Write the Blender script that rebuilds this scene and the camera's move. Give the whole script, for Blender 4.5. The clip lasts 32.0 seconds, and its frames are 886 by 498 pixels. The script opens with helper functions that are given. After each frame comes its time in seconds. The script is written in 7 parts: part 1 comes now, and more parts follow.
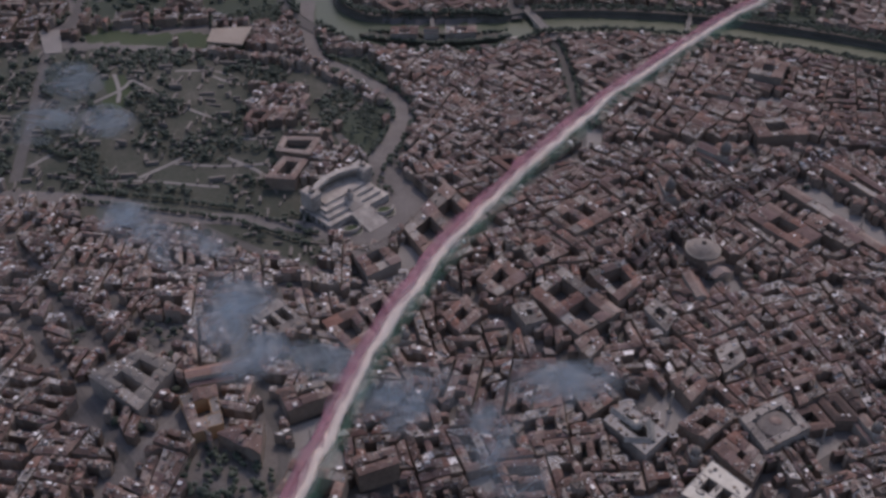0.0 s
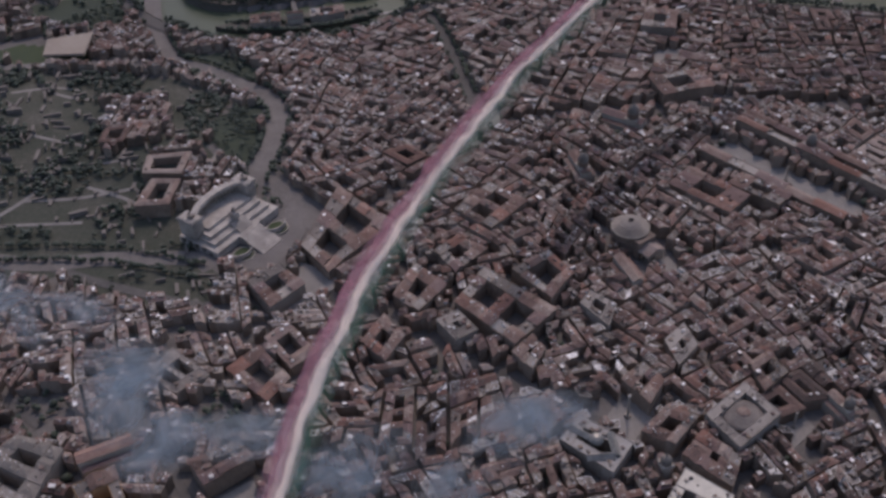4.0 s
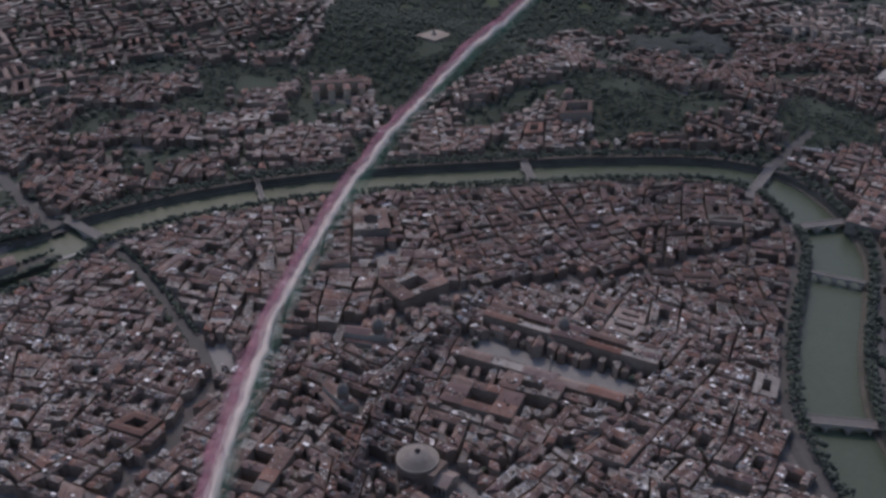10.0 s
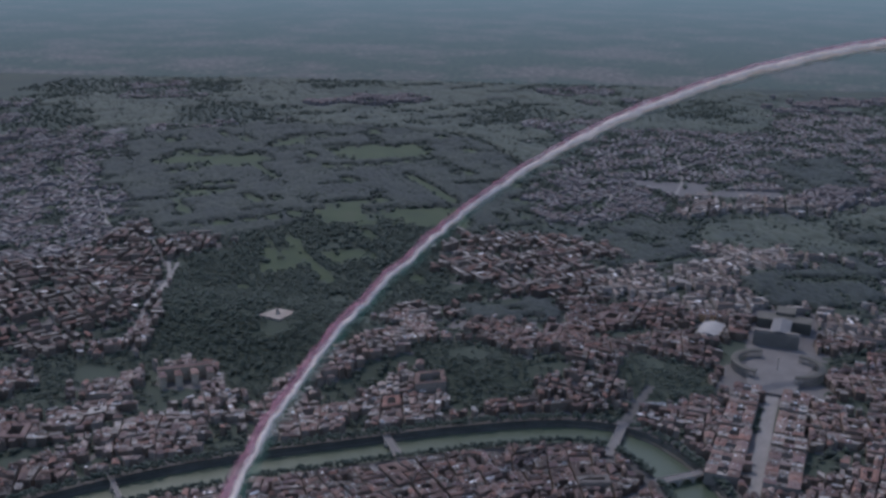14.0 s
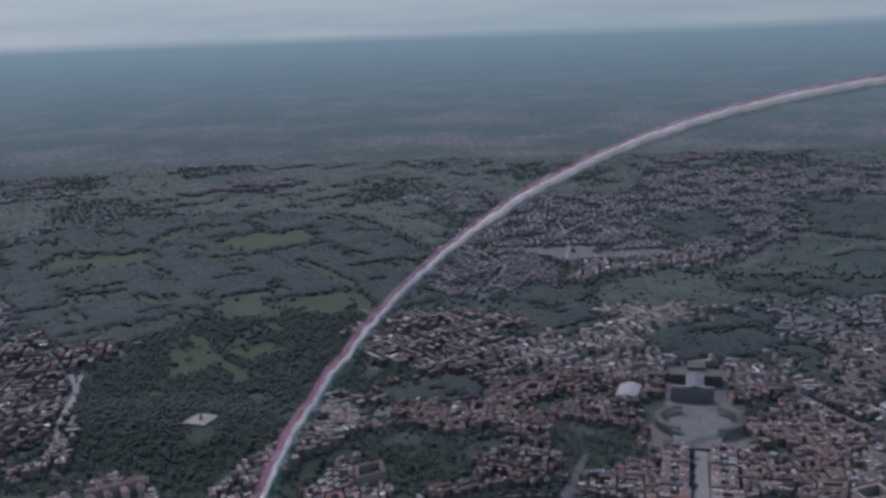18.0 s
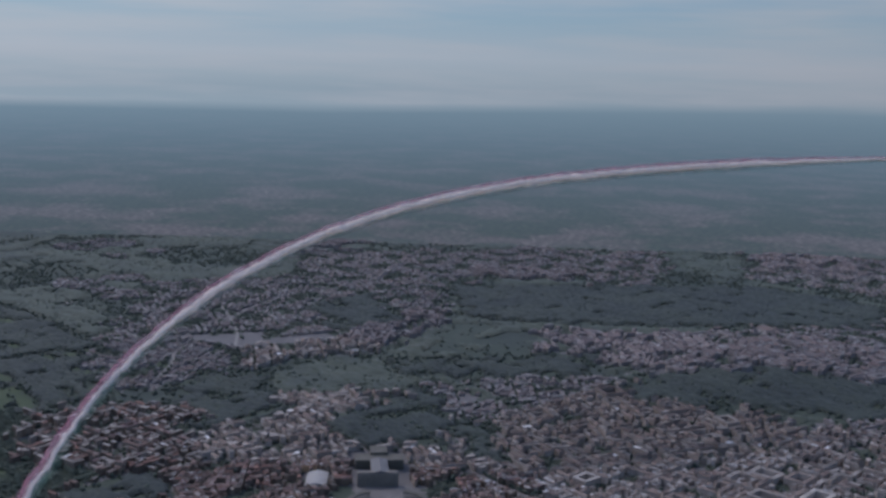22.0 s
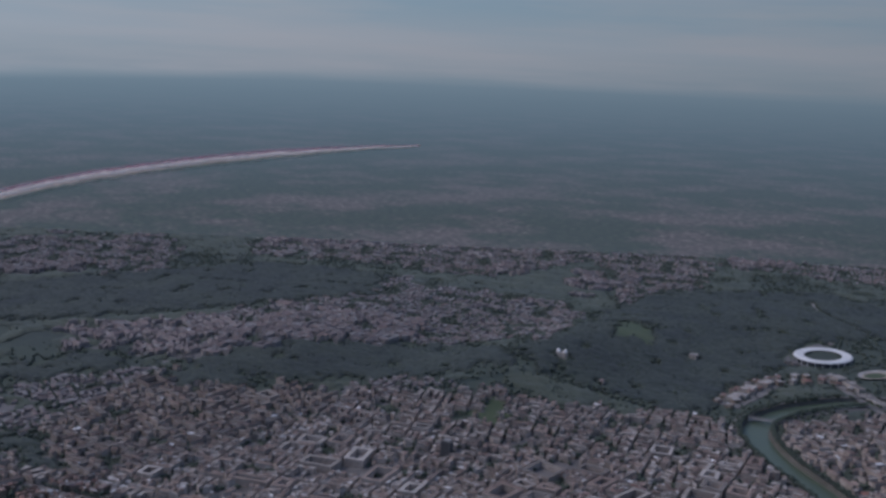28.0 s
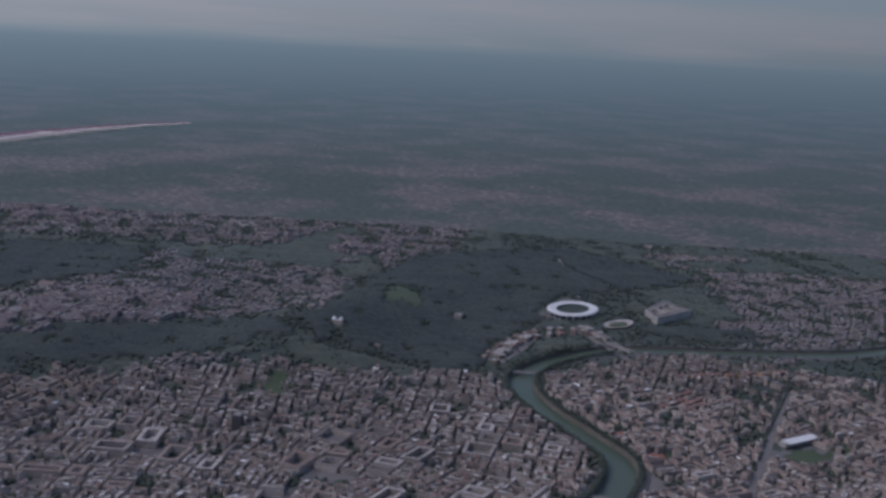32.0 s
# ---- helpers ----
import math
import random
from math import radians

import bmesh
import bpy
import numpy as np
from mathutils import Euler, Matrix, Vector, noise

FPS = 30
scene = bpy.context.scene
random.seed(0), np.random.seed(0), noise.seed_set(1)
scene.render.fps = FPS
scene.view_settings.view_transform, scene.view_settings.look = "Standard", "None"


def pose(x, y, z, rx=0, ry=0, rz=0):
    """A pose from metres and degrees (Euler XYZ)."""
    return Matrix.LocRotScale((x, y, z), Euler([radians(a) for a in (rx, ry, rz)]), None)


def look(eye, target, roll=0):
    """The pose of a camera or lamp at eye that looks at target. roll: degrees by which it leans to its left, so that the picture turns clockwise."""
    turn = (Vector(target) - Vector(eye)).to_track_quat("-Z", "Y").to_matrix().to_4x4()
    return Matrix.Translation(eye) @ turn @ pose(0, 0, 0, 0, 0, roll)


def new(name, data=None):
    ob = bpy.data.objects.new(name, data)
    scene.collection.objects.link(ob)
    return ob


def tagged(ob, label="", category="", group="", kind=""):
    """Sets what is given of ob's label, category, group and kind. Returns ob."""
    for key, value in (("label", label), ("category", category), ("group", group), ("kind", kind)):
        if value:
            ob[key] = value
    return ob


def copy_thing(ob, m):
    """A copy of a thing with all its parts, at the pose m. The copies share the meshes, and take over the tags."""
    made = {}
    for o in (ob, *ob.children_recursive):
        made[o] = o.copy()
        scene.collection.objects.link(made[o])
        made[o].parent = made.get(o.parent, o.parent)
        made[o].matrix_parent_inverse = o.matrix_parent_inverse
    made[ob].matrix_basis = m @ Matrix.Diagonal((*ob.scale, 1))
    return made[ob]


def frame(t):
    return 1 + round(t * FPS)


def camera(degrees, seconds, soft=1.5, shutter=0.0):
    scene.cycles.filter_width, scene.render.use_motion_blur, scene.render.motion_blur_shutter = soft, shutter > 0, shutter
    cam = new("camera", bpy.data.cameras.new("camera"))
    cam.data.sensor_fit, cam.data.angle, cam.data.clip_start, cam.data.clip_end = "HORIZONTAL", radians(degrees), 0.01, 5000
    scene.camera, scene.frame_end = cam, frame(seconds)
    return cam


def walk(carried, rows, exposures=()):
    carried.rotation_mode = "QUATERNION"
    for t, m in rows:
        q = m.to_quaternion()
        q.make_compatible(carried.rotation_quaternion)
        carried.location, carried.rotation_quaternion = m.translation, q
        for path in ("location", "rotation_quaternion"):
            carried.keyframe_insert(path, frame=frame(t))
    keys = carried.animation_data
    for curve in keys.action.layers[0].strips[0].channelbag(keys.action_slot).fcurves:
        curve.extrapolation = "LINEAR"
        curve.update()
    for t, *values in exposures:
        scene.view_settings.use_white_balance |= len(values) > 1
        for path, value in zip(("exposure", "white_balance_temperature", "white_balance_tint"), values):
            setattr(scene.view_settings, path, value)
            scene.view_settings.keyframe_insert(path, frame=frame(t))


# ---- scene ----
# One plan of the city for the whole flight. Plan numbers are written in plan metres, east and north of the round
# temple; SIZE turns them into scene metres.
SIZE = 0.7

# ---------------------------------------------------------------- camera
# seconds, x, y, z (scene metres), heading (degrees to the left of north), pitch, roll
PATH = [
    (0.0, 688.5, 739.1, 766.0, 153.95, -37.53, -0.15),
    (0.5, 685.7, 725.4, 761.4, 153.70, -38.24, 0.30),
    (1.0, 682.7, 711.2, 756.6, 153.18, -38.50, 0.78),
    (1.5, 679.2, 695.8, 751.5, 152.78, -38.85, 0.79),
    (2.0, 675.3, 679.1, 746.3, 151.72, -40.17, 0.08),
    (2.5, 671.1, 661.8, 741.2, 150.48, -40.57, -1.38),
    (4.5, 653.2, 591.0, 722.6, 143.04, -39.20, -2.18),
    (5.0, 648.4, 573.5, 718.2, 140.58, -38.85, -2.44),
    (5.5, 643.5, 556.1, 713.9, 139.05, -38.40, -2.60),
    (6.0, 638.4, 538.7, 709.8, 137.38, -37.71, -1.97),
    (6.5, 633.5, 521.5, 706.2, 135.31, -37.13, -0.76),
    (7.0, 629.1, 505.1, 703.2, 132.47, -37.33, 0.40),
    (7.5, 625.8, 489.9, 701.1, 130.05, -36.84, 0.91),
    (8.0, 624.2, 476.3, 700.1, 127.55, -36.46, 1.93),
    (8.5, 624.7, 464.3, 700.1, 125.44, -36.72, 2.82),
    (9.0, 627.0, 453.5, 701.1, 123.95, -35.08, 3.03),
    (9.5, 630.5, 443.3, 702.8, 123.31, -33.62, 1.90),
    (10.0, 634.7, 433.4, 705.0, 122.64, -30.62, 0.36),
    (10.5, 639.3, 423.5, 707.4, 121.66, -28.23, 0.17),
    (11.0, 644.4, 413.5, 710.0, 120.45, -26.53, 0.32),
    (11.5, 649.8, 403.3, 712.6, 119.13, -25.10, 0.67),
    (12.0, 655.4, 392.9, 715.3, 117.37, -23.24, 0.93),
    (12.5, 661.1, 382.4, 718.0, 115.72, -21.68, 1.14),
    (13.0, 666.7, 371.8, 720.7, 113.94, -19.68, 1.36),
    (13.5, 672.2, 361.2, 723.4, 112.43, -17.80, 1.29),
    (14.0, 677.5, 350.5, 726.3, 111.16, -16.66, 1.26),
    (14.5, 682.4, 339.5, 729.3, 109.94, -15.74, 1.51),
    (15.0, 687.1, 328.3, 732.6, 108.99, -14.12, 2.03),
    (15.5, 691.6, 316.8, 736.1, 107.98, -12.48, 1.01),
    (17.5, 709.3, 267.3, 753.0, 104.56, -13.76, -1.24),
    (18.0, 714.2, 254.4, 757.8, 103.49, -13.03, -1.79),
    (18.5, 719.2, 241.4, 762.7, 101.77, -12.94, -2.34),
    (19.0, 724.5, 228.3, 767.9, 99.37, -10.75, -3.25),
    (19.5, 730.0, 215.1, 773.2, 96.47, -10.86, -0.99),
    (20.0, 735.9, 201.7, 778.7, 94.21, -9.26, -0.89),
    (20.5, 742.2, 188.2, 784.2, 92.31, -8.21, -1.21),
    (21.0, 748.7, 174.5, 789.7, 89.39, -9.50, -0.70),
    (21.5, 755.5, 160.6, 795.3, 86.54, -8.90, 0.75),
    (22.0, 762.4, 146.6, 800.9, 83.69, -9.05, 1.79),
    (22.5, 769.5, 132.3, 806.5, 81.04, -9.53, 1.68),
    (23.0, 776.5, 118.0, 812.2, 78.33, -9.88, 2.08),
    (23.5, 783.4, 103.7, 818.0, 75.71, -9.73, 1.87),
    (24.0, 790.2, 89.3, 824.0, 72.12, -10.58, 2.21),
    (24.5, 796.5, 74.9, 830.1, 68.90, -10.11, 2.02),
    (25.0, 802.5, 60.5, 836.3, 66.23, -10.18, 2.67),
    (25.5, 807.8, 46.2, 842.6, 64.91, -10.56, 2.38),
    (27.5, 823.7, -11.2, 869.3, 58.26, -10.31, 2.56),
    (28.0, 826.7, -26.4, 876.4, 55.94, -9.85, 2.42),
    (28.5, 829.2, -42.0, 883.6, 54.10, -9.92, 2.10),
    (29.0, 831.4, -58.1, 891.1, 52.54, -10.63, 2.34),
    (29.5, 833.3, -74.7, 898.7, 50.83, -11.12, 1.78),
    (30.0, 835.1, -91.5, 906.4, 49.00, -11.02, 1.99),
    (30.5, 836.7, -108.3, 914.0, 46.63, -10.71, 2.01),
    (31.0, 838.1, -125.2, 921.7, 44.90, -10.95, 2.39),
    (31.5, 839.5, -142.1, 929.3, 43.48, -11.89, 2.38),
    (32.0, 840.8, -158.9, 937.0, 41.97, -11.57, 2.95),
]


def aim(x, y, z, heading, pitch, roll):
    a, b = radians(heading), radians(pitch)
    ahead = Vector((-math.sin(a) * math.cos(b), math.cos(a) * math.cos(b), math.sin(b)))
    eye = Vector((x, y, z))
    return look(eye, eye + 100 * ahead, roll)


cam = camera(44.66, 32.0, soft=3.1)
walk(cam, [(t, aim(*row)) for t, *row in PATH], exposures=[(0.0, -0.19, 7200.0, 26.0), (6.0, -0.24, 7180.0, 25.0), (9.0, -0.31, 6930.0, 22.0), (12.0, -0.15, 6350.0, 20.0), (14.0, -0.08, 6100.0, 18.0), (18.0, -0.05, 6080.0, 18.0), (23.0, -0.14, 6080.0, 18.0), (27.0, -0.28, 6100.0, 19.0), (32.0, -0.33, 6200.0, 22.0)])

# ---------------------------------------------------------------- sky, sun and distance
SUN_AZIMUTH, SUN_ELEVATION = 225.0, 50.0   # compass degrees, degrees


def node(tree, kind, values=None, **props):
    n = tree.nodes.new(kind)
    for key, value in props.items():
        setattr(n, key, value)
    for key, value in (values or {}).items():
        n.inputs[key].default_value = value
    return n


def math_node(tree, op, a, b=None, c=None, clamp=False):
    n = tree.nodes.new("ShaderNodeMath")
    n.operation, n.use_clamp = op, clamp
    for i, v in enumerate((a, b, c)):
        if v is None:
            continue
        if isinstance(v, (int, float)):
            n.inputs[i].default_value = v
        else:
            tree.links.new(v, n.inputs[i])
    return n.outputs[0]


def mix_colour(tree, fac, a, b):
    n = tree.nodes.new("ShaderNodeMix")
    n.data_type = "RGBA"
    for socket, v in ((n.inputs[0], fac), (n.inputs[6], a), (n.inputs[7], b)):
        if isinstance(v, (int, float)):
            socket.default_value = v
        elif isinstance(v, tuple):
            socket.default_value = (*v, 1.0)
        else:
            tree.links.new(v, socket)
    return n.outputs[2]


def ramp(tree, fac, stops):
    n = tree.nodes.new("ShaderNodeValToRGB")
    while len(n.color_ramp.elements) < len(stops):
        n.color_ramp.elements.new(0.5)
    for e, (pos, col) in zip(n.color_ramp.elements, stops):
        e.position = pos
        e.color = (*col, 1.0) if isinstance(col, tuple) else (col, col, col, 1.0)
    tree.links.new(fac, n.inputs[0])
    return n.outputs[0]


def make_world():
    world = bpy.data.worlds.new("sky")
    scene.world = world
    world.use_nodes = True
    tree = world.node_tree
    tree.nodes.clear()
    out = tree.nodes.new("ShaderNodeOutputWorld")
    sky = node(tree, "ShaderNodeTexSky", sky_type="NISHITA", sun_disc=False, sun_elevation=radians(SUN_ELEVATION),
               sun_rotation=radians(SUN_AZIMUTH), altitude=300.0, air_density=1.3, dust_density=2.5, ozone_density=2.0)
    above = node(tree, "ShaderNodeBackground", {"Strength": 0.15})
    coord = tree.nodes.new("ShaderNodeTexCoord")
    split = tree.nodes.new("ShaderNodeSeparateXYZ")
    tree.links.new(coord.outputs["Generated"], split.inputs[0])
    z = split.outputs[2]
    # thin cloud bank low in the sky
    flat = tree.nodes.new("ShaderNodeMapping")
    flat.inputs["Scale"].default_value = (2.0, 2.0, 26.0)
    tree.links.new(coord.outputs["Generated"], flat.inputs[0])
    cloud = node(tree, "ShaderNodeTexNoise", {"Scale": 1.6, "Detail": 4.0, "Roughness": 0.55})
    tree.links.new(flat.outputs[0], cloud.inputs[0])
    low = ramp(tree, math_node(tree, "MULTIPLY_ADD", z, 8.0, 0.1), [(0.0, (1.6, 2.1, 2.35)), (0.1, (1.85, 2.33, 2.55)), (0.24, (2.1, 2.55, 2.8)), (0.5, (1.5, 2.28, 2.75)), (0.9, (1.2, 2.05, 2.8))])
    patch = ramp(tree, cloud.outputs[0], [(0.42, 0.0), (0.68, 1.0)])
    bank = mix_colour(tree, math_node(tree, "MULTIPLY", patch, 0.55), low, (2.55, 2.7, 2.82))
    share = ramp(tree, z, [(0.0, 0.95), (0.12, 0.85), (0.4, 0.0)])
    # the air is brighter towards the sun's side
    a = radians(SUN_AZIMUTH)
    sunward = math_node(tree, "ADD", math_node(tree, "MULTIPLY", split.outputs[0], math.sin(a)), math_node(tree, "MULTIPLY", split.outputs[1], math.cos(a)))

    def glow(colour, base, gain):
        n = tree.nodes.new("ShaderNodeVectorMath")
        n.operation = "SCALE"
        tree.links.new(colour, n.inputs[0])
        tree.links.new(math_node(tree, "MULTIPLY_ADD", sunward, gain, base), n.inputs["Scale"])
        return n.outputs[0]
    tree.links.new(mix_colour(tree, share, sky.outputs[0], glow(bank, 0.9, 0.38)), above.inputs[0])
    # the plain beyond the built land, out to the horizon, painted as glowing backdrop: where the line of sight meets
    # flat land far away
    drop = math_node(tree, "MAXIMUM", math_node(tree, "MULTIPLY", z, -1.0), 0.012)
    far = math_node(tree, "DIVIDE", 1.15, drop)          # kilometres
    px = math_node(tree, "MULTIPLY", split.outputs[0], far)
    py = math_node(tree, "MULTIPLY", split.outputs[1], far)
    place = tree.nodes.new("ShaderNodeCombineXYZ")
    tree.links.new(px, place.inputs[0])
    tree.links.new(py, place.inputs[1])
    land = node(tree, "ShaderNodeTexNoise", {"Scale": 1.1, "Detail": 9.0, "Roughness": 0.66})
    fine = node(tree, "ShaderNodeTexNoise", {"Scale": 20.0, "Detail": 4.0, "Roughness": 0.7})
    speck = node(tree, "ShaderNodeTexNoise", {"Scale": 9.0, "Detail": 5.0, "Roughness": 0.75})
    for n in (land, fine, speck):
        tree.links.new(place.outputs[0], n.inputs[0])
    # town and field colours painted as already lit
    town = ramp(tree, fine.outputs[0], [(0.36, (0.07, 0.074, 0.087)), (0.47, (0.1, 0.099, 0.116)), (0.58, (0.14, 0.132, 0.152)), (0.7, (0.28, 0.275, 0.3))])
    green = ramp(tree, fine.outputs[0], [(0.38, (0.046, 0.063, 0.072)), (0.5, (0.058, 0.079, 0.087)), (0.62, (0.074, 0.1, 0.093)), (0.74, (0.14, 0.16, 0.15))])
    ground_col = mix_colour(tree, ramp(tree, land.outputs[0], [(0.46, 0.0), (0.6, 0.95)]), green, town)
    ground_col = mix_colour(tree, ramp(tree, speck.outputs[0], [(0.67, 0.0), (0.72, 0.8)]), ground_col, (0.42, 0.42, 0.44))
    # haze is painted over the plain, thicker farther out
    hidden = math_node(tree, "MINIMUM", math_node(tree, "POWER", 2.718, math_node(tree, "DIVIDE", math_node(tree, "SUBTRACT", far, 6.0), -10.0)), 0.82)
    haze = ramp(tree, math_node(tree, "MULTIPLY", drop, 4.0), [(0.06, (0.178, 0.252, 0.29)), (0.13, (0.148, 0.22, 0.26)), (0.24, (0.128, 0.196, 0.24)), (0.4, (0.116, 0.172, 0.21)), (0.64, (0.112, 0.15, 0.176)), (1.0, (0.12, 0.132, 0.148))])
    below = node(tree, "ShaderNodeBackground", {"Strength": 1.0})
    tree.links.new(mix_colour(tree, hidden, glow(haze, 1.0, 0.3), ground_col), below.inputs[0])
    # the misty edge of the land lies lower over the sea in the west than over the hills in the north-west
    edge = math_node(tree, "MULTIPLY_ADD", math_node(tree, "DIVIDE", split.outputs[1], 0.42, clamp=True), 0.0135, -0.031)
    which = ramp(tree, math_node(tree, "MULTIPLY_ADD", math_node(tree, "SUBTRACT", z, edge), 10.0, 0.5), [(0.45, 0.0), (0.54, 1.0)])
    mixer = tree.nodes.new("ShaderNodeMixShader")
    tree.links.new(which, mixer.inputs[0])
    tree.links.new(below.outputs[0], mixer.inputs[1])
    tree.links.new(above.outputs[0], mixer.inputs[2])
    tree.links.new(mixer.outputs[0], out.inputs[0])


make_world()
sun_data = bpy.data.lights.new("sun", "SUN")
sun_data.energy, sun_data.angle, sun_data.color = 1.1, radians(0.6), (1.0, 0.93, 0.86)
sun = new("sun", sun_data)
sun_way = Vector((math.sin(radians(SUN_AZIMUTH)) * math.cos(radians(SUN_ELEVATION)),
                  math.cos(radians(SUN_AZIMUTH)) * math.cos(radians(SUN_ELEVATION)), math.sin(radians(SUN_ELEVATION))))
sun.matrix_world = look(sun_way * 2000, (0, 0, 0))


# ---------------------------------------------------------------- materials
def surface(name, colours, scale=0.05, rough=0.85, bump=0.0, per_object=0.0, per_island=0.0, metal=0.0, fine=0.6, sheen=0.0, gloss=0.5):
    """A plain rough surface whose colour wanders between the given ones, at two sizes."""
    m = bpy.data.materials.new(name)
    m.use_nodes = True
    t = m.node_tree
    b = t.nodes["Principled BSDF"]
    b.inputs["Roughness"].default_value, b.inputs["Metallic"].default_value = rough, metal
    b.inputs["Specular IOR Level"].default_value = gloss
    # sheen: a bluish lift at grazing views that imitates distance haze
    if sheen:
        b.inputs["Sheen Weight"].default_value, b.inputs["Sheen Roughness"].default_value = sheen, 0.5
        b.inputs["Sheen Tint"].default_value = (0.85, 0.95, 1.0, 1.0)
    coord = t.nodes.new("ShaderNodeNewGeometry")
    large = node(t, "ShaderNodeTexNoise", {"Scale": scale, "Detail": 3.0})
    small = node(t, "ShaderNodeTexNoise", {"Scale": scale * 14, "Detail": 4.0, "Roughness": 0.7})
    for n in (large, small):
        t.links.new(coord.outputs["Position"], n.inputs[0])
    v = math_node(t, "ADD", math_node(t, "MULTIPLY", large.outputs[0], 1 - fine), math_node(t, "MULTIPLY", small.outputs[0], fine))
    v = math_node(t, "MULTIPLY_ADD", math_node(t, "SUBTRACT", v, 0.5), 2.2, 0.5)
    if per_object:
        info = t.nodes.new("ShaderNodeObjectInfo")
        v = math_node(t, "ADD", v, math_node(t, "MULTIPLY", math_node(t, "SUBTRACT", info.outputs["Random"], 0.5), per_object))
    if per_island:
        v = math_node(t, "ADD", v, math_node(t, "MULTIPLY", math_node(t, "SUBTRACT", coord.outputs["Random Per Island"], 0.5), per_island))
    stops = [(0.12 + 0.76 * i / max(1, len(colours) - 1), c) for i, c in enumerate(colours)]
    t.links.new(ramp(t, v, stops), b.inputs["Base Color"])
    if bump:
        k = node(t, "ShaderNodeBump", {"Strength": bump, "Distance": 0.5})
        t.links.new(small.outputs[0], k.inputs["Height"])
        t.links.new(k.outputs[0], b.inputs["Normal"])
    return m


def redden(m, red, mauve):
    """Gives some roofs newer red tiles and others old mauve ones, roof by roof."""
    t = m.node_tree
    b = t.nodes["Principled BSDF"]
    base = b.inputs["Base Color"].links[0].from_socket
    geo, info = t.nodes.new("ShaderNodeNewGeometry"), t.nodes.new("ShaderNodeObjectInfo")
    pick = math_node(t, "FRACT", math_node(t, "MULTIPLY", math_node(t, "ADD", geo.outputs["Random Per Island"], info.outputs["Random"]), 7.31))
    c = mix_colour(t, ramp(t, pick, [(0.75, 0.0), (0.98, 0.5)]), base, red)
    c = mix_colour(t, ramp(t, pick, [(0.02, 0.7), (0.25, 0.0)]), c, mauve)
    t.links.new(c, b.inputs["Base Color"])


def facade(name, colours, per_island=0.9, storey=3.6, bay=3.4, hole_colour=(0.07, 0.066, 0.066), sheen=0.0):
    """Plastered walls with rows of dark window openings, storey by storey."""
    m = surface(name, colours, scale=0.03, rough=0.9, per_island=per_island, per_object=0.5, sheen=sheen)
    t = m.node_tree
    b = t.nodes["Principled BSDF"]
    plaster = b.inputs["Base Color"].links[0].from_socket
    geo = t.nodes.new("ShaderNodeNewGeometry")
    s = t.nodes.new("ShaderNodeSeparateXYZ")
    t.links.new(geo.outputs["Position"], s.inputs[0])
    up = math_node(t, "FRACT", math_node(t, "DIVIDE", s.outputs[2], storey * SIZE))
    n = t.nodes.new("ShaderNodeSeparateXYZ")
    t.links.new(geo.outputs["True Normal"], n.inputs[0])
    along = math_node(t, "SUBTRACT", math_node(t, "MULTIPLY", s.outputs[0], n.outputs[1]), math_node(t, "MULTIPLY", s.outputs[1], n.outputs[0]))
    side = math_node(t, "FRACT", math_node(t, "DIVIDE", along, bay * SIZE))
    a = math_node(t, "LESS_THAN", math_node(t, "ABSOLUTE", math_node(t, "SUBTRACT", up, 0.5)), 0.27)
    c = math_node(t, "LESS_THAN", math_node(t, "ABSOLUTE", math_node(t, "SUBTRACT", side, 0.5)), 0.17)
    hole = math_node(t, "MULTIPLY", a, c)
    t.links.new(mix_colour(t, hole, plaster, hole_colour), b.inputs["Base Color"])
    return m


M = {}
M["tile"] = surface("roof_tile", [(0.062, 0.047, 0.043), (0.115, 0.076, 0.067), (0.165, 0.105, 0.09), (0.225, 0.165, 0.142), (0.33, 0.28, 0.25)], 0.045, 0.9, 0.4, 0.45, 0.6)
redden(M["tile"], (0.28, 0.125, 0.092), (0.165, 0.112, 0.115))
M["terrace"] = surface("terrace_screed", [(0.085, 0.077, 0.072), (0.155, 0.138, 0.128), (0.23, 0.208, 0.192), (0.34, 0.315, 0.29)], 0.06, 0.8, 0.1, 0.7, 0.9)
M["white"] = surface("white_roof_coating", [(0.45, 0.44, 0.43), (0.7, 0.69, 0.68), (0.82, 0.82, 0.82)], 0.05, 0.6, 0, 0.6, 0.8)
M["wall"] = facade("wall_plaster", [(0.12, 0.088, 0.068), (0.2, 0.148, 0.112), (0.26, 0.2, 0.158), (0.34, 0.285, 0.24)])
M["block_wall"] = facade("apartment_plaster", [(0.24, 0.2, 0.175), (0.34, 0.285, 0.25), (0.46, 0.4, 0.36)], 0.8, hole_colour=(0.12, 0.11, 0.105))
M["block_tile"] = surface("apartment_roof_tile", [(0.09, 0.067, 0.059), (0.14, 0.1, 0.087), (0.19, 0.138, 0.117), (0.26, 0.203, 0.173)], 0.04, 0.9, 0.3, 0.4, 0.7)
M["block_terrace"] = surface("apartment_terrace", [(0.11, 0.096, 0.086), (0.175, 0.153, 0.137), (0.25, 0.222, 0.2), (0.36, 0.328, 0.3)], 0.06, 0.8, 0.1, 0.7, 0.9)
# suburb colours greyed and drawn together to imitate the haze of distance
M["hazy_suburb_wall"] = facade("hazy_suburb_plaster", [(0.2, 0.175, 0.168), (0.236, 0.208, 0.2), (0.275, 0.245, 0.235)], 0.6, hole_colour=(0.14, 0.125, 0.12), sheen=0.12)
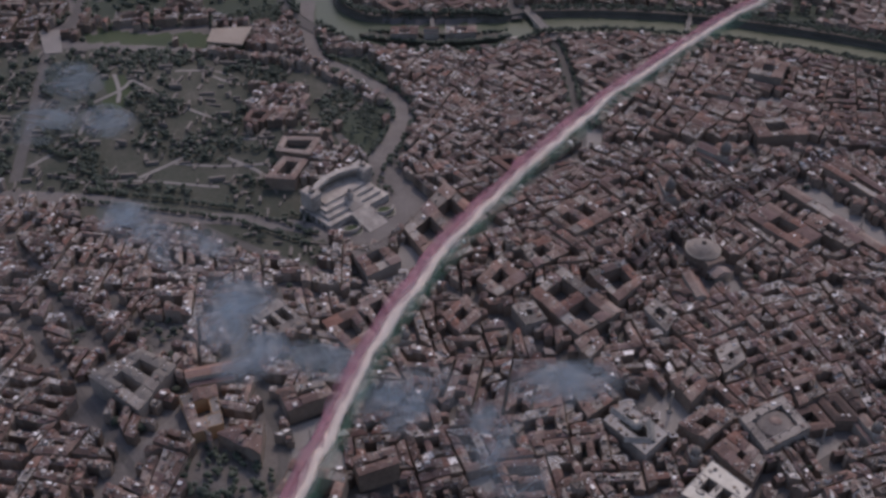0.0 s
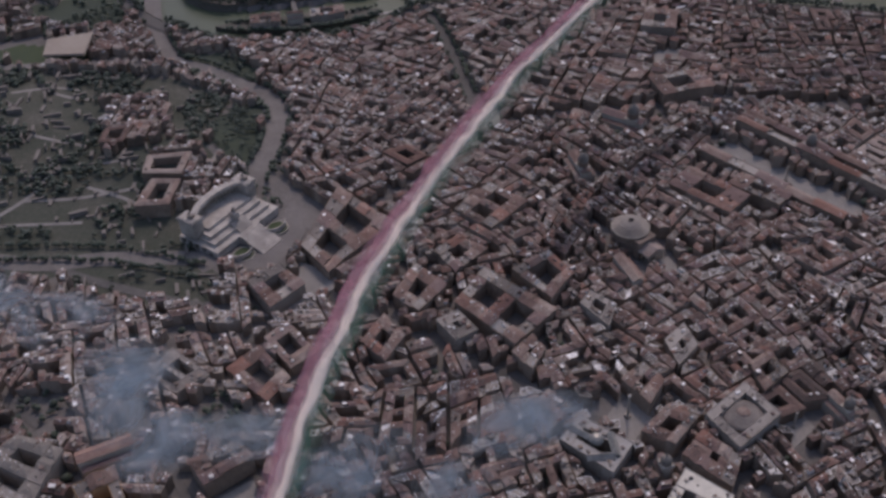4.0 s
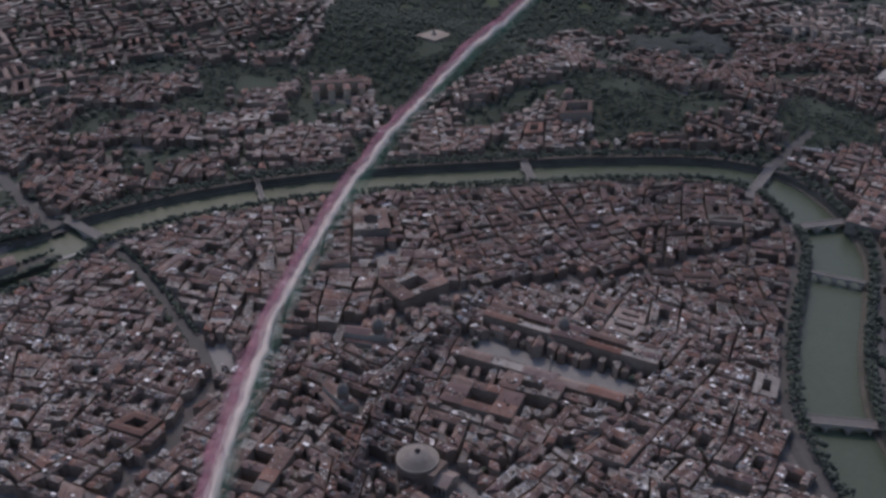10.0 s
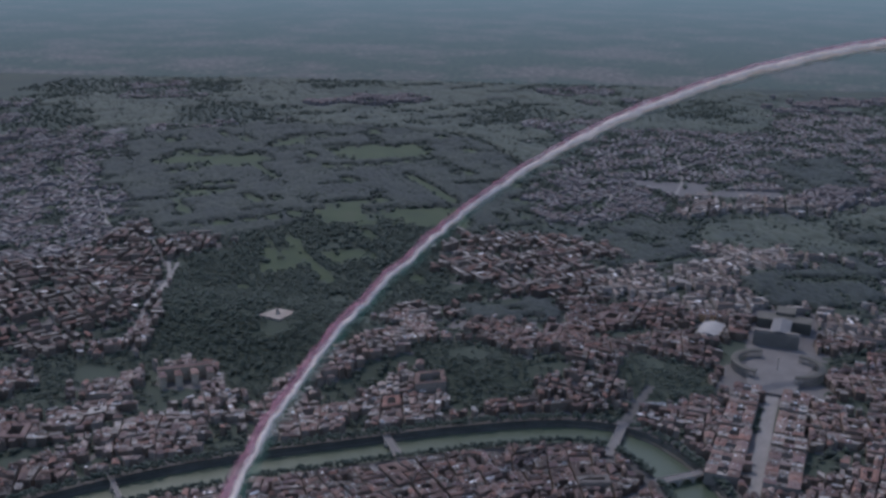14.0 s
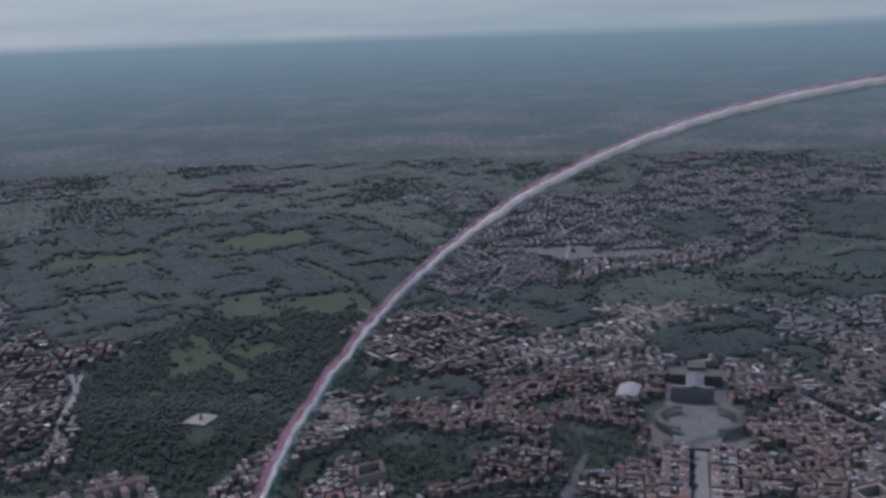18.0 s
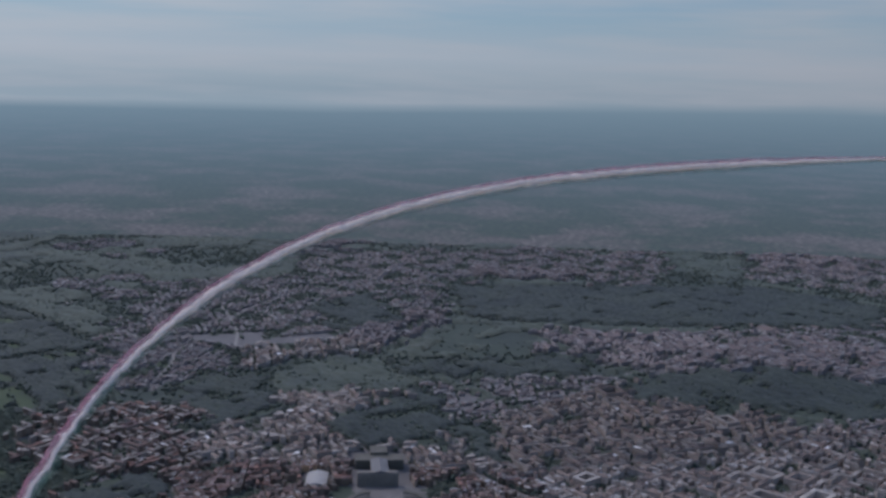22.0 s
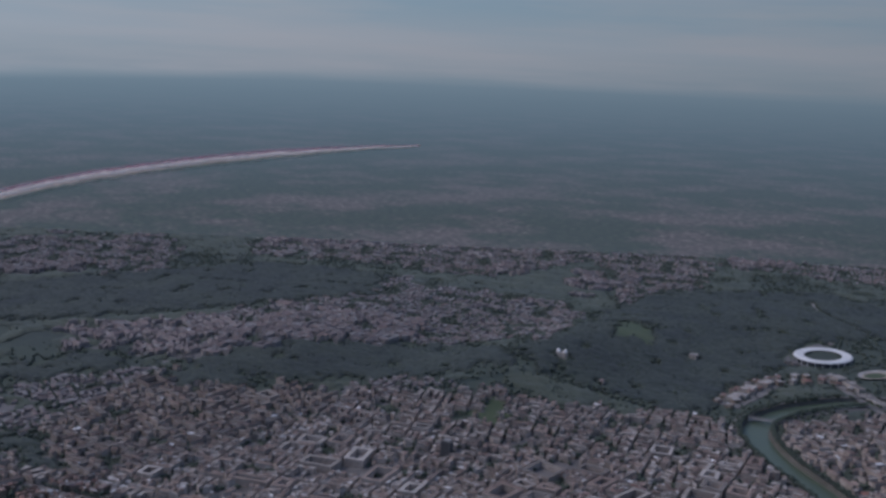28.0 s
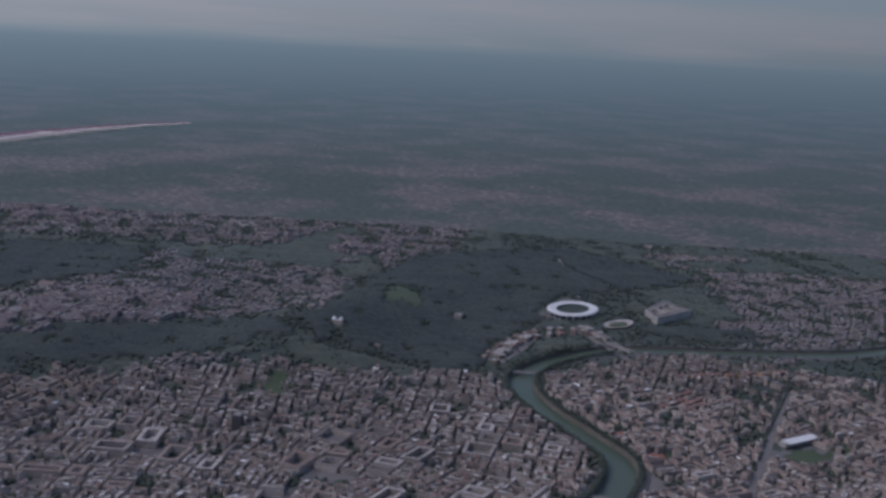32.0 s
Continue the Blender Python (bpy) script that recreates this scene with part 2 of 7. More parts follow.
M["hazy_suburb_tile"] = surface("hazy_suburb_roof_tile", [(0.135, 0.108, 0.104), (0.165, 0.13, 0.123), (0.2, 0.163, 0.153)], 0.03, 0.9, 0.2, 0.4, 0.5, sheen=0.1)
redden(M["hazy_suburb_tile"], (0.2, 0.12, 0.1), (0.15, 0.115, 0.125))
M["hazy_suburb_terrace"] = surface("hazy_suburb_terrace_screed", [(0.15, 0.137, 0.135), (0.19, 0.174, 0.17), (0.24, 0.223, 0.217)], 0.03, 0.8, 0.1, 0.5, 0.7, sheen=0.1)
M["red_tile"] = surface("red_roof_tile", [(0.14, 0.075, 0.06), (0.19, 0.1, 0.08), (0.25, 0.145, 0.12)], 0.05, 0.9, 0.2, 0.3)
M["clay"] = surface("clay_court", [(0.2, 0.095, 0.07), (0.26, 0.13, 0.1)], 0.03, 0.95)
M["sheet_metal"] = surface("weathered_sheet_metal", [(0.36, 0.37, 0.38), (0.55, 0.55, 0.55)], 0.2, 0.5, metal=0.6)
M["pale_wall"] = facade("pale_wall_plaster", [(0.21, 0.18, 0.155), (0.3, 0.262, 0.23), (0.4, 0.36, 0.325)])
M["marble"] = surface("white_marble", [(0.17, 0.158, 0.146), (0.36, 0.335, 0.31), (0.6, 0.565, 0.53)], 0.09, 0.7, 0.1)
M["stone"] = surface("travertine", [(0.25, 0.22, 0.19), (0.36, 0.33, 0.29), (0.46, 0.42, 0.38)], 0.05, 0.8, 0.15)
M["lead"] = surface("dome_covering", [(0.16, 0.14, 0.126), (0.22, 0.195, 0.178), (0.3, 0.272, 0.25)], 0.08, 0.7, 0.1)
M["asphalt"] = surface("asphalt", [(0.075, 0.072, 0.071), (0.1, 0.097, 0.095), (0.13, 0.126, 0.122)], 0.02, 0.9, 0.1)
M["paving"] = surface("paving", [(0.1, 0.095, 0.092), (0.15, 0.142, 0.137), (0.2, 0.19, 0.183)], 0.03, 0.85, 0.1)
M["pale_paving"] = surface("pale_paving", [(0.17, 0.163, 0.157), (0.23, 0.222, 0.213), (0.29, 0.28, 0.268)], 0.03, 0.85, 0.1)
M["park"] = surface("park_ground", [(0.04, 0.049, 0.04), (0.056, 0.065, 0.05), (0.08, 0.083, 0.068), (0.13, 0.124, 0.108)], 0.018, 0.95, fine=0.5, sheen=0.06, gloss=0.3)
M["gravel"] = surface("gravel", [(0.24, 0.2, 0.17), (0.32, 0.28, 0.24), (0.38, 0.34, 0.29)], 0.02, 0.95)
M["grass"] = surface("grass", [(0.038, 0.055, 0.032), (0.046, 0.067, 0.034), (0.055, 0.077, 0.037), (0.066, 0.078, 0.046)], 0.012, 0.95, fine=0.4, sheen=0.06, gloss=0.3)
M["earth"] = surface("city_ground", [(0.1, 0.096, 0.093), (0.14, 0.133, 0.128), (0.18, 0.17, 0.163)], 0.02, 0.95)
M["old_brick"] = surface("old_brick", [(0.11, 0.085, 0.07), (0.17, 0.13, 0.11), (0.24, 0.19, 0.16)], 0.05, 0.9, 0.2)
M["pale_terrace"] = surface("pale_terrace_coating", [(0.3, 0.29, 0.285), (0.42, 0.41, 0.4)], 0.05, 0.7, 0, 0.5, 0.6)
M["cream_terrace"] = surface("cream_terrace_coating", [(0.42, 0.4, 0.35), (0.55, 0.53, 0.47), (0.66, 0.64, 0.58)], 0.12, 0.7)
# ground tones evened out, as distance haze would leave them
M["hazy_suburb_ground"] = surface("hazy_suburb_ground", [(0.085, 0.081, 0.081), (0.115, 0.108, 0.107), (0.145, 0.136, 0.132)], 0.02, 0.95, sheen=0.1)
M["dark_lead"] = surface("weathered_lead", [(0.09, 0.09, 0.095), (0.13, 0.13, 0.135), (0.18, 0.18, 0.18)], 0.06, 0.7, 0.1)
# greyed travertine; carries painted shade on the basilica and behind the monument's columns
M["grey_stone"] = surface("grey_shade_travertine", [(0.12, 0.11, 0.1), (0.18, 0.165, 0.15), (0.25, 0.23, 0.21)], 0.05, 0.85, 0.15)
# dark travertine; on embankment and basilica the darkness is painted shade
M["dark_stone"] = surface("dark_shade_travertine", [(0.06, 0.06, 0.05), (0.1, 0.096, 0.082), (0.15, 0.14, 0.125)], 0.03, 0.9, 0.15)
M["country"] = surface("open_country", [(0.03, 0.041, 0.038), (0.039, 0.052, 0.045), (0.048, 0.064, 0.048), (0.06, 0.07, 0.058)], 0.0028, 0.95, fine=0.5, sheen=0.06, gloss=0.3)
M["leaf"] = surface("leaves", [(0.045, 0.06, 0.046), (0.054, 0.071, 0.051), (0.066, 0.086, 0.057)], 0.05, 0.85, 0.2, 0.3, 0.4, sheen=0.15, gloss=0.3)
# bluish crown colours and sheen imitate haze over the open country
M["far_leaf"] = surface("hazy_hillside_leaves", [(0.034, 0.044, 0.04), (0.046, 0.058, 0.047), (0.06, 0.074, 0.052), (0.078, 0.083, 0.066)], 0.006, 0.9, 0.15, 0.2, 0.0, sheen=0.09, gloss=0.3)
# leaf colour darkened for shade among the crowns, bluish for haze
M["pine_leaf"] = surface("shaded_evergreen_leaves", [(0.022, 0.03, 0.033), (0.03, 0.04, 0.039), (0.04, 0.052, 0.044), (0.056, 0.067, 0.057)], 0.006, 0.9, 0.2, 0.2, 0.0, sheen=0.05, gloss=0.3)
M["bark"] = surface("bark", [(0.06, 0.045, 0.035), (0.11, 0.085, 0.065)], 0.5, 0.9)
M["tower_wall"] = facade("dark_tower_cladding", [(0.05, 0.05, 0.055), (0.08, 0.078, 0.08), (0.11, 0.105, 0.105)], 0.2, hole_colour=(0.025, 0.027, 0.03))
M["concrete"] = surface("concrete", [(0.22, 0.21, 0.2), (0.32, 0.31, 0.3), (0.4, 0.39, 0.37)], 0.05, 0.85)
M["glass_roof"] = surface("dusty_glass_roof", [(0.1, 0.1, 0.1), (0.2, 0.2, 0.19), (0.36, 0.36, 0.34)], 0.25, 0.35)
M["white_sheet"] = surface("white_membrane", [(0.5, 0.5, 0.49), (0.6, 0.6, 0.59), (0.68, 0.68, 0.67)], 0.03, 0.5)
M["dark_seat"] = surface("seating_bowl", [(0.02, 0.024, 0.03), (0.04, 0.045, 0.055)], 0.05, 0.7)
M["orange"] = surface("orange_plaster", [(0.4, 0.24, 0.13), (0.5, 0.33, 0.19)], 0.05, 0.9)
M["cream_wall"] = facade("cream_plaster", [(0.4, 0.32, 0.24), (0.48, 0.39, 0.3), (0.56, 0.47, 0.37)], 0.2, hole_colour=(0.16, 0.14, 0.12))
M["hedge"] = surface("wood_floor", [(0.038, 0.05, 0.038), (0.046, 0.061, 0.043), (0.055, 0.072, 0.048)], 0.02, 0.95, sheen=0.08, gloss=0.3)


def water_material():
    m = surface("river_water", [(0.055, 0.078, 0.052), (0.075, 0.1, 0.066)], 0.01, 0.35)
    t = m.node_tree
    t.nodes["Principled BSDF"].inputs["Specular IOR Level"].default_value = 0.3
    w = node(t, "ShaderNodeTexNoise", {"Scale": 0.25, "Detail": 4.0})
    g = t.nodes.new("ShaderNodeNewGeometry")
    t.links.new(g.outputs["Position"], w.inputs[0])
    k = node(t, "ShaderNodeBump", {"Strength": 0.25, "Distance": 0.4})
    t.links.new(w.outputs[0], k.inputs["Height"])
    t.links.new(k.outputs[0], t.nodes["Principled BSDF"].inputs["Normal"])
    return m


M["water"] = water_material()


def smoke_material(name, colour, thick, soft=False, grain=0.03, through_share=0.3):
    """Lit smoke: partly see-through, patchy, scattering the daylight. soft: thinning out towards the rim of its own object."""
    m = bpy.data.materials.new(name)
    m.use_nodes = True
    t = m.node_tree
    t.nodes.clear()
    out = t.nodes.new("ShaderNodeOutputMaterial")
    g = t.nodes.new("ShaderNodeNewGeometry")
    n = node(t, "ShaderNodeTexNoise", {"Scale": grain, "Detail": 5.0, "Roughness": 0.65, "Distortion": 1.2 if soft else 0.0})
    t.links.new(g.outputs["Position"], n.inputs[0])
    body = math_node(t, "MULTIPLY", ramp(t, n.outputs[0], [(0.38, 0.0), (0.64, 1.0)] if soft else [(0.3, 0.3), (0.62, 1.0)]), thick, clamp=True)
    if soft:
        c = t.nodes.new("ShaderNodeTexCoord")
        q = t.nodes.new("ShaderNodeTexGradient")
        q.gradient_type = "SPHERICAL"
        t.links.new(c.outputs["Object"], q.inputs[0])
        body = math_node(t, "MULTIPLY", body, ramp(t, q.outputs[0], [(0.0, 0.0), (0.6, 1.0)]))
    d = node(t, "ShaderNodeBsdfDiffuse", {"Color": (*colour, 1)})
    l = node(t, "ShaderNodeBsdfTranslucent", {"Color": (*colour, 1)})
    both = node(t, "ShaderNodeMixShader", {0: through_share})
    t.links.new(d.outputs[0], both.inputs[1])
    t.links.new(l.outputs[0], both.inputs[2])
    clear = t.nodes.new("ShaderNodeBsdfTransparent")
    mix = t.nodes.new("ShaderNodeMixShader")
    t.links.new(body, mix.inputs[0])
    t.links.new(clear.outputs[0], mix.inputs[1])
    t.links.new(both.outputs[0], mix.inputs[2])
    t.links.new(mix.outputs[0], out.inputs[0])
    return m


# ---------------------------------------------------------------- making meshes
rng = random.Random(7)
nrng = np.random.default_rng(7)


class Soup:
    """Vertices and faces in plan metres, each face with the number of its material."""

    def __init__(self):
        self.v, self.f, self.m = [], [], []

    def add(self, verts, faces, mat=0):
        k = len(self.v)
        self.v.extend(verts)
        for face in faces:
            self.f.append(tuple(i + k for i in face))
            self.m.append(mat)

    def prism(self, poly, z0, z1, mat=0, top=True, bottom=False, top_mat=None):
        n = len(poly)
        self.add([(x, y, z0) for x, y in poly] + [(x, y, z1) for x, y in poly],
                 [(i, (i + 1) % n, n + (i + 1) % n, n + i) for i in range(n)], mat)
        k = len(self.v) - 2 * n
        if top:
            self.f.append(tuple(range(k + n, k + 2 * n)))
            self.m.append(mat if top_mat is None else top_mat)
        if bottom:
            self.f.append(tuple(range(k + n - 1, k - 1, -1)))
            self.m.append(mat)

    def box(self, cx, cy, z0, sx, sy, sz, turn=0.0, mat=0, top_mat=None):
        self.prism(rect(cx, cy, sx, sy, turn), z0, z0 + sz, mat, top_mat=top_mat)

    def lathe(self, cx, cy, rings, mat=0, n=32, cap=True, a0=0.0, a1=360.0):
        """rings: radius, height, from the bottom up."""
        closed = abs(a1 - a0) > 359.9
        cols = n if closed else n + 1
        k = len(self.v)
        for r, z in rings:
            for i in range(cols):
                a = radians(a0 + (a1 - a0) * i / n)
                self.v.append((cx + r * math.cos(a), cy + r * math.sin(a), z))
        for j in range(len(rings) - 1):
            for i in range(n):
                i2 = (i + 1) % cols
                self.f.append((k + j * cols + i, k + j * cols + i2, k + (j + 1) * cols + i2, k + (j + 1) * cols + i))
                self.m.append(mat)
        if cap and closed:
            self.f.append(tuple(k + (len(rings) - 1) * cols + i for i in range(n)))
            self.m.append(mat)

    def mesh(self, name, mats, origin=(0, 0, 0)):
        me = bpy.data.meshes.new(name)
        v = (np.array(self.v, float).reshape(-1, 3) - origin) * SIZE
        me.from_pydata(v.tolist(), [], self.f)
        for m in mats:
            me.materials.append(m)
        if len(mats) > 1:
            me.polygons.foreach_set("material_index", self.m)
        me.update()
        return me


def rect(cx, cy, sx, sy, turn=0.0):
    c, s = math.cos(radians(turn)), math.sin(radians(turn))
    return [(cx + c * x - s * y, cy + s * x + c * y) for x, y in ((-sx / 2, -sy / 2), (sx / 2, -sy / 2), (sx / 2, sy / 2), (-sx / 2, sy / 2))]


def thing(name, at, label, category, group="", kind=""):
    ob = new(name)
    ob.location = Vector(at) * SIZE
    ob.empty_display_size = 5
    return tagged(ob, label, category, group, kind)


def part(name, soup, mats, parent, label=""):
    """Links a soup as one mesh object under a thing, or under a part of it."""
    mats = mats if isinstance(mats, (list, tuple)) else [mats]
    top = parent
    origin = Vector()
    while top is not None:
        origin += top.location
        top = top.parent
    ob = new(name, soup.mesh(name, mats, origin / SIZE))
    ob.parent = parent
    return tagged(ob, label)


def whole(name, soup, mats, label, category, group="", kind="", at=(0, 0, 0)):
    mats = mats if isinstance(mats, (list, tuple)) else [mats]
    ob = new(name, soup.mesh(name, mats, at))
    ob.location = Vector(at) * SIZE
    return tagged(ob, label, category, group, kind)


def many(name, verts, tris, mats, label, category, kind="stuff", mat_index=None):
    """One mesh from arrays of vertices and triangles, in plan metres."""
    me = bpy.data.meshes.new(name)
    me.vertices.add(len(verts))
    me.vertices.foreach_set("co", (np.asarray(verts, np.float32) * SIZE).ravel())
    me.loops.add(3 * len(tris))
    me.loops.foreach_set("vertex_index", np.asarray(tris, np.int32).ravel())
    me.polygons.add(len(tris))
    me.polygons.foreach_set("loop_start", np.arange(0, 3 * len(tris), 3, dtype=np.int32))
    me.polygons.foreach_set("loop_total", np.full(len(tris), 3, np.int32))
    for m in mats:
        me.materials.append(m)
    if mat_index is not None:
        me.polygons.foreach_set("material_index", np.asarray(mat_index, np.int32))
    me.update()
    me.validate()
    return tagged(new(name, me), label, category, kind=kind)


# ---------------------------------------------------------------- the lie of the land
HILLS = [  # x, y, reach along, reach across, turn of the long axis, height
    (900, 150, 420, 220, 60, 36), (1350, -300, 400, 350, 0, 40), (440, -620, 130, 110, 0, 28), (720, -960, 230, 200, 0, 34),
    (-1340, -950, 420, 190, 95, 58), (-1290, -450, 330, 170, 95, 46), (-1480, -60, 200, 160, 90, 30), (-2250, 280, 320, 260, 0, 50),
    (-2250, 2950, 800, 300, 105, 95), (-2800, 1900, 600, 420, 100, 60), (-3300, 2500, 900, 700, 60, 45), (-2200, 4300, 500, 400, 0, 60),
    (-2400, -1300, 700, 600, 0, 45), (900, 1300, 400, 300, 90, 40), (300, 3900, 500, 500, 0, 35),
]


def height(x, y):
    x, y = np.asarray(x, float), np.asarray(y, float)
    h = np.zeros(np.broadcast(x, y).shape)
    for cx, cy, a, b, turn, top in HILLS:
        c, s = math.cos(radians(turn)), math.sin(radians(turn))
        u, w = ((x - cx) * c + (y - cy) * s) / a, (-(x - cx) * s + (y - cy) * c) / b
        h += top * np.exp(-(u * u + w * w))
    west = np.clip((-2300 - x) / 1600, 0, 1)
    h += 45 * west * west * (3 - 2 * west)
    return h


def near_line(x, y, line):
    """The distance of places from a line of points."""
    x, y = np.asarray(x, float), np.asarray(y, float)
    best = np.full(np.broadcast(x, y).shape, 1e9)
    for (ax, ay), (bx, by) in zip(line, line[1:]):
        dx, dy = bx - ax, by - ay
        t = np.clip(((x - ax) * dx + (y - ay) * dy) / (dx * dx + dy * dy), 0, 1)
        best = np.minimum(best, np.hypot(x - ax - t * dx, y - ay - t * dy))
    return best


def inside(x, y, poly):
    x, y = np.asarray(x, float), np.asarray(y, float)
    hit = np.zeros(np.broadcast(x, y).shape, bool)
    for (ax, ay), (bx, by) in zip(poly, poly[1:] + poly[:1]):
        cross = (ay > y) != (by > y)
        with np.errstate(divide="ignore", invalid="ignore"):
            hit ^= cross & (x < (bx - ax) * (y - ay) / ((by - ay) or 1e-9) + ax)
    return hit


def wander(x, y):
    """Shifts places a little to and fro, so that the edges of woods and meadows run unevenly."""
    x, y = np.asarray(x, float), np.asarray(y, float)
    a = np.clip((np.hypot(x, y) - 900) / 35, 3, 50)
    u = np.sin(y * 0.031 + 2.0 * np.sin(x * 0.017)) + 0.6 * np.sin((x + y) * 0.083) + 0.4 * np.sin((x - 2 * y) * 0.19)
    w = np.sin(x * 0.027 + 2.0 * np.sin(y * 0.019)) + 0.6 * np.sin((x - y) * 0.079) + 0.4 * np.sin((2 * x + y) * 0.17)
    return x + a * u * 0.7, y + a * w * 0.7


WEST_BANK = [(200, -1400), (60, -1080), (-220, -990), (-560, -800), (-900, -480), (-1150, -150), (-1230, 150), (-1090, 330), (-900, 480), (-900, 600), (-6500, 600), (-6500, -4500), (200, -4500)]


def grove(x, y):
    """True in the small gardens and groves between the houses outside the old centre."""
    x, y = np.asarray(x, float), np.asarray(y, float)
    v = np.sin(x * 0.021 + 1.7 * np.sin(y * 0.013)) + np.sin(y * 0.025 + 1.9 * np.sin(x * 0.011 + 1)) + 0.7 * np.sin((x + y) * 0.045 + 2 * np.sin(x * 0.03)) + 0.4 * np.sin((x - y) * 0.11)
    away = np.hypot(x - 900, y - 500)
    need = np.where(away > 4600, 0.5, np.where(away > 3600, 0.95, np.where(away > 2700, 1.3, np.where(inside(x, y, WEST_BANK), np.where(y < -350, 0.25, 0.6), 1.65))))
    return (v > need) & ((away > 1900) | inside(x, y, WEST_BANK))


def glade(x, y):
    """True in the small clearings of the great parks beyond the ridge."""
    v = np.sin(x * 0.019 + 2.2 * np.sin(y * 0.009)) + np.sin(y * 0.016 + 2.0 * np.sin(x * 0.012 + 0.5)) + 0.5 * np.sin((x - y) * 0.05)
    return (v > 1.72) & (np.hypot(x + 2700, y + 1500) < 1250)


def smooth_line(line, step=12.0):
    """A rounded line through the given points."""
    p = [np.array(q, float) for q in line]
    p = [2 * p[0] - p[1]] + p + [2 * p[-1] - p[-2]]
    out = []
    for a, b, c, d in zip(p, p[1:], p[2:], p[3:]):
        n = max(2, int(np.linalg.norm(c - b) / step))
        for i in range(n):
            t = i / n
            out.append(tuple(0.5 * (2 * b + (c - a) * t + (2 * a - 5 * b + 4 * c - d) * t * t + (3 * b - a - 3 * c + d) * t ** 3)))
    return out + [tuple(p[-2])]


RIVER = smooth_line([(-150, -1900), (0, -1560), (134, -1395), (205, -1230), (198, -1110), (130, -1000), (20, -930), (-100, -890), (-213, -882), (-375, -805), (-535, -690),
                     (-690, -540), (-860, -340), (-985, -185), (-1095, -10), (-1110, 110), (-1050, 205), (-925, 305), (-760, 350), (-610, 382), (-464, 430),
                     (-365, 490), (-270, 580), (-215, 720), (-200, 900), (-190, 1150), (-215, 1400), (-280, 1700), (-350, 2050), (-400, 2350), (-520, 2590), (-741, 2703),
                     (-999, 2808), (-1200, 2939), (-1300, 3086), (-1331, 3294), (-1299, 3527), (-1218, 3701), (-1051, 3881), (-880, 4054), (-712, 4236),
                     (-520, 4500), (-350, 4900), (-100, 5500)], 20)
RIVER_HALF = 44.0
ISLAND_LINE = [(-60, -900), (20, -930), (110, -985)]


def river_half(x, y):
    """Half the river's width, wider round the island."""
    return RIVER_HALF + 36 * np.exp(-(near_line(x, y, ISLAND_LINE) / 75) ** 2)

ROADS = [  # half width, line
    (7, [(440, -230), (350, 20), (265, 255), (150, 600), (-50, 1340)]),
    (17, [(445, -282), (549, -379), (644, -450), (728, -500), (790, -560), (850, -617), (955, -678), (1010, -705)]),
    (8, [(728, -500), (676, -406), (613, -307), (570, -250)]),
    (6, [(1021, -335), (971, -128), (934, 63)]),
    (6, [(1000, -560), (967, -373), (908, -173)]),
    (5.5, [(890, -339), (846, -168)]),
    (9.5, [(1040, 130), (984, 85), (898, 18), (827, -27), (745, -92)]),
    (17, [(350, -300), (345, -400), (355, -510), (311, -548), (240, -640), (228, -690), (230, -740), (268, -870), (305, -954), (280, -1080), (221, -1232)]),
    (9, [(380, -290), (120, -330), (-26, -384), (-200, -300), (-420, -180), (-640, 60), (-860, 180), (-960, 215)]),
    (13, [(-26, -384), (-67, -488), (-120, -600), (-170, -720), (-185, -790)]),
    (15, [(-985, 395), (-1480, 388)]),
    (7, [(745, -92), (700, -190), (640, -215), (558, -158), (509, -178), (440, -190)]),
    (7, [(740, -40), (745, 20), (765, 140), (900, 330), (1100, 600)]),
    (11, [(-989, 106), (-1110, 104), (-1202, 101), (-1393, 119)]),
    (14, [(-102, 2636), (-204, 2918), (-490, 3741)]),
    (14, [(350, -960), (420, -1010), (600, -1120), (800, -1260)]),
    (12, [(-180, -930), (-230, -1100), (-330, -1400), (-420, -1900)]),
    (14, [(-1476, 3743), (-1250, 3635), (-1049, 3533)]),
    (16, [(-1900, 640), (-1700, 780), (-1500, 1000)]),
    (12, [(-1600, 1000), (-1560, 1500), (-1530, 2000), (-1480, 2500)]),
    (11, [(701, -1483), (746, -1366), (810, -1288), (855, -1110), (896, -946), (938, -828), (967, -735)]),
    (6.5, [(-2393, -2275), (-1988, -1891), (-1886, -1640), (-1643, -1401), (-1303, -1233)]),
    (6.5, [(-1719, -1423), (-1352, -1241), (-1152, -1175), (-1095, -1220)]),
    (6.5, [(-3548, -686), (-3303, -487), (-3118, -376), (-2834, -398)]),
    (6.5, [(-3966, -271), (-3551, -170), (-3280, -151)]),
    (6.5, [(-3552, -387), (-3690, -236), (-4220, -12), (-4501, 237)]),
    (6.5, [(-2560, 5000), (-2330, 4780), (-2060, 4640), (-1880, 4560)]),
    (12, [(-500, 560), (-800, 1150), (-1150, 1900), (-1350, 2300)]),
]
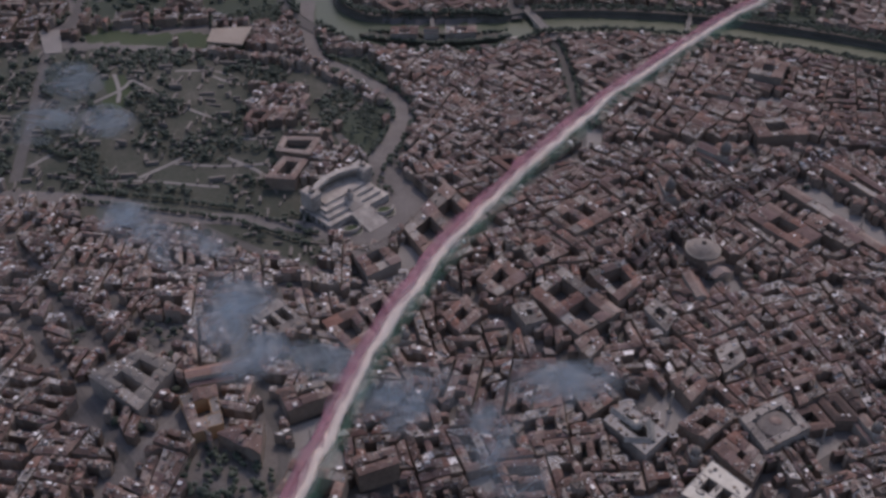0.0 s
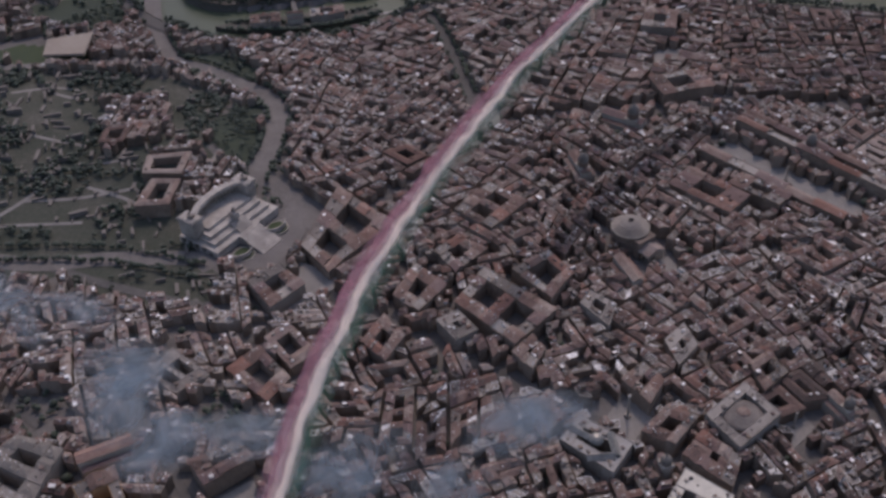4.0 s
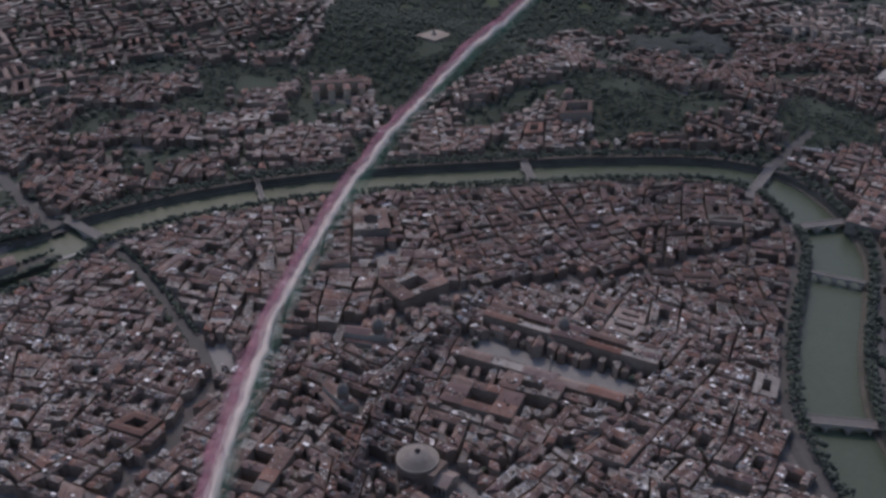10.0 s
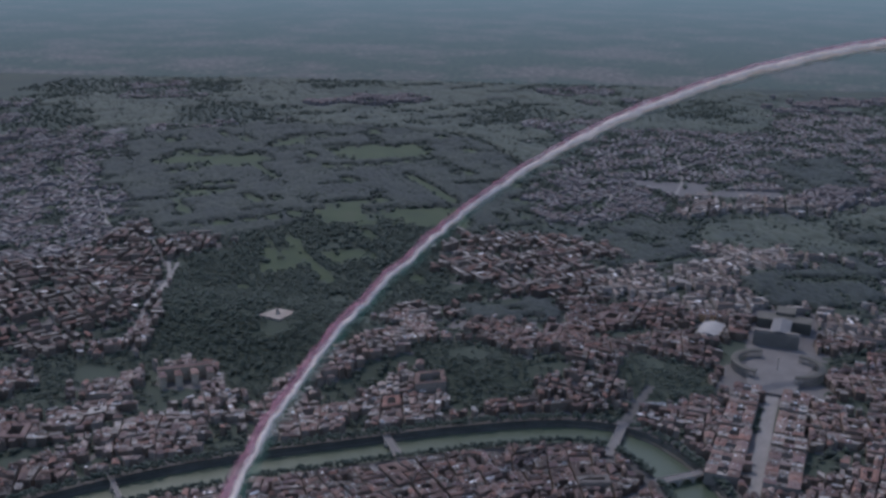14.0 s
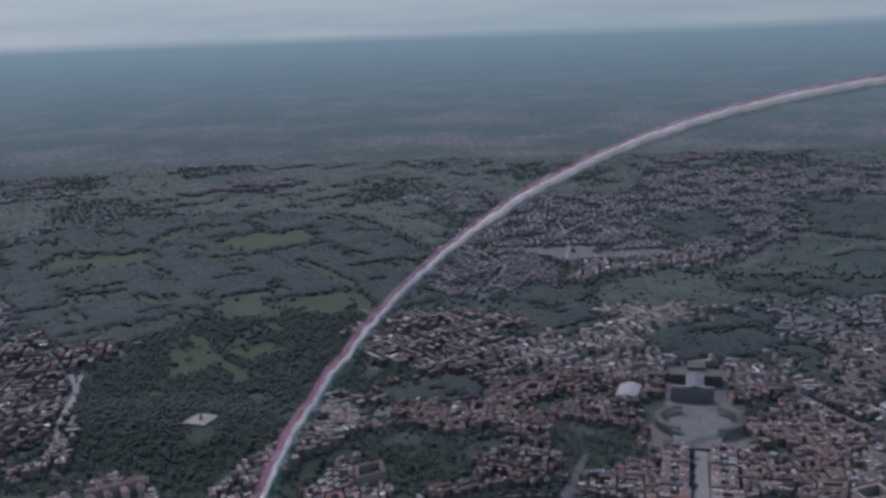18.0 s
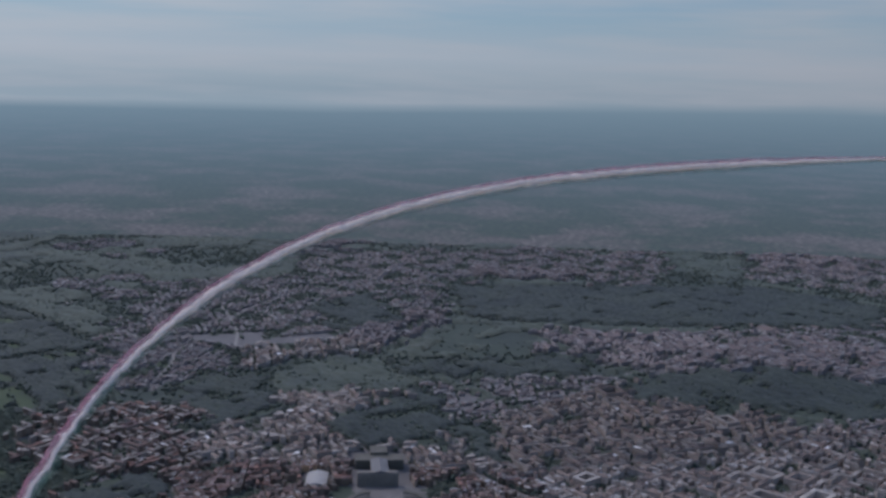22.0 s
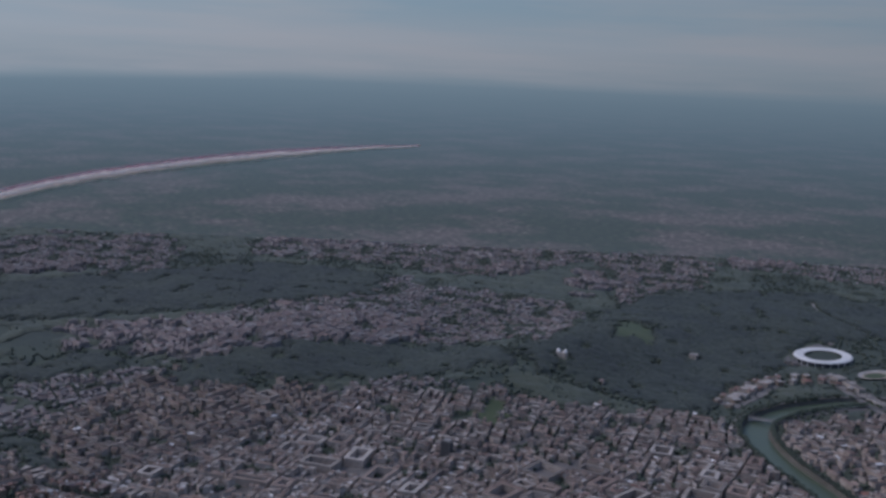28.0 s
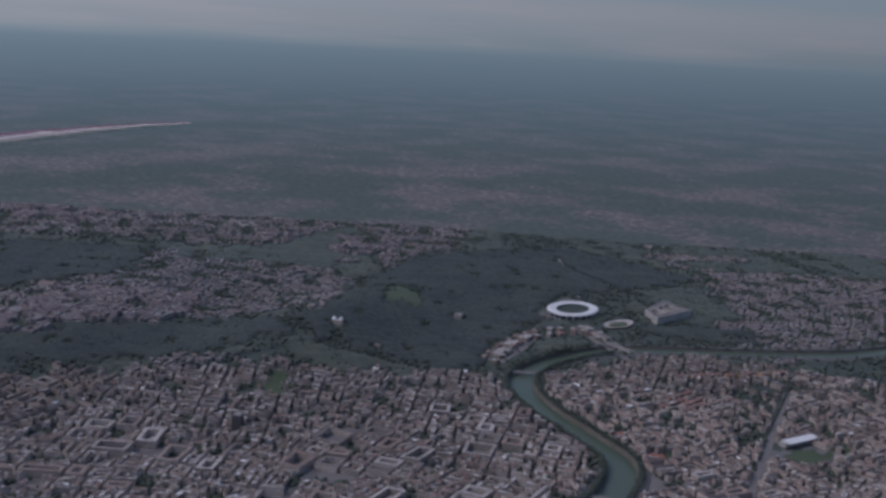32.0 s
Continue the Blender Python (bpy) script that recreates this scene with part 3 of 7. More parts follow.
SQUARES = [  # open squares: name, corners
    ("venezia", [(418, -262), (386, -205), (411, -180), (460, -172), (505, -168), (517, -193), (455, -205)]),
    ("navona", [(-318, -95), (-262, -88), (-290, 172), (-330, 182), (-348, 165)]),
    ("quirinale", [(750, 136), (728, 70), (672, 70), (688, 170), (718, 165)]),
    ("colonna", [(269, 237), (214, 217), (208, 268), (266, 286)]),
    ("rotonda", [(-24, 58), (18, 58), (14, 100), (-14, 100)]),
    ("peter", [(-1790, 300), (-1700, 300), (-1480, 330), (-1480, 430), (-1700, 470), (-1790, 460)]),
    ("montecitorio", [(110, 382), (62, 371), (69, 405), (125, 412)]),
    ("silvestro", [(340, 360), (375, 350), (385, 400), (350, 410)]),
    ("trevi", [(520, 240), (550, 240), (550, 268), (520, 268)]),
    ("cairoli", [(-95, -435), (-60, -440), (-20, -380), (-50, -365)]),
    ("capena", [(823, -1339), (779, -1327), (795, -1210), (830, -1221)]),
    ("farnese", [(-440, -400), (-400, -350), (-440, -320), (-490, -365)]),
]
WOODS = [  # wooded land, corners
    [(-1115, -1102), (-1069, -895), (-1078, -702), (-1237, -590), (-1607, -630), (-1930, -406), (-1940, -650), (-2339, -738), (-2500, -900), (-2300, -1250), (-1960, -1358), (-1663, -1450), (-1480, -1291)],
    [(-2339, -738), (-2630, -521), (-2879, -661), (-3329, -724), (-3975, -1260), (-4005, -1826), (-3858, -2400), (-3369, -2738), (-3008, -2689), (-2578, -2412), (-1939, -1701), (-1960, -1358), (-2300, -1250), (-2500, -900)],
    [(-2060, 280), (-2195, 211), (-2463, 386), (-2861, 632), (-2400, 640), (-2100, 610), (-2040, 470)],
    [(-2374, 640), (-2424, 710), (-2120, 775), (-1920, 740), (-1972, 679), (-2200, 640)],
    [(-2265, 2655), (-2076, 2598), (-1890, 2680), (-1624, 2802), (-1451, 2915), (-1500, 3150), (-1600, 3350), (-1784, 3831), (-1850, 4150), (-1798, 4427), (-1699, 5197), (-2200, 5300), (-2716, 5287), (-3073, 4309), (-2900, 3900), (-2726, 3526), (-2496, 3200), (-2354, 3030)],
    [(-4525, 842), (-4563, 1553), (-4536, 2649), (-3915, 3056), (-3385, 2689), (-3480, 1900), (-3725, 884)],
    [(-2823, 1657), (-2696, 2079), (-2540, 2597), (-2265, 2655), (-2076, 2598), (-2235, 2101), (-2420, 1700), (-2452, 1502), (-2560, 1300), (-2665, 1261)],
    [(330, -887), (286, -745), (300, -722), (387, -645), (400, -560), (440, -500), (461, -457), (530, -385), (587, -395), (639, -445), (721, -505), (867, -640), (997, -730), (1000, -1290), (912, -1292), (738, -1191), (450, -985)],
    [(296, -722), (258, -690), (295, -592), (366, -515), (396, -537), (387, -645)],
    [(-3087, 442), (-3124, 1335), (-2802, 1247), (-2903, 511)],
    [(-2820, -381), (-2949, -32), (-2381, 103), (-2288, -174)],
    [(-4060, 126), (-4324, 461), (-3680, 581), (-3480, 225)],
    [(-1728, -512), (-1892, -399), (-1913, -234), (-1720, -185), (-1640, -419)],
    [(-1369, 3931), (-1080, 4043), (-847, 4222), (-934, 4465), (-1337, 4250)],
    [(-760, 425), (-640, 425), (-505, 500), (-560, 540), (-700, 480)],
    [(-1290, -450), (-1440, -330), (-1340, -140), (-1180, -110), (-1130, -260)],
    [(-586, 3914), (-660, 3819), (-340, 2980), (-285, 3000)],
    [(720, -1500), (518, -1410), (545, -1287), (702, -1371)],
    [(436, -1371), (257, -1282), (325, -1124), (456, -1220)],
    [(305, -959), (208, -913), (177, -802), (243, -770), (308, -883)],
    [(-968, -1318), (-1002, -1198), (-1071, -1111), (-1060, -1040), (-986, -1012), (-865, -1087), (-784, -1157)],
    [(-1095, -897), (-1159, -690), (-1095, -667), (-1000, -705), (-950, -775), (-1030, -820)],
    [(-1458, 31), (-1562, 68), (-1581, 249), (-1395, 271), (-1298, 170), (-1321, 74)],
]
FORUM = [(669, -513), (569, -408), (553, -359), (528, -315), (504, -282), (555, -266), (601, -289), (654, -318), (711, -412)]
TOWN_IN_WOODS = [[(480, -860), (374, -828), (434, -660), (540, -690)], [(500, -621), (425, -631), (412, -493), (480, -470), (540, -520)]]
LAWNS = [
    [(-3024, -2412), (-3203, -1988), (-3036, -1891), (-2874, -2306)],
    [(-3508, -2103), (-3561, -1992), (-3427, -1919), (-3377, -2029)],
    [(-3494, -1774), (-3687, -1386), (-3401, -1270), (-3223, -1638)],
    [(-2536, -1973), (-2572, -1839), (-2441, -1755), (-2410, -1887)],
    [(-2482, -1314), (-2568, -1166), (-2301, -1043), (-2219, -1178)],
    [(-2531, -1080), (-2701, -849), (-2494, -773), (-2336, -993)],
    [(-1959, -1241), (-2001, -1149), (-1797, -1039), (-1756, -1124)],
    [(-1996, -1043), (-2069, -914), (-1996, -881), (-1926, -1007)],
    [(730, -1239), (448, -1024), (396, -1104), (707, -1295)],
    [(-1888, 2207), (-1832, 2320), (-1671, 2224), (-1743, 2080)],
    [(900, -560), (760, -480), (640, -400), (600, -440), (700, -560), (860, -640)],
    [(-2284, 3226), (-2536, 3538), (-2423, 3620), (-2176, 3338)],
    [(-184, 3148), (-93, 3307), (-38, 3269), (-114, 3081)],
    [(593, -659), (525, -614), (533, -581), (604, -623)],
    [(670, -646), (544, -582), (559, -560), (674, -608)],
    [(679, -590), (618, -557), (636, -521), (690, -549)],
    [(738, -1016), (696, -992), (730, -852), (764, -894)],
]
GARDENS = [  # label, corners
    ("terraced garden trees behind the palace", [(640, -90), (612, -10), (640, 10), (680, 0), (690, -80)]),
    ("dark villa garden trees on the hill", [(870, -240), (797, -216), (816, -142), (866, -150)]),
    ("dark public garden trees on the hill", [(855, 65), (775, 98), (779, 150), (821, 200), (890, 160), (880, 90)]),
    ("clipped palace garden trees on the hill", [(800, 230), (900, 180), (980, 300), (900, 360), (830, 300)]),
    ("pines below the monument", [(300, -560), (360, -530), (330, -470), (280, -500)]),
    ("dark pines and cypresses on the flank of the monument", [(545, -424), (513, -330), (531, -318), (556, -330), (580, -400), (560, -440)]),
    ("dark pines and cypresses on the flank of the monument", [(406, -478), (370, -374), (352, -380), (350, -440), (380, -500)]),
    ("garden trees among houses", [(1060, 60), (1120, 40), (1130, 120), (1070, 130)]),
    ("dark garden trees behind the bank", [(960, -270), (915, -250), (925, -195), (960, -205)]),
]
TAKEN = [[(-1290, -840), (-1225, -850), (-1225, -790), (-1290, -770)]]   # ground taken by single large buildings: corners


SUBURBS_WEST = [  # built-up land beyond the city, corners
    [(-3240, -3310), (-3420, -2940), (-2980, -2490), (-2570, -2430), (-1940, -1700), (-1530, -1340), (-1050, -1130), (-820, -1190), (-900, -3300)],
    [(-3050, -690), (-3980, -690), (-4600, -480), (-4730, 60), (-3760, 170), (-3070, 70), (-2800, -350), (-2640, -500)],
    [(-4720, 40), (-5790, 870), (-3630, 780), (-3880, 400)],
    [(-5590, 40), (-5720, 1170), (-5750, 2400), (-5000, 2230), (-4680, 1720), (-4770, 930), (-4190, 720), (-4120, 180)],
    [(-4450, -350), (-4290, -80), (-3850, 420), (-3600, 700), (-3130, 380), (-3150, -250)],
]
SUBURBS_NORTH = [
    [(-3520, 1150), (-3340, 1780), (-3470, 2380), (-3470, 3160), (-3100, 3550), (-2790, 3520), (-2440, 2890), (-2670, 2130), (-2670, 1540), (-3030, 1280)],
    [(-2860, 740), (-2890, 920), (-2860, 1280), (-2480, 1410), (-2410, 990)],
    [(-4500, 3430), (-4570, 4690), (-3880, 4420), (-3670, 3630), (-3990, 3240)],
    [(-4910, 5000), (-5010, 5670), (-4090, 5420), (-3500, 5190), (-2850, 4360), (-2920, 3880), (-3520, 4420), (-4310, 4590)],
    [(-1850, 5470), (-1010, 6160), (-530, 4880), (-700, 4100), (-1010, 4570), (-1440, 4900)],
    [(-6170, 3260), (-5530, 3900), (-4310, 4590), (-4000, 4320), (-4120, 3410), (-4840, 2620)],
    [(-3550, 5490), (-2950, 6280), (-2410, 6150), (-2920, 5570)],
    [(-1150, 3640), (-960, 3830), (-480, 4000), (0, 4100), (600, 3300), (-300, 2700), (-900, 2800), (-1150, 3200)],
]


def built_up(x, y):
    """True in the town and its suburbs, False in the open country between and beyond them."""
    x, y = np.asarray(x, float), np.asarray(y, float)
    wx, wy = wander(x, y)
    town = np.hypot(wx - 300, wy - 400) < 2950
    for poly in SUBURBS_WEST + SUBURBS_NORTH:
        town |= inside(wx, wy, poly)
    wave = (np.sin(x * 0.0051 + 1.3 * np.sin(y * 0.0027 + 0.6)) + np.sin(y * 0.0047 + 1.1 * np.sin(x * 0.0031)) + 0.7 * np.sin((x + y) * 0.0091 + 2.0) + 0.5 * np.sin((x - y) * 0.0143))
    return town | (wave > 1.35)


def open_ground(x, y, margin=8.0):
    """True where no ordinary house can stand."""
    x, y = np.asarray(x, float), np.asarray(y, float)
    bad = (near_line(x, y, RIVER) < river_half(x, y) + 34 + margin) | ~built_up(x, y)
    for half, line in ROADS:
        bad |= near_line(x, y, line) < half + margin
    green = grove(x, y)
    wx, wy = wander(x, y)
    for poly in WOODS + LAWNS + [FORUM]:
        green |= inside(wx, wy, poly)
    for poly in TOWN_IN_WOODS:
        green &= ~inside(x, y, poly)
    bad |= green
    for poly in [p for _, p in SQUARES + GARDENS] + TAKEN:
        bad |= inside(x, y, poly)
    return bad


def ground_sheet():
    xs = np.concatenate([[-30000, -20000, -14000, -11000], np.arange(-9000, -4100, 70), np.arange(-4100, -2000, 28), np.arange(-2000, 1400, 16), np.arange(1400, 4200, 70), [5000, 7000, 12000, 20000]])
    ys = np.concatenate([[-20000, -12000, -8000, -6000], np.arange(-5000, -2600, 70), np.arange(-2600, -1500, 28), np.arange(-1500, 1000, 16), np.arange(1000, 4600, 30), np.arange(4600, 9500, 90), [11000, 15000, 20000, 30000]])
    x, y = np.meshgrid(xs, ys)
    z = height(x, y)
    water = near_line(x, y, RIVER)
    z = np.where(water < river_half(x, y) + 12, -16.0, z)
    ny, nx = x.shape
    i = (np.arange(ny - 1)[:, None] * nx + np.arange(nx - 1)[None]).ravel()
    tris = np.concatenate([np.stack([i, i + 1, i + nx + 1], 1), np.stack([i, i + nx + 1, i + nx], 1)])
    cx, cy = (x[:-1, :-1] + x[1:, 1:]).ravel() / 2, (y[:-1, :-1] + y[1:, 1:]).ravel() / 2
    kind = np.zeros(len(cx), int)
    # ground farther out takes the haze-evened tones
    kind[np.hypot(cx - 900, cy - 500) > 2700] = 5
    kind[~built_up(cx, cy) | (np.hypot(cx - 1050, cy - 500) > 7250)] = 3
    kind[grove(cx, cy) & ((kind == 0) | (kind == 5))] = 1
    x0, y0 = cx, cy
    cx, cy = wander(cx, cy)
    for poly in WOODS:
        kind[inside(cx, cy, poly)] = 1
    kind[inside(cx, cy, WOODS[7]) | inside(cx, cy, FORUM)] = 4
    kind[glade(x0, y0) & (kind == 1)] = 2
    for poly in LAWNS:
        kind[inside(cx, cy, poly)] = 4 if -900 < poly[0][1] < -500 and poly[0][0] > 0 else 2
    many("ground", np.stack([x, y, z], -1).reshape(-1, 3), tris, [M["earth"], M["hedge"], M["grass"], M["country"], M["park"], M["hazy_suburb_ground"]],
         "broad ground of city streets, woods and meadows", "ground", "structure", np.concatenate([kind, kind]))


ground_sheet()


def ribbon(soup, line, left, right, lift=0.4, z=None, mat=0):
    """A flat strip along a line, from left to right of it, lying on the land."""
    p = np.array(line)
    d = np.gradient(p, axis=0)
    d /= np.linalg.norm(d, axis=1, keepdims=True)
    n = np.stack([-d[:, 1], d[:, 0]], 1)
    a, b = p + n * left, p + n * right
    za = height(a[:, 0], a[:, 1]) + lift if z is None else np.full(len(a), z)
    zb = height(b[:, 0], b[:, 1]) + lift if z is None else np.full(len(b), z)
    k = len(soup.v)
    for i in range(len(p)):
        soup.v += [(*a[i], za[i]), (*b[i], zb[i])]
    for i in range(len(p) - 1):
        soup.f.append((k + 2 * i, k + 2 * i + 1, k + 2 * i + 3, k + 2 * i + 2))
        soup.m.append(mat)


def river():
    p = np.array(RIVER)
    d = np.gradient(p, axis=0)
    d /= np.linalg.norm(d, axis=1, keepdims=True)
    n = np.stack([-d[:, 1], d[:, 0]], 1)
    half = river_half(p[:, 0], p[:, 1])
    c = len(p)

    def strip(rows, side):
        s = Soup()
        for r, zz in rows:
            s.v += [(*(p[i] + n[i] * side * (half[i] + r)), zz) for i in range(c)]
        for j in range(len(rows) - 1):
            for i in range(c - 1):
                f = (j * c + i, j * c + i + 1, (j + 1) * c + i + 1, (j + 1) * c + i)
                s.f.append(f if side < 0 else f[::-1])
                s.m.append(0)
        return s
    w = Soup()
    for i in range(c):
        w.v += [(*(p[i] + n[i] * (half[i] + 10)), -7.0), (*(p[i] - n[i] * (half[i] + 10)), -7.0)]
    for i in range(c - 1):
        w.f.append((2 * i, 2 * i + 1, 2 * i + 3, 2 * i + 2))
        w.m.append(0)
    whole("water", w, M["water"], "green slow river between stone embankments", "river", kind="structure")
    for side in (1, -1):
        # wall colour is dark to stand in for shade on the embankment
        whole("embankment_wall", strip([(-1, -9.0), (0, -5.0), (7, -4.6), (9, 4.5), (9, 5.6), (10, 5.6), (10, 4.5)], side), M["dark_stone"], "tall travertine river embankment wall with a quay at its foot", "embankment", kind="structure")
        whole("road", strip([(10, 4.5), (36, 4.5), (48, -1.5)], side), M["asphalt"], "grey riverside road along the embankment", "road", kind="structure")


river()
for half, line in ROADS:
    s = Soup()
    ribbon(s, smooth_line(line, 15), half, -half, 0.9)
    whole("road", s, M["pale_paving"] if half in (15, 6.5) else M["paving"] if half >= 14 or half == 9.5 else M["asphalt"], "grey asphalt main street", "road", kind="structure")
for name, poly in SQUARES:
    s = Soup()
    z = float(np.max(height(*np.array(poly).T))) + 1.2
    s.prism(poly, z - 12, z)
    whole("pavement", s, M["paving"] if name == "peter" else M["pale_paving"], "open paved square of grey stone", "square", kind="structure")
for i, poly in enumerate(LAWNS[:1]):
    s = Soup()
    z = float(np.max(height(*np.array(poly).T)))
    s.prism([(481, -1130), (510, -1075), (446, -1028), (399, -1100)], z - 3, z + 1.6)
    whole("gravel_ground", s, M["gravel"], "pale bare gravel at the end of a long grass arena", "gravel", kind="structure")

# ---------------------------------------------------------------- roofs and houses
def lerp(a, b, t):
    return (a[0] + (b[0] - a[0]) * t, a[1] + (b[1] - a[1]) * t)


def shrink(quad, d):
    """A convex outline drawn in by d metres on all sides."""
    n = len(quad)
    out = []
    for i in range(n):
        p, q, r = quad[i - 1], quad[i], quad[(i + 1) % n]
        ax, ay, bx, by = q[0] - p[0], q[1] - p[1], r[0] - q[0], r[1] - q[1]
        la, lb = math.hypot(ax, ay) or 1e-6, math.hypot(bx, by) or 1e-6
        ax, ay, bx, by = ax / la, ay / la, bx / lb, by / lb
        mx, my = -ay - by, ax + bx
        k = d / max(0.35, 1 + ax * bx + ay * by)
        out.append((q[0] + mx * k, q[1] + my * k))
    return out


def sides(quad):
    return [math.dist(quad[i], quad[(i + 1) % 4]) for i in range(4)]


def split_quads(quad, target, ran, wild=0.1):
    """Cuts a four-sided piece of land into smaller ones, crosswise to its longer side."""
    todo, done = [quad], []
    while todo:
        q = todo.pop()
        a, b, c, d = sides(q)
        if max(a, b, c, d) < target * ran.uniform(1.25, 1.75):
            done.append(q)
            continue
        t1 = ran.uniform(0.38, 0.62)
        t2 = min(0.7, max(0.3, t1 + ran.uniform(-wild, wild)))
        if a + c < b + d:
            q = [q[1], q[2], q[3], q[0]]
        m1, m2 = lerp(q[0], q[1], t1), lerp(q[3], q[2], t2)
        todo += [[q[0], m1, m2, q[3]], [m1, q[1], q[2], m2]]
    return done


def area(poly):
    return 0.5 * sum(poly[i - 1][0] * poly[i][1] - poly[i][0] * poly[i - 1][1] for i in range(len(poly)))


def hip_roof(soup, quad, z, rise, mat, over=0.5, gable=False):
    q = shrink(quad, -over)
    a, b, c, d = sides(q)
    if a + c < b + d:
        q = [q[1], q[2], q[3], q[0]]
        a, b = b, a
    m1, m2 = lerp(q[3], q[0], 0.5), lerp(q[1], q[2], 0.5)
    k = 0.0 if gable else min(0.42, 0.5 * b / max(a, 1e-3))
    r1, r2 = lerp(m1, m2, k), lerp(m2, m1, k)
    soup.add([(*p, z) for p in q] + [(*r1, z + rise), (*r2, z + rise)], [(0, 1, 5, 4), (2, 3, 4, 5), (1, 2, 5), (3, 0, 4)], mat)


def ridge_roof(soup, quad, z, rise, mat):
    """A roof whose ridge runs along the street, beside those of its neighbours."""
    q = shrink(quad, -0.35)
    r1, r2 = lerp(q[3], q[0], 0.5), lerp(q[1], q[2], 0.5)
    soup.add([(*p, z) for p in q] + [(*r1, z + rise), (*r2, z + rise)], [(0, 1, 5, 4), (2, 3, 4, 5), (1, 2, 5), (3, 0, 4)], mat)


def flat_roof(soup, quad, z, wall, floor):
    """A roof terrace sunk behind a low parapet."""
    i = shrink(quad, 0.5)
    soup.add([(*p, z) for p in quad] + [(*p, z) for p in i] + [(*p, z - 0.9) for p in i],
             [(j, (j + 1) % 4, 4 + (j + 1) % 4, 4 + j) for j in range(4)] + [(4 + j, 4 + (j + 1) % 4, 8 + (j + 1) % 4, 8 + j) for j in range(4)], wall)
    k = len(soup.v) - 12
    soup.f.append((k + 8, k + 9, k + 10, k + 11))
    soup.m.append(floor)


CITY_MATS = ("wall", "tile", "terrace", "white", "sheet_metal")


def house(quad, ground, top, ran, walls, roofs, extras, flat_share=0.3, white_share=0.12, boxes=1.0, plain=False, litter=0):
    """Walls with one of several roofs, and the small rooms, tanks and chimneys that stand on it."""
    walls.prism(quad, ground - 4, top, 0, top=False)
    a, b, c, d = sides(quad)
    short = min(a + c, b + d) / 2
    flat = ran.random() < flat_share
    if flat and plain:
        roofs.add([(*p, top) for p in quad], [(0, 1, 2, 3)], 3 if ran.random() < white_share else 2)
    elif flat:
        flat_roof(roofs, quad, top, 3 if ran.random() < 0.3 else 0, 3 if ran.random() < white_share else 2)
    else:
        short = (b + d) / 2
        if ran.random() < 0.88:
            ridge_roof(roofs, quad, top, short * ran.uniform(0.17, 0.22), 1)
        else:
            hip_roof(roofs, quad, top, min(short, (a + c) / 2) * ran.uniform(0.17, 0.24), 1, 0.5)
    turn = math.degrees(math.atan2(quad[1][1] - quad[0][1], quad[1][0] - quad[0][0]))
    for _ in range(int(litter * ran.uniform(0.4, 1.6) * min(1.6, area(quad) / 220))):     # skylights, aerial boxes, parapets and dormers set into the roof
        u, w = ran.uniform(0.08, 0.92), ran.uniform(0.08, 0.92)
        p = lerp(lerp(quad[0], quad[1], u), lerp(quad[3], quad[2], u), w)
        up = 0.0 if flat else short * 0.19 * (1 - abs(2 * w - 1))
        long = ran.random() < 0.3
        shade = ran.random()
        roofs.box(p[0], p[1], top - 0.5, ran.uniform(2.5, 5.5) if long else ran.uniform(0.6, 2.0), ran.uniform(0.5, 0.9) if long else ran.uniform(0.6, 1.7), 0.5 + up + ran.uniform(0.4, 1.3),
                  turn + (90 if ran.random() < 0.5 else 0), 0 if shade < 0.7 else 3, 3 if shade > 0.72 else 2 if shade > 0.3 else 1)
    n = int(boxes + ran.random())
    for _ in range(n):
        u, w = ran.uniform(0.25, 0.75), ran.uniform(0.25, 0.75)
        p = lerp(lerp(quad[0], quad[1], u), lerp(quad[3], quad[2], u), w)
        turn = math.degrees(math.atan2(quad[1][1] - quad[0][1], quad[1][0] - quad[0][0]))
        kind = ran.random()
        if kind < 0.3:       # chimney
            extras.append((p, ran.uniform(0.8, 1.5), ran.uniform(0.9, 2.2), short * 0.2 + 1.0, turn, 0, 2, "chimney"))
        elif kind < 0.66:    # rooftop room
            extras.append((p, ran.uniform(2.6, 0.4 * short + 2.5), ran.uniform(2.6, 6), short * 0.16 + ran.uniform(1.4, 2.8), turn, 0 if ran.random() < 0.85 else 3, 1 if ran.random() < 0.55 else (3 if ran.random() < 0.25 else 2), "rooftop_room"))
        else:                # tank, awning or skylight
            extras.append((p, ran.uniform(0.8, 2.4), ran.uniform(0.8, 2.0), short * 0.18 + ran.uniform(0.3, 0.9), turn, 3 if ran.random() < 0.5 else 2, 3 if ran.random() < 0.65 else 2 if ran.random() < 0.4 else 4, "roof_tank"))
    return flat


def put_extra(soup, extra, top):
    (x, y), sx, sy, sz, turn, wall, cover, _ = extra
    if cover == 4:           # a sheet-metal shed roof, sloping
        q = rect(x, y, sx * 1.3, sy * 1.3, turn)
        lean = 0.12 * (((x * 7.3 + y * 3.1) % 1.0) - 0.2)
        zs = [top + sz + lean * (px - x) + lean * (py - y) for px, py in q]
        soup.add([(px, py, top - 0.8) for px, py in q] + [(px, py, z) for (px, py), z in zip(q, zs)], [(j, (j + 1) % 4, 4 + (j + 1) % 4, 4 + j) for j in range(4)], wall)
        soup.f.append(tuple(range(len(soup.v) - 4, len(soup.v))))
        soup.m.append(4)
        return
    soup.box(x, y, top - 0.8, sx, sy, sz + 0.8, turn, wall, cover)


def corner_at(q, u, w):
    return lerp(lerp(q[0], q[1], u), lerp(q[3], q[2], u), w)


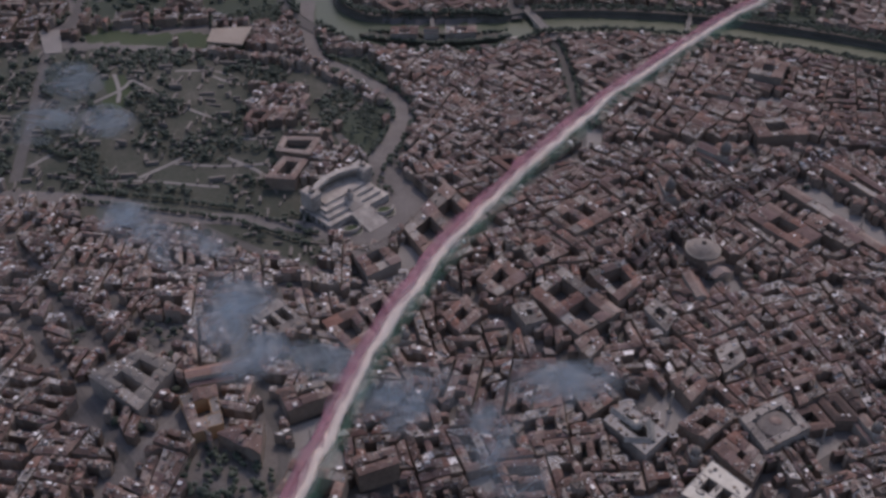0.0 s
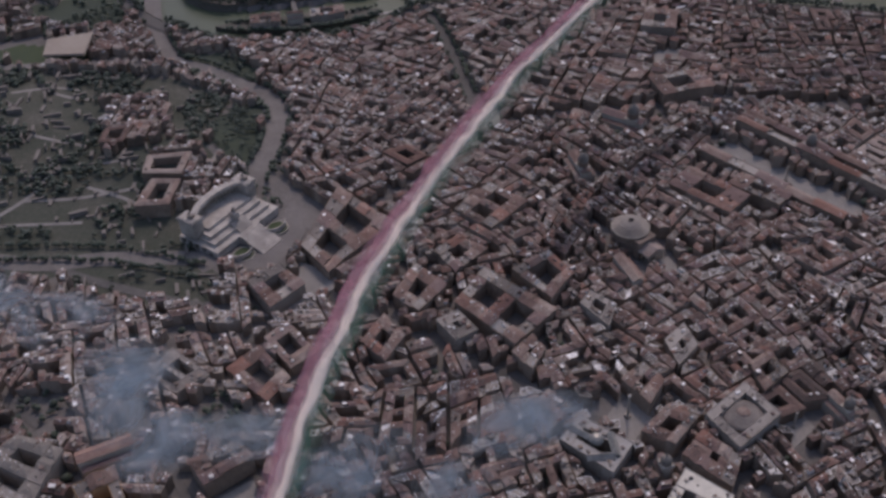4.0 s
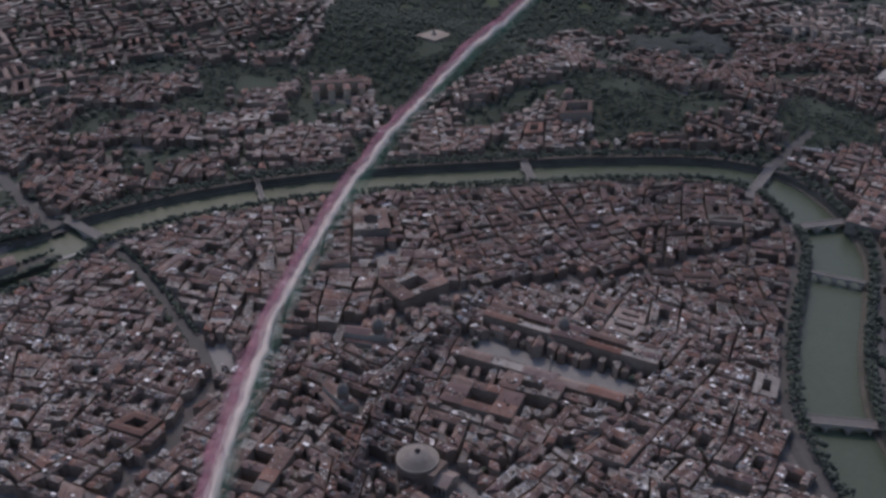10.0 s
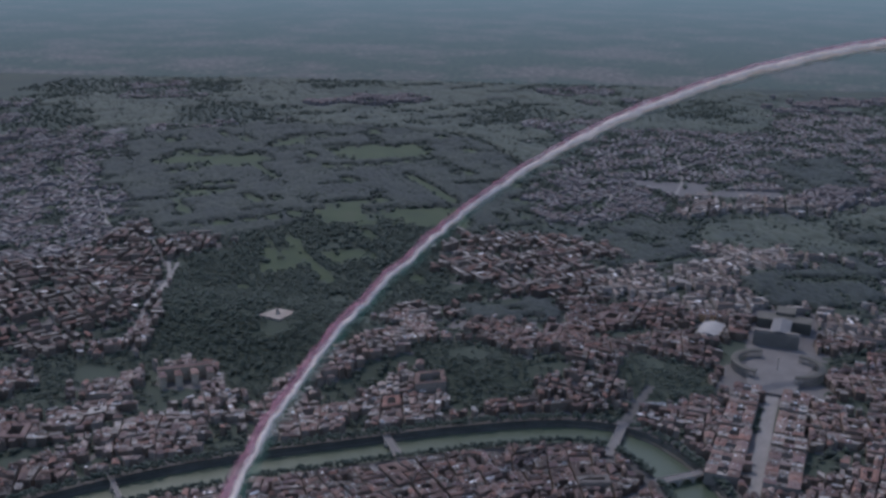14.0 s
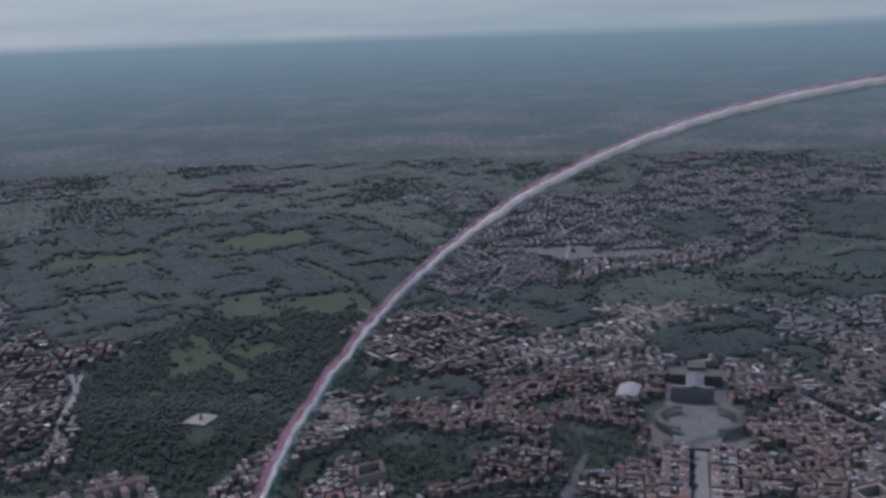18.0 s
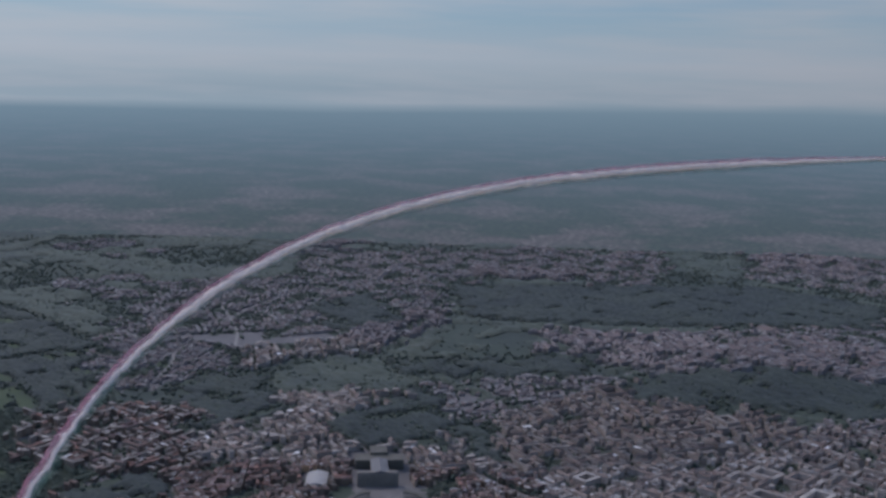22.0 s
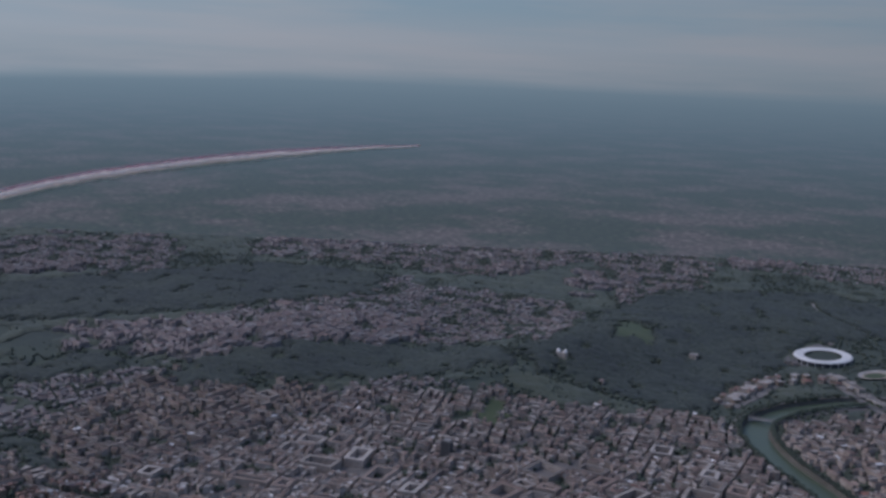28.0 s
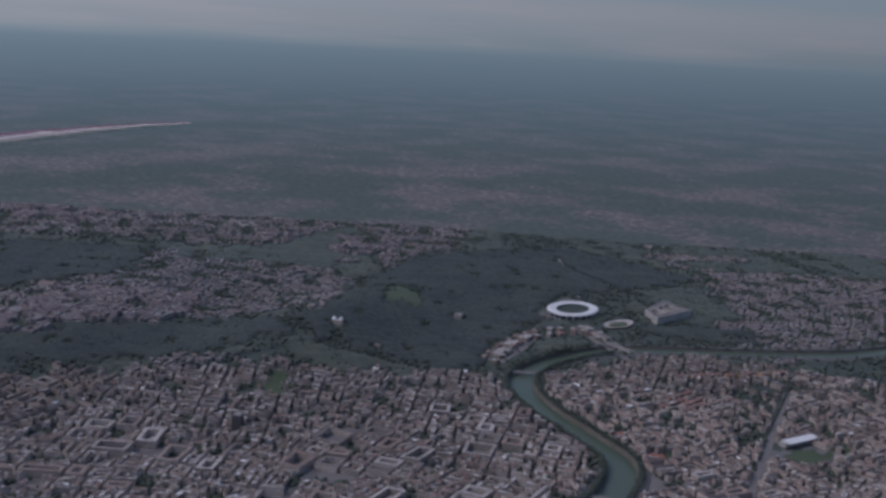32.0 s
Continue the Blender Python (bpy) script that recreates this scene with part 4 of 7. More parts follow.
def palazzo(name, label, quad, z0, top, courts=((0.3, 0.3, 0.7, 0.7),), wall="wall", roof="tile", flat=False, category="palace", group=""):
    """A large block of wings round one or more courtyards, each wing with its own roof. courts: along and across the block, in shares of it."""
    if area(quad) < 0:
        quad = quad[::-1]
    TAKEN.append(shrink(quad, -4))
    c = corner_at(quad, 0.5, 0.5)
    ob = thing(name, (*c, z0), label, category, group)
    courts = sorted(courts)
    bars = []
    if courts:
        v0, v1 = min(k[1] for k in courts), max(k[3] for k in courts)
        bars += [(0, 0, 1, v0), (0, v1, 1, 1)]
        edges = [0.0] + [e for k in courts for e in (k[0], k[2])] + [1.0]
        bars += [(edges[i], v0, edges[i + 1], v1) for i in range(0, len(edges), 2)]
    else:
        bars = [(0, 0, 1, 1)]
    for i, (u0, w0, u1, w1) in enumerate(bars):
        q = [corner_at(quad, u0, w0), corner_at(quad, u1, w0), corner_at(quad, u1, w1), corner_at(quad, u0, w1)]
        s, r = Soup(), Soup()
        t = top - (0.0 if i < 2 else 0.25)
        s.prism(q, z0 - 6, t, 0, top=False)
        s.prism(shrink(q, -0.6), t - 1.0, t - 0.1, 0, top=False)
        wing = part("wing", s, M[wall], ob)
        if flat:
            flat_roof(r, q, t + 0.6, 0, 1)
            part("roof", r, [M["marble"], M["terrace" if roof == "tile" else roof]], wing)
        else:
            a, b2, c2, d2 = sides(q)
            k = q if a + c2 >= b2 + d2 else [q[1], q[2], q[3], q[0]]
            pieces = max(1, min(5, int(max(sides(k)) / rng.uniform(14, 24))))
            for n in range(pieces):
                u, w = n / pieces, (n + 1) / pieces
                bit, r = [lerp(k[0], k[1], u), lerp(k[0], k[1], w), lerp(k[3], k[2], w), lerp(k[3], k[2], u)], Soup()
                up = 0.0 if pieces == 1 else rng.uniform(0, 2.6)
                if up > 0.2:
                    r.prism(bit, t - 0.5, t + up, 1, top=False)
                if rng.random() < 0.3:
                    flat_roof(r, bit, t + up + 0.3, 1, 2)
                else:
                    hip_roof(r, bit if rng.random() < 0.8 else [bit[1], bit[2], bit[3], bit[0]], t + up, min(min(sides(bit)), 14) * rng.uniform(0.17, 0.24), 0, 0.7, gable=rng.random() < 0.5)
                for _ in range(rng.choice((2, 3, 5))):
                    p = corner_at(bit, rng.uniform(0.1, 0.9), rng.uniform(0.1, 0.9))
                    r.box(*p, t + up - 0.5, rng.uniform(0.7, 3.2), rng.uniform(0.6, 1.5), rng.uniform(2.2, 4.2), rng.choice((-18, 72)), rng.choice((1, 3)), rng.choice((2, 3)))
                part("roof", r, [M[roof], M[wall], M["terrace"], M["white"]], wing)
        slope = 0.6 if flat else min(min(sides(q)), 14) * 0.2
        for _ in range(rng.choice((5, 6, 7)) if flat else rng.choice((2, 3, 5))):
            e = Soup()
            p = corner_at(q, rng.uniform(0.1, 0.9), rng.uniform(0.2, 0.8))
            if rng.random() < 0.45:
                e.box(*p, t - 0.3, 1.5, 1.3, slope + 1.6)
                part("chimney", e, M["terrace"], ob)
            else:
                e.box(*p, t - 0.3, rng.uniform(2.5, 5), rng.uniform(2.5, 6), slope + rng.uniform(0.9, 2.2), rng.choice((-18, 72)))
                part("rooftop_room", e, M[rng.choice(("terrace", "white", "wall", "terrace", "tile"))], ob)
    return ob


# ---------------------------------------------------------------- the round temple
def pantheon():
    x, y = 0.0, 0.0
    TAKEN.append(rect(0, 14, 74, 104, -2))
    ob = thing("temple", (x, y, 0), "ancient round temple with a stepped grey dome and columned porch", "temple")
    s = Soup()
    s.lathe(x, y, [(28, -3), (28, 12), (28.6, 12), (28.6, 13), (28, 13), (28, 22), (28.7, 22), (28.7, 23), (28, 23), (28, 31), (28.9, 31), (28.9, 32.4)], 0, 48, cap=False)
    part("drum", s, M["old_brick"], ob, "weathered dark brick drum")
    r, z = 28.9, 32.4
    for i in range(7):
        st = Soup()
        st.lathe(x, y, [(r, z - 0.6), (r, z + 1.15), (r - 2.0, z + 1.15)], 0, 48, cap=False)
        part("dome_step", st, M["stone" if i == 0 else "lead"], ob)
        r, z = r - 1.95, z + 1.1
    d = Soup()
    cap = [(math.cos(radians(a)) * 21.5, 30.5 + math.sin(radians(a)) * 14.5) for a in range(38, 80, 5)]
    d.lathe(x, y, [c for c in cap if c[0] < 16.5] + [(4.6, 45.2), (4.6, 45.9), (4.2, 45.9), (4.2, 40)], 0, 48, cap=False)
    part("dome", d, M["lead"], ob, "pale grey dome with a round opening")
    b = Soup()
    b.box(x - 1, y + 30, -3, 34, 12, 33, 0)
    part("link_block", b, M["old_brick"], ob)
    p = Soup()
    p.prism(rect(x - 1, y + 45, 34, 20), 15, 17.5)
    part("entablature", p, M["stone"], ob)
    g = Soup()
    hip_roof(g, [(x - 18, y + 35), (x + 16, y + 35), (x + 16, y + 56), (x - 18, y + 56)][1:] + [(x - 18, y + 35)], 17.5, 7.5, 0, 0.6, True)
    g2 = Soup()
    g2.add([(x - 18.5, y + 34, 17.5), (x + 16.5, y + 34, 17.5), (x + 16.5, y + 56, 17.5), (x - 18.5, y + 56, 17.5), (x - 1, y + 34, 25), (x - 1, y + 56, 25)],
           [(0, 4, 5, 3), (4, 1, 2, 5), (0, 1, 4), (3, 5, 2), (0, 3, 2, 1)])
    part("porch_roof", g2, M["tile"], ob)
    for row, count in ((54, 8), (47, 4), (40, 4)):
        for i in range(count):
            cx = x - 1 + (i - (count - 1) / 2) * (4.2 if count == 8 else 9.0)
            col = Soup()
            col.lathe(cx, y + row, [(1.1, -1), (1.1, 0.4), (0.8, 0.8), (0.7, 12.6), (1.0, 13.4), (1.2, 15)], 0, 10)
            part("column", col, M["stone"], ob)


# ---------------------------------------------------------------- the white marble monument
def monument():
    cx, cy, turn = 456.0, -397.0, 19.0
    c, sn = math.cos(radians(turn)), math.sin(radians(turn))

    def at(u, w):
        return (cx + c * u - sn * w, cy + sn * u + c * w)

    def block(u0, w0, u1, w1):
        return [at(u0, w0), at(u1, w0), at(u1, w1), at(u0, w1)]
    TAKEN.append(block(-74, -58, 74, 112))
    z0 = 4.0
    ob = thing("monument", (*at(0, 0), z0), "vast white marble monument with stepped terraces and a curved colonnade", "monument")

    def slab(name, q, a, b, mat="marble", label=""):
        s = Soup()
        s.prism(q, a, b)
        return part(name, s, M[mat], ob, label)
    slab("podium", block(-68, -50, 68, 30), z0 - 4, 16)
    slab("terrace", block(-60, -50, 60, 18), 16, 22)
    slab("terrace", block(-55, -50, 55, 6), 22, 28)
    slab("terrace", block(-46, -50, 46, -6), 28, 33)
    for i in range(11):
        slab("stair_step", block(-21, 30 - 1 + i * 0, 21, 78 - i * 4.2), z0 - 2 + i * 1.3, z0 + i * 1.3)
    for i in range(6):
        slab("stair_step", block(-14, 6, 14, 30 - i * 3.6), 16 + i * 1.6, 17.6 + i * 1.6)
    slab("pedestal", block(-5, -2, 5, 10), 28, 40)
    st = Soup()
    st.box(*at(0, 4), 40, 3, 8, 3.4, turn)
    st.box(*at(0, 7), 42, 1.6, 2.4, 5, turn)
    st.box(*at(0, 3), 43, 1.8, 1.8, 5, turn)
    part("bronze_rider", st, M["lead"], ob, "dark bronze mounted statue")
    n = 16
    for i in range(n + 1):
        a = radians(-62 + 124 * i / n)
        u, w = 52 * math.sin(a), -40 + 22 - 22 * math.cos(a)
        col = Soup()
        col.lathe(*at(u, w), [(1.7, 33), (1.7, 34), (1.2, 34.5), (1.1, 47), (1.6, 49)], 0, 10)
        part("column", col, M["marble"], ob)
    for name, r0, r1, z1, z2 in (("entablature", 3.5, -8, 49, 55), ("back_wall", -6, -8, 28, 49)):
        s = Soup()
        k = 17
        for i in range(k):
            a = radians(-66 + 132 * i / (k - 1))
            for r in (r0, r1):
                for zz in (z1, z2):
                    s.v.append((*at(52 * math.sin(a), -18 - 22 * math.cos(a) + r), zz))
        for i in range(k - 1):
            p, q = 4 * i, 4 * i + 4
            s.f += [(p, q, q + 1, p + 1), (p + 2, p + 3, q + 3, q + 2), (p + 1, q + 1, q + 3, p + 3), (p, p + 2, q + 2, q)]
            s.m += [0] * 4
        s.f += [(0, 1, 3, 2), (4 * k - 4, 4 * k - 2, 4 * k - 1, 4 * k - 3)]
        s.m += [0, 0]
        # back wall in darker stone, standing in for shade behind the columns
        part(name, s, M["marble" if name == "entablature" else "grey_stone"], ob)
    for side in (-1, 1):
        slab("pavilion", block(side * 58 - 10, -44, side * 58 + 10, -14), 22, 54)
        slab("pavilion_cornice", block(side * 58 - 11.5, -45.5, side * 58 + 11.5, -12.5), 50, 52.5)
        for k in (-5, 0, 5):
            col = Soup()
            col.lathe(*at(side * 58 + k, -11), [(1.5, 28), (1.1, 29), (1.0, 44), (1.5, 46)], 0, 10)
            part("column", col, M["marble"], ob)
        qd = Soup()
        qd.box(*at(side * 58, -28), 54, 9, 5, 3, turn)
        for k in (-3, -1, 1, 3):
            qd.box(*at(side * 58 + k, -23), 55, 1.2, 4, 4, turn)
        qd.box(*at(side * 58, -28), 57, 1.6, 1.6, 7, turn)
        qd.box(*at(side * 58, -29), 60, 7, 0.6, 3, turn)
        part("bronze_chariot", qd, M["lead"], ob, "dark bronze chariot group")
        w = Soup()
        w.lathe(*at(side * 38, 42), [(22, z0 - 2), (22, 13), (20.5, 13), (20.5, 10)], 0, 20, False, 20, 160)
        part("curved_wall", w, M["marble"], ob)
        f = Soup()
        f.lathe(*at(side * 38, 54), [(17, z0 - 1), (17, z0 + 1.2), (15.5, z0 + 1.2)], 0, 20, False)
        part("basin_rim", f, M["marble"], ob)
        lawn = Soup()
        lawn.lathe(*at(side * 38, 54), [(15.5, z0 + 0.6)], 0, 20, True)
        part("lawn_bed", lawn, M["grass"], ob, "half-round green lawn bed")
        # raised dark panels imitate the shade of niches along the flank
        for k in range(5):
            nook = Soup()
            nook.box(*at(side * 68.4, -40 + 14 * k), 8 if k < 4 else 6, 1.4, 6.5, 7 if k < 4 else 5, turn)
            part("niche", nook, M["dark_stone"], ob, "dark panel in place of a shaded wall niche")
    # forecourt
    f = Soup()
    f.prism([at(95 * math.cos(radians(a)), 30 + 80 * math.sin(radians(a))) for a in range(0, 181, 10)], z0 - 6, z0 - 1.4)
    whole("pavement", f, M["paving"], "broad curved forecourt of pale stone", "square", kind="structure")


# ---------------------------------------------------------------- churches, towers and columns
def church(name_at, turn, length, width, dome_r, dome_h, label, z=3.0):
    x, y = name_at
    TAKEN.append(rect(x, y, width + 12, length + 12, turn))
    ob = thing("church", (x, y, z), label, "church")
    c, sn = math.cos(radians(turn)), math.sin(radians(turn))
    s, r = Soup(), Soup()
    q = rect(x, y, width * 0.5, length, turn)
    s.prism(q, z - 6, z + 22, top=False)
    hip_roof(r, q, z + 22, width * 0.12, 0, 0.6, True)
    part("nave", s, M["stone"], ob)
    part("roof", r, M["tile"], ob)
    for side in (-1, 1):
        a, ar = Soup(), Soup()
        q = rect(x + c * side * width * 0.36, y + sn * side * width * 0.36, width * 0.26, length * 0.92, turn)
        a.prism(q, z - 6, z + 13, top=False)
        hip_roof(ar, q, z + 13, 2.2, 0, 0.5)
        part("aisle", a, M["stone"], ob)
        part("roof", ar, M["tile"], ob)
    if dome_r:
        dx, dy = x - sn * length * 0.22, y + c * length * 0.22
        b = Soup()
        b.box(dx, dy, z + 20, dome_r * 2.2, dome_r * 2.2, 5, turn)
        part("crossing", b, M["stone"], ob)
        d = Soup()
        d.lathe(dx, dy, [(dome_r, z + 24), (dome_r, z + 24 + dome_h * 0.4), (dome_r * 1.06, z + 24 + dome_h * 0.42)], 0, 24, False)
        part("drum", d, M["old_brick"], ob)
        k = Soup()
        base = z + 24 + dome_h * 0.42
        k.lathe(dx, dy, [(dome_r * math.cos(radians(a)), base + dome_h * 0.6 * math.sin(radians(a))) for a in range(0, 85, 12)] + [(dome_r * 0.14, base + dome_h * 0.62), (dome_r * 0.14, base + dome_h * 0.85), (0.1, base + dome_h)], 0, 24)
        part("dome", k, M["grey_stone"], ob, "grey weathered dome with a lantern")
    return ob


def spire(at, h, label, name="column_monument", w=3.0):
    x, y = at
    z = float(height(x, y)) + 1.0
    s = Soup()
    s.box(x, y, z - 1, w * 2.2, w * 2.2, 5)
    ob = thing(name, (x, y, z), label, "monument")
    part("pedestal", s, M["stone"], ob)
    k = Soup()
    k.lathe(x, y, [(w * 0.62, z + 4), (w * 0.5, z + h * 0.92), (w * 0.75, z + h * 0.94), (w * 0.75, z + h * 0.97), (0.1, z + h)], 0, 10)
    part("shaft", k, M["stone"], ob)


# ---------------------------------------------------------------- bridges
def bridge(a, b, width, arches, label, mat="stone", deck=6.0, arch_top=3.6):
    """A stone bridge from a to b: piers with cutwaters, arches, deck and parapets."""
    a, b = np.array(a, float), np.array(b, float)
    d = (b - a) / np.linalg.norm(b - a)
    n = np.array((-d[1], d[0]))
    length = float(np.linalg.norm(b - a))
    ob = thing("bridge", (*((a + b) / 2), -7), label, "bridge", "river bridges")

    def at(u, w):
        p = a + d * u + n * w
        return (float(p[0]), float(p[1]))
    span = length / arches
    for i in range(arches):
        s = Soup()
        steps = 12
        lower = [(i * span + span * (0.07 + 0.86 * k / steps), -6 + (arch_top + 6) * math.sin(math.pi * k / steps) ** 0.6) for k in range(steps + 1)]
        lower = [(i * span, -9)] + [(i * span + span * 0.07, -9)] + lower + [(i * span + span * 0.93, -9), ((i + 1) * span, -9)]
        for w in (-width / 2, width / 2):
            k = len(s.v)
            for u, z in lower:
                s.v += [(*at(u, w), z), (*at(u, w), deck - 0.5)]
            for j in range(len(lower) - 1):
                f = (k + 2 * j, k + 2 * j + 2, k + 2 * j + 3, k + 2 * j + 1)
                s.f.append(f if w < 0 else f[::-1])
                s.m.append(0)
        k = len(s.v)
        for u, z in lower:
            s.v += [(*at(u, -width / 2), z), (*at(u, width / 2), z)]
        for j in range(len(lower) - 1):
            s.f.append((k + 2 * j, k + 2 * j + 1, k + 2 * j + 3, k + 2 * j + 2))
            s.m.append(0)
        part("arch", s, M[mat], ob)
        if i:
            p = Soup()
            p.prism([at(i * span - 3, -width / 2 - 0.5), at(i * span, -width / 2 - 4), at(i * span + 3, -width / 2 - 0.5), at(i * span + 3, width / 2 + 0.5), at(i * span, width / 2 + 4), at(i * span - 3, width / 2 + 0.5)], -10, 0.5)
            part("pier", p, M[mat], ob)
    s = Soup()
    s.prism([at(-14, -width / 2), at(length + 14, -width / 2), at(length + 14, width / 2), at(-14, width / 2)], deck - 0.6, deck, bottom=True)
    part("deck", s, M["paving"], ob)
    for w in (-width / 2 + 0.3, width / 2 - 0.3):
        s = Soup()
        s.prism([at(-6, w - 0.35), at(length + 6, w - 0.35), at(length + 6, w + 0.35), at(-6, w + 0.35)], deck - 0.5, deck + 1.2)
        part("parapet", s, M[mat], ob)
    return ob


# ---------------------------------------------------------------- trees
def blob(seed, rings=3, around=6):
    """An uneven leafy clump, about one metre across."""
    r = random.Random(seed)
    v = [(0, 0, -0.42)]
    for j in range(rings):
        a = math.pi * (j + 0.8) / (rings + 0.6)
        for i in range(around):
            b = 2 * math.pi * (i + 0.5 * (j % 2)) / around
            k = r.uniform(0.36, 0.62)
            v.append((k * math.sin(a) * math.cos(b), k * math.sin(a) * math.sin(b), -k * 0.85 * math.cos(a)))
    v.append((0, 0, r.uniform(0.4, 0.52)))
    f = [(0, 1 + (i + 1) % around, 1 + i) for i in range(around)]
    for j in range(rings - 1):
        for i in range(around):
            p, q = 1 + j * around + i, 1 + j * around + (i + 1) % around
            f += [(p, q, q + around), (p, q + around, p + around)]
    t = len(v) - 1
    f += [(t, 1 + (rings - 1) * around + i, 1 + (rings - 1) * around + (i + 1) % around) for i in range(around)]
    return np.array(v), np.array(f)


BLOBS = [blob(s) for s in range(6)]
CORES = [blob(40 + s, 2, 5) for s in range(4)]
FAR_CROWNS = [blob(60 + s, 1, 5) for s in range(5)]


def crowns(places, sizes, shapes, squash=0.85):
    """Vertices and triangles of many clumps: centres, widths and the number of each one's shape."""
    vs, fs, k = [], [], 0
    for s, (bv, bf) in enumerate(shapes):
        pick = np.arange(len(places)) % len(shapes) == s
        p, w = places[pick], sizes[pick]
        if not len(p):
            continue
        turn = nrng.uniform(0, 6.28, len(p))
        c, sn = np.cos(turn)[:, None], np.sin(turn)[:, None]
        x = (bv[None, :, 0] * c - bv[None, :, 1] * sn) * w[:, None] + p[:, None, 0]
        y = (bv[None, :, 0] * sn + bv[None, :, 1] * c) * w[:, None] + p[:, None, 1]
        z = bv[None, :, 2] * w[:, None] * squash + p[:, None, 2]
        vs.append(np.stack([x, y, z], -1).reshape(-1, 3))
        fs.append((bf[None] + (np.arange(len(p)) * len(bv))[:, None, None] + k).reshape(-1, 3))
        k += len(p) * len(bv)
    return np.concatenate(vs), np.concatenate(fs)


def canopy(bounds, step, test, tall, label, leaf="far_leaf", rough=0.3):
    """The closed, bumpy top of a wood that is only seen from afar, coming down to the ground at its rim."""
    x0, y0, x1, y1 = bounds
    x, y = np.meshgrid(np.arange(x0, x1, step), np.arange(y0, y1, step))
    x, y = x + nrng.uniform(-0.32, 0.32, x.shape) * step, y + nrng.uniform(-0.32, 0.32, x.shape) * step
    ok = test(x, y)
    rim = ok.copy()
    for axis in (0, 1):
        for shift in (1, -1):
            rim &= np.roll(ok, shift, axis)
    core = rim.copy()
    for axis in (0, 1):
        for shift in (1, -1):
            core &= np.roll(rim, shift, axis)
    swell = 1.6 * np.sin(x * 0.021 + 2 * np.sin(y * 0.017)) + 1.2 * np.sin(y * 0.033 + 1.5 * np.sin(x * 0.027))
    z = height(x, y) + np.where(rim, np.where(core, tall, 0.55 * tall) + swell + nrng.uniform(-rough, rough, x.shape) * step, 1.5)
    ny, nx = x.shape
    cell = ok[:-1, :-1] & ok[1:, :-1] & ok[:-1, 1:] & ok[1:, 1:]
    i = (np.arange(ny - 1)[:, None] * nx + np.arange(nx - 1)[None])[cell]
    if not len(i):
        return
    tris = np.concatenate([np.stack([i, i + 1, i + nx + 1], 1), np.stack([i, i + nx + 1, i + nx], 1)])
    used, tris = np.unique(tris, return_inverse=True)
    many("woodland", np.stack([x, y, z], -1).reshape(-1, 3)[used], tris.reshape(-1, 3), [M[leaf]], label, "trees")


def wood(poly, spacing, label, clumps=1, tall=(9, 17), thin=0.0):
    p = np.array(poly)
    x0, y0, x1, y1 = *p.min(0), *p.max(0)
    if clumps == 1:
        def covered(x, y):
            gaps = np.sin(x * 0.019 + 2.1 * np.sin(y * 0.013)) + np.sin(y * 0.023 + 1.7 * np.sin(x * 0.016)) + 0.6 * np.sin((x + y) * 0.06)
            return inside(*wander(x, y), poly) & ~open_wood(x, y) & (gaps > thin * 2 - 2.4)
        canopy((x0 - 40, y0 - 40, x1 + 40, y1 + 40), 10.0, covered, 11.0, label, "pine_leaf")
        spacing *= 2.6
    n = int((x1 - x0) * (y1 - y0) / spacing ** 2)
    x, y = nrng.uniform(x0 - 40, x1 + 40, n), nrng.uniform(y0 - 40, y1 + 40, n)
    ok = inside(*wander(x, y), poly) & ~open_wood(x, y)
    if thin:
        gaps = np.array([noise.noise((a * 0.008, b * 0.008, 0.0)) for a, b in zip(x, y)])
        ok &= gaps > thin - 0.5
    x, y = x[ok], y[ok]
    if not len(x):
        return
    h = nrng.uniform(*tall, len(x))
    z = height(x, y)
    places, sizes = [], []
    for i in range(clumps):
        o = nrng.normal(0, 0.22 if clumps > 1 else 0, (len(x), 2)) * h[:, None]
        places.append(np.stack([x + o[:, 0], y + o[:, 1], z + h * (0.62 + (0.1 * i if clumps > 1 else 0) * nrng.uniform(-1, 1, len(x)))], 1))
        sizes.append(h * nrng.uniform(0.75, 1.05, len(x)) * (0.8 if clumps > 1 else 0.75))
    v, f = crowns(np.concatenate(places), np.concatenate(sizes), FAR_CROWNS if clumps < 3 else CORES, 0.75 if clumps == 1 else 0.7)
    many("woodland", v, f, [M["pine_leaf" if clumps == 1 else "leaf"]], label, "trees")


def open_wood(x, y):
    bad = near_line(x, y, RIVER) < river_half(x, y) + 11
    for half, line in ROADS:
        bad |= near_line(x, y, line) < half
    for poly in [p for _, p in SQUARES] + TAKEN + TOWN_IN_WOODS:
        bad |= inside(x, y, poly)
    wx, wy = wander(x, y)
    for poly in LAWNS:
        bad |= inside(wx, wy, poly)
    return bad | glade(x, y)


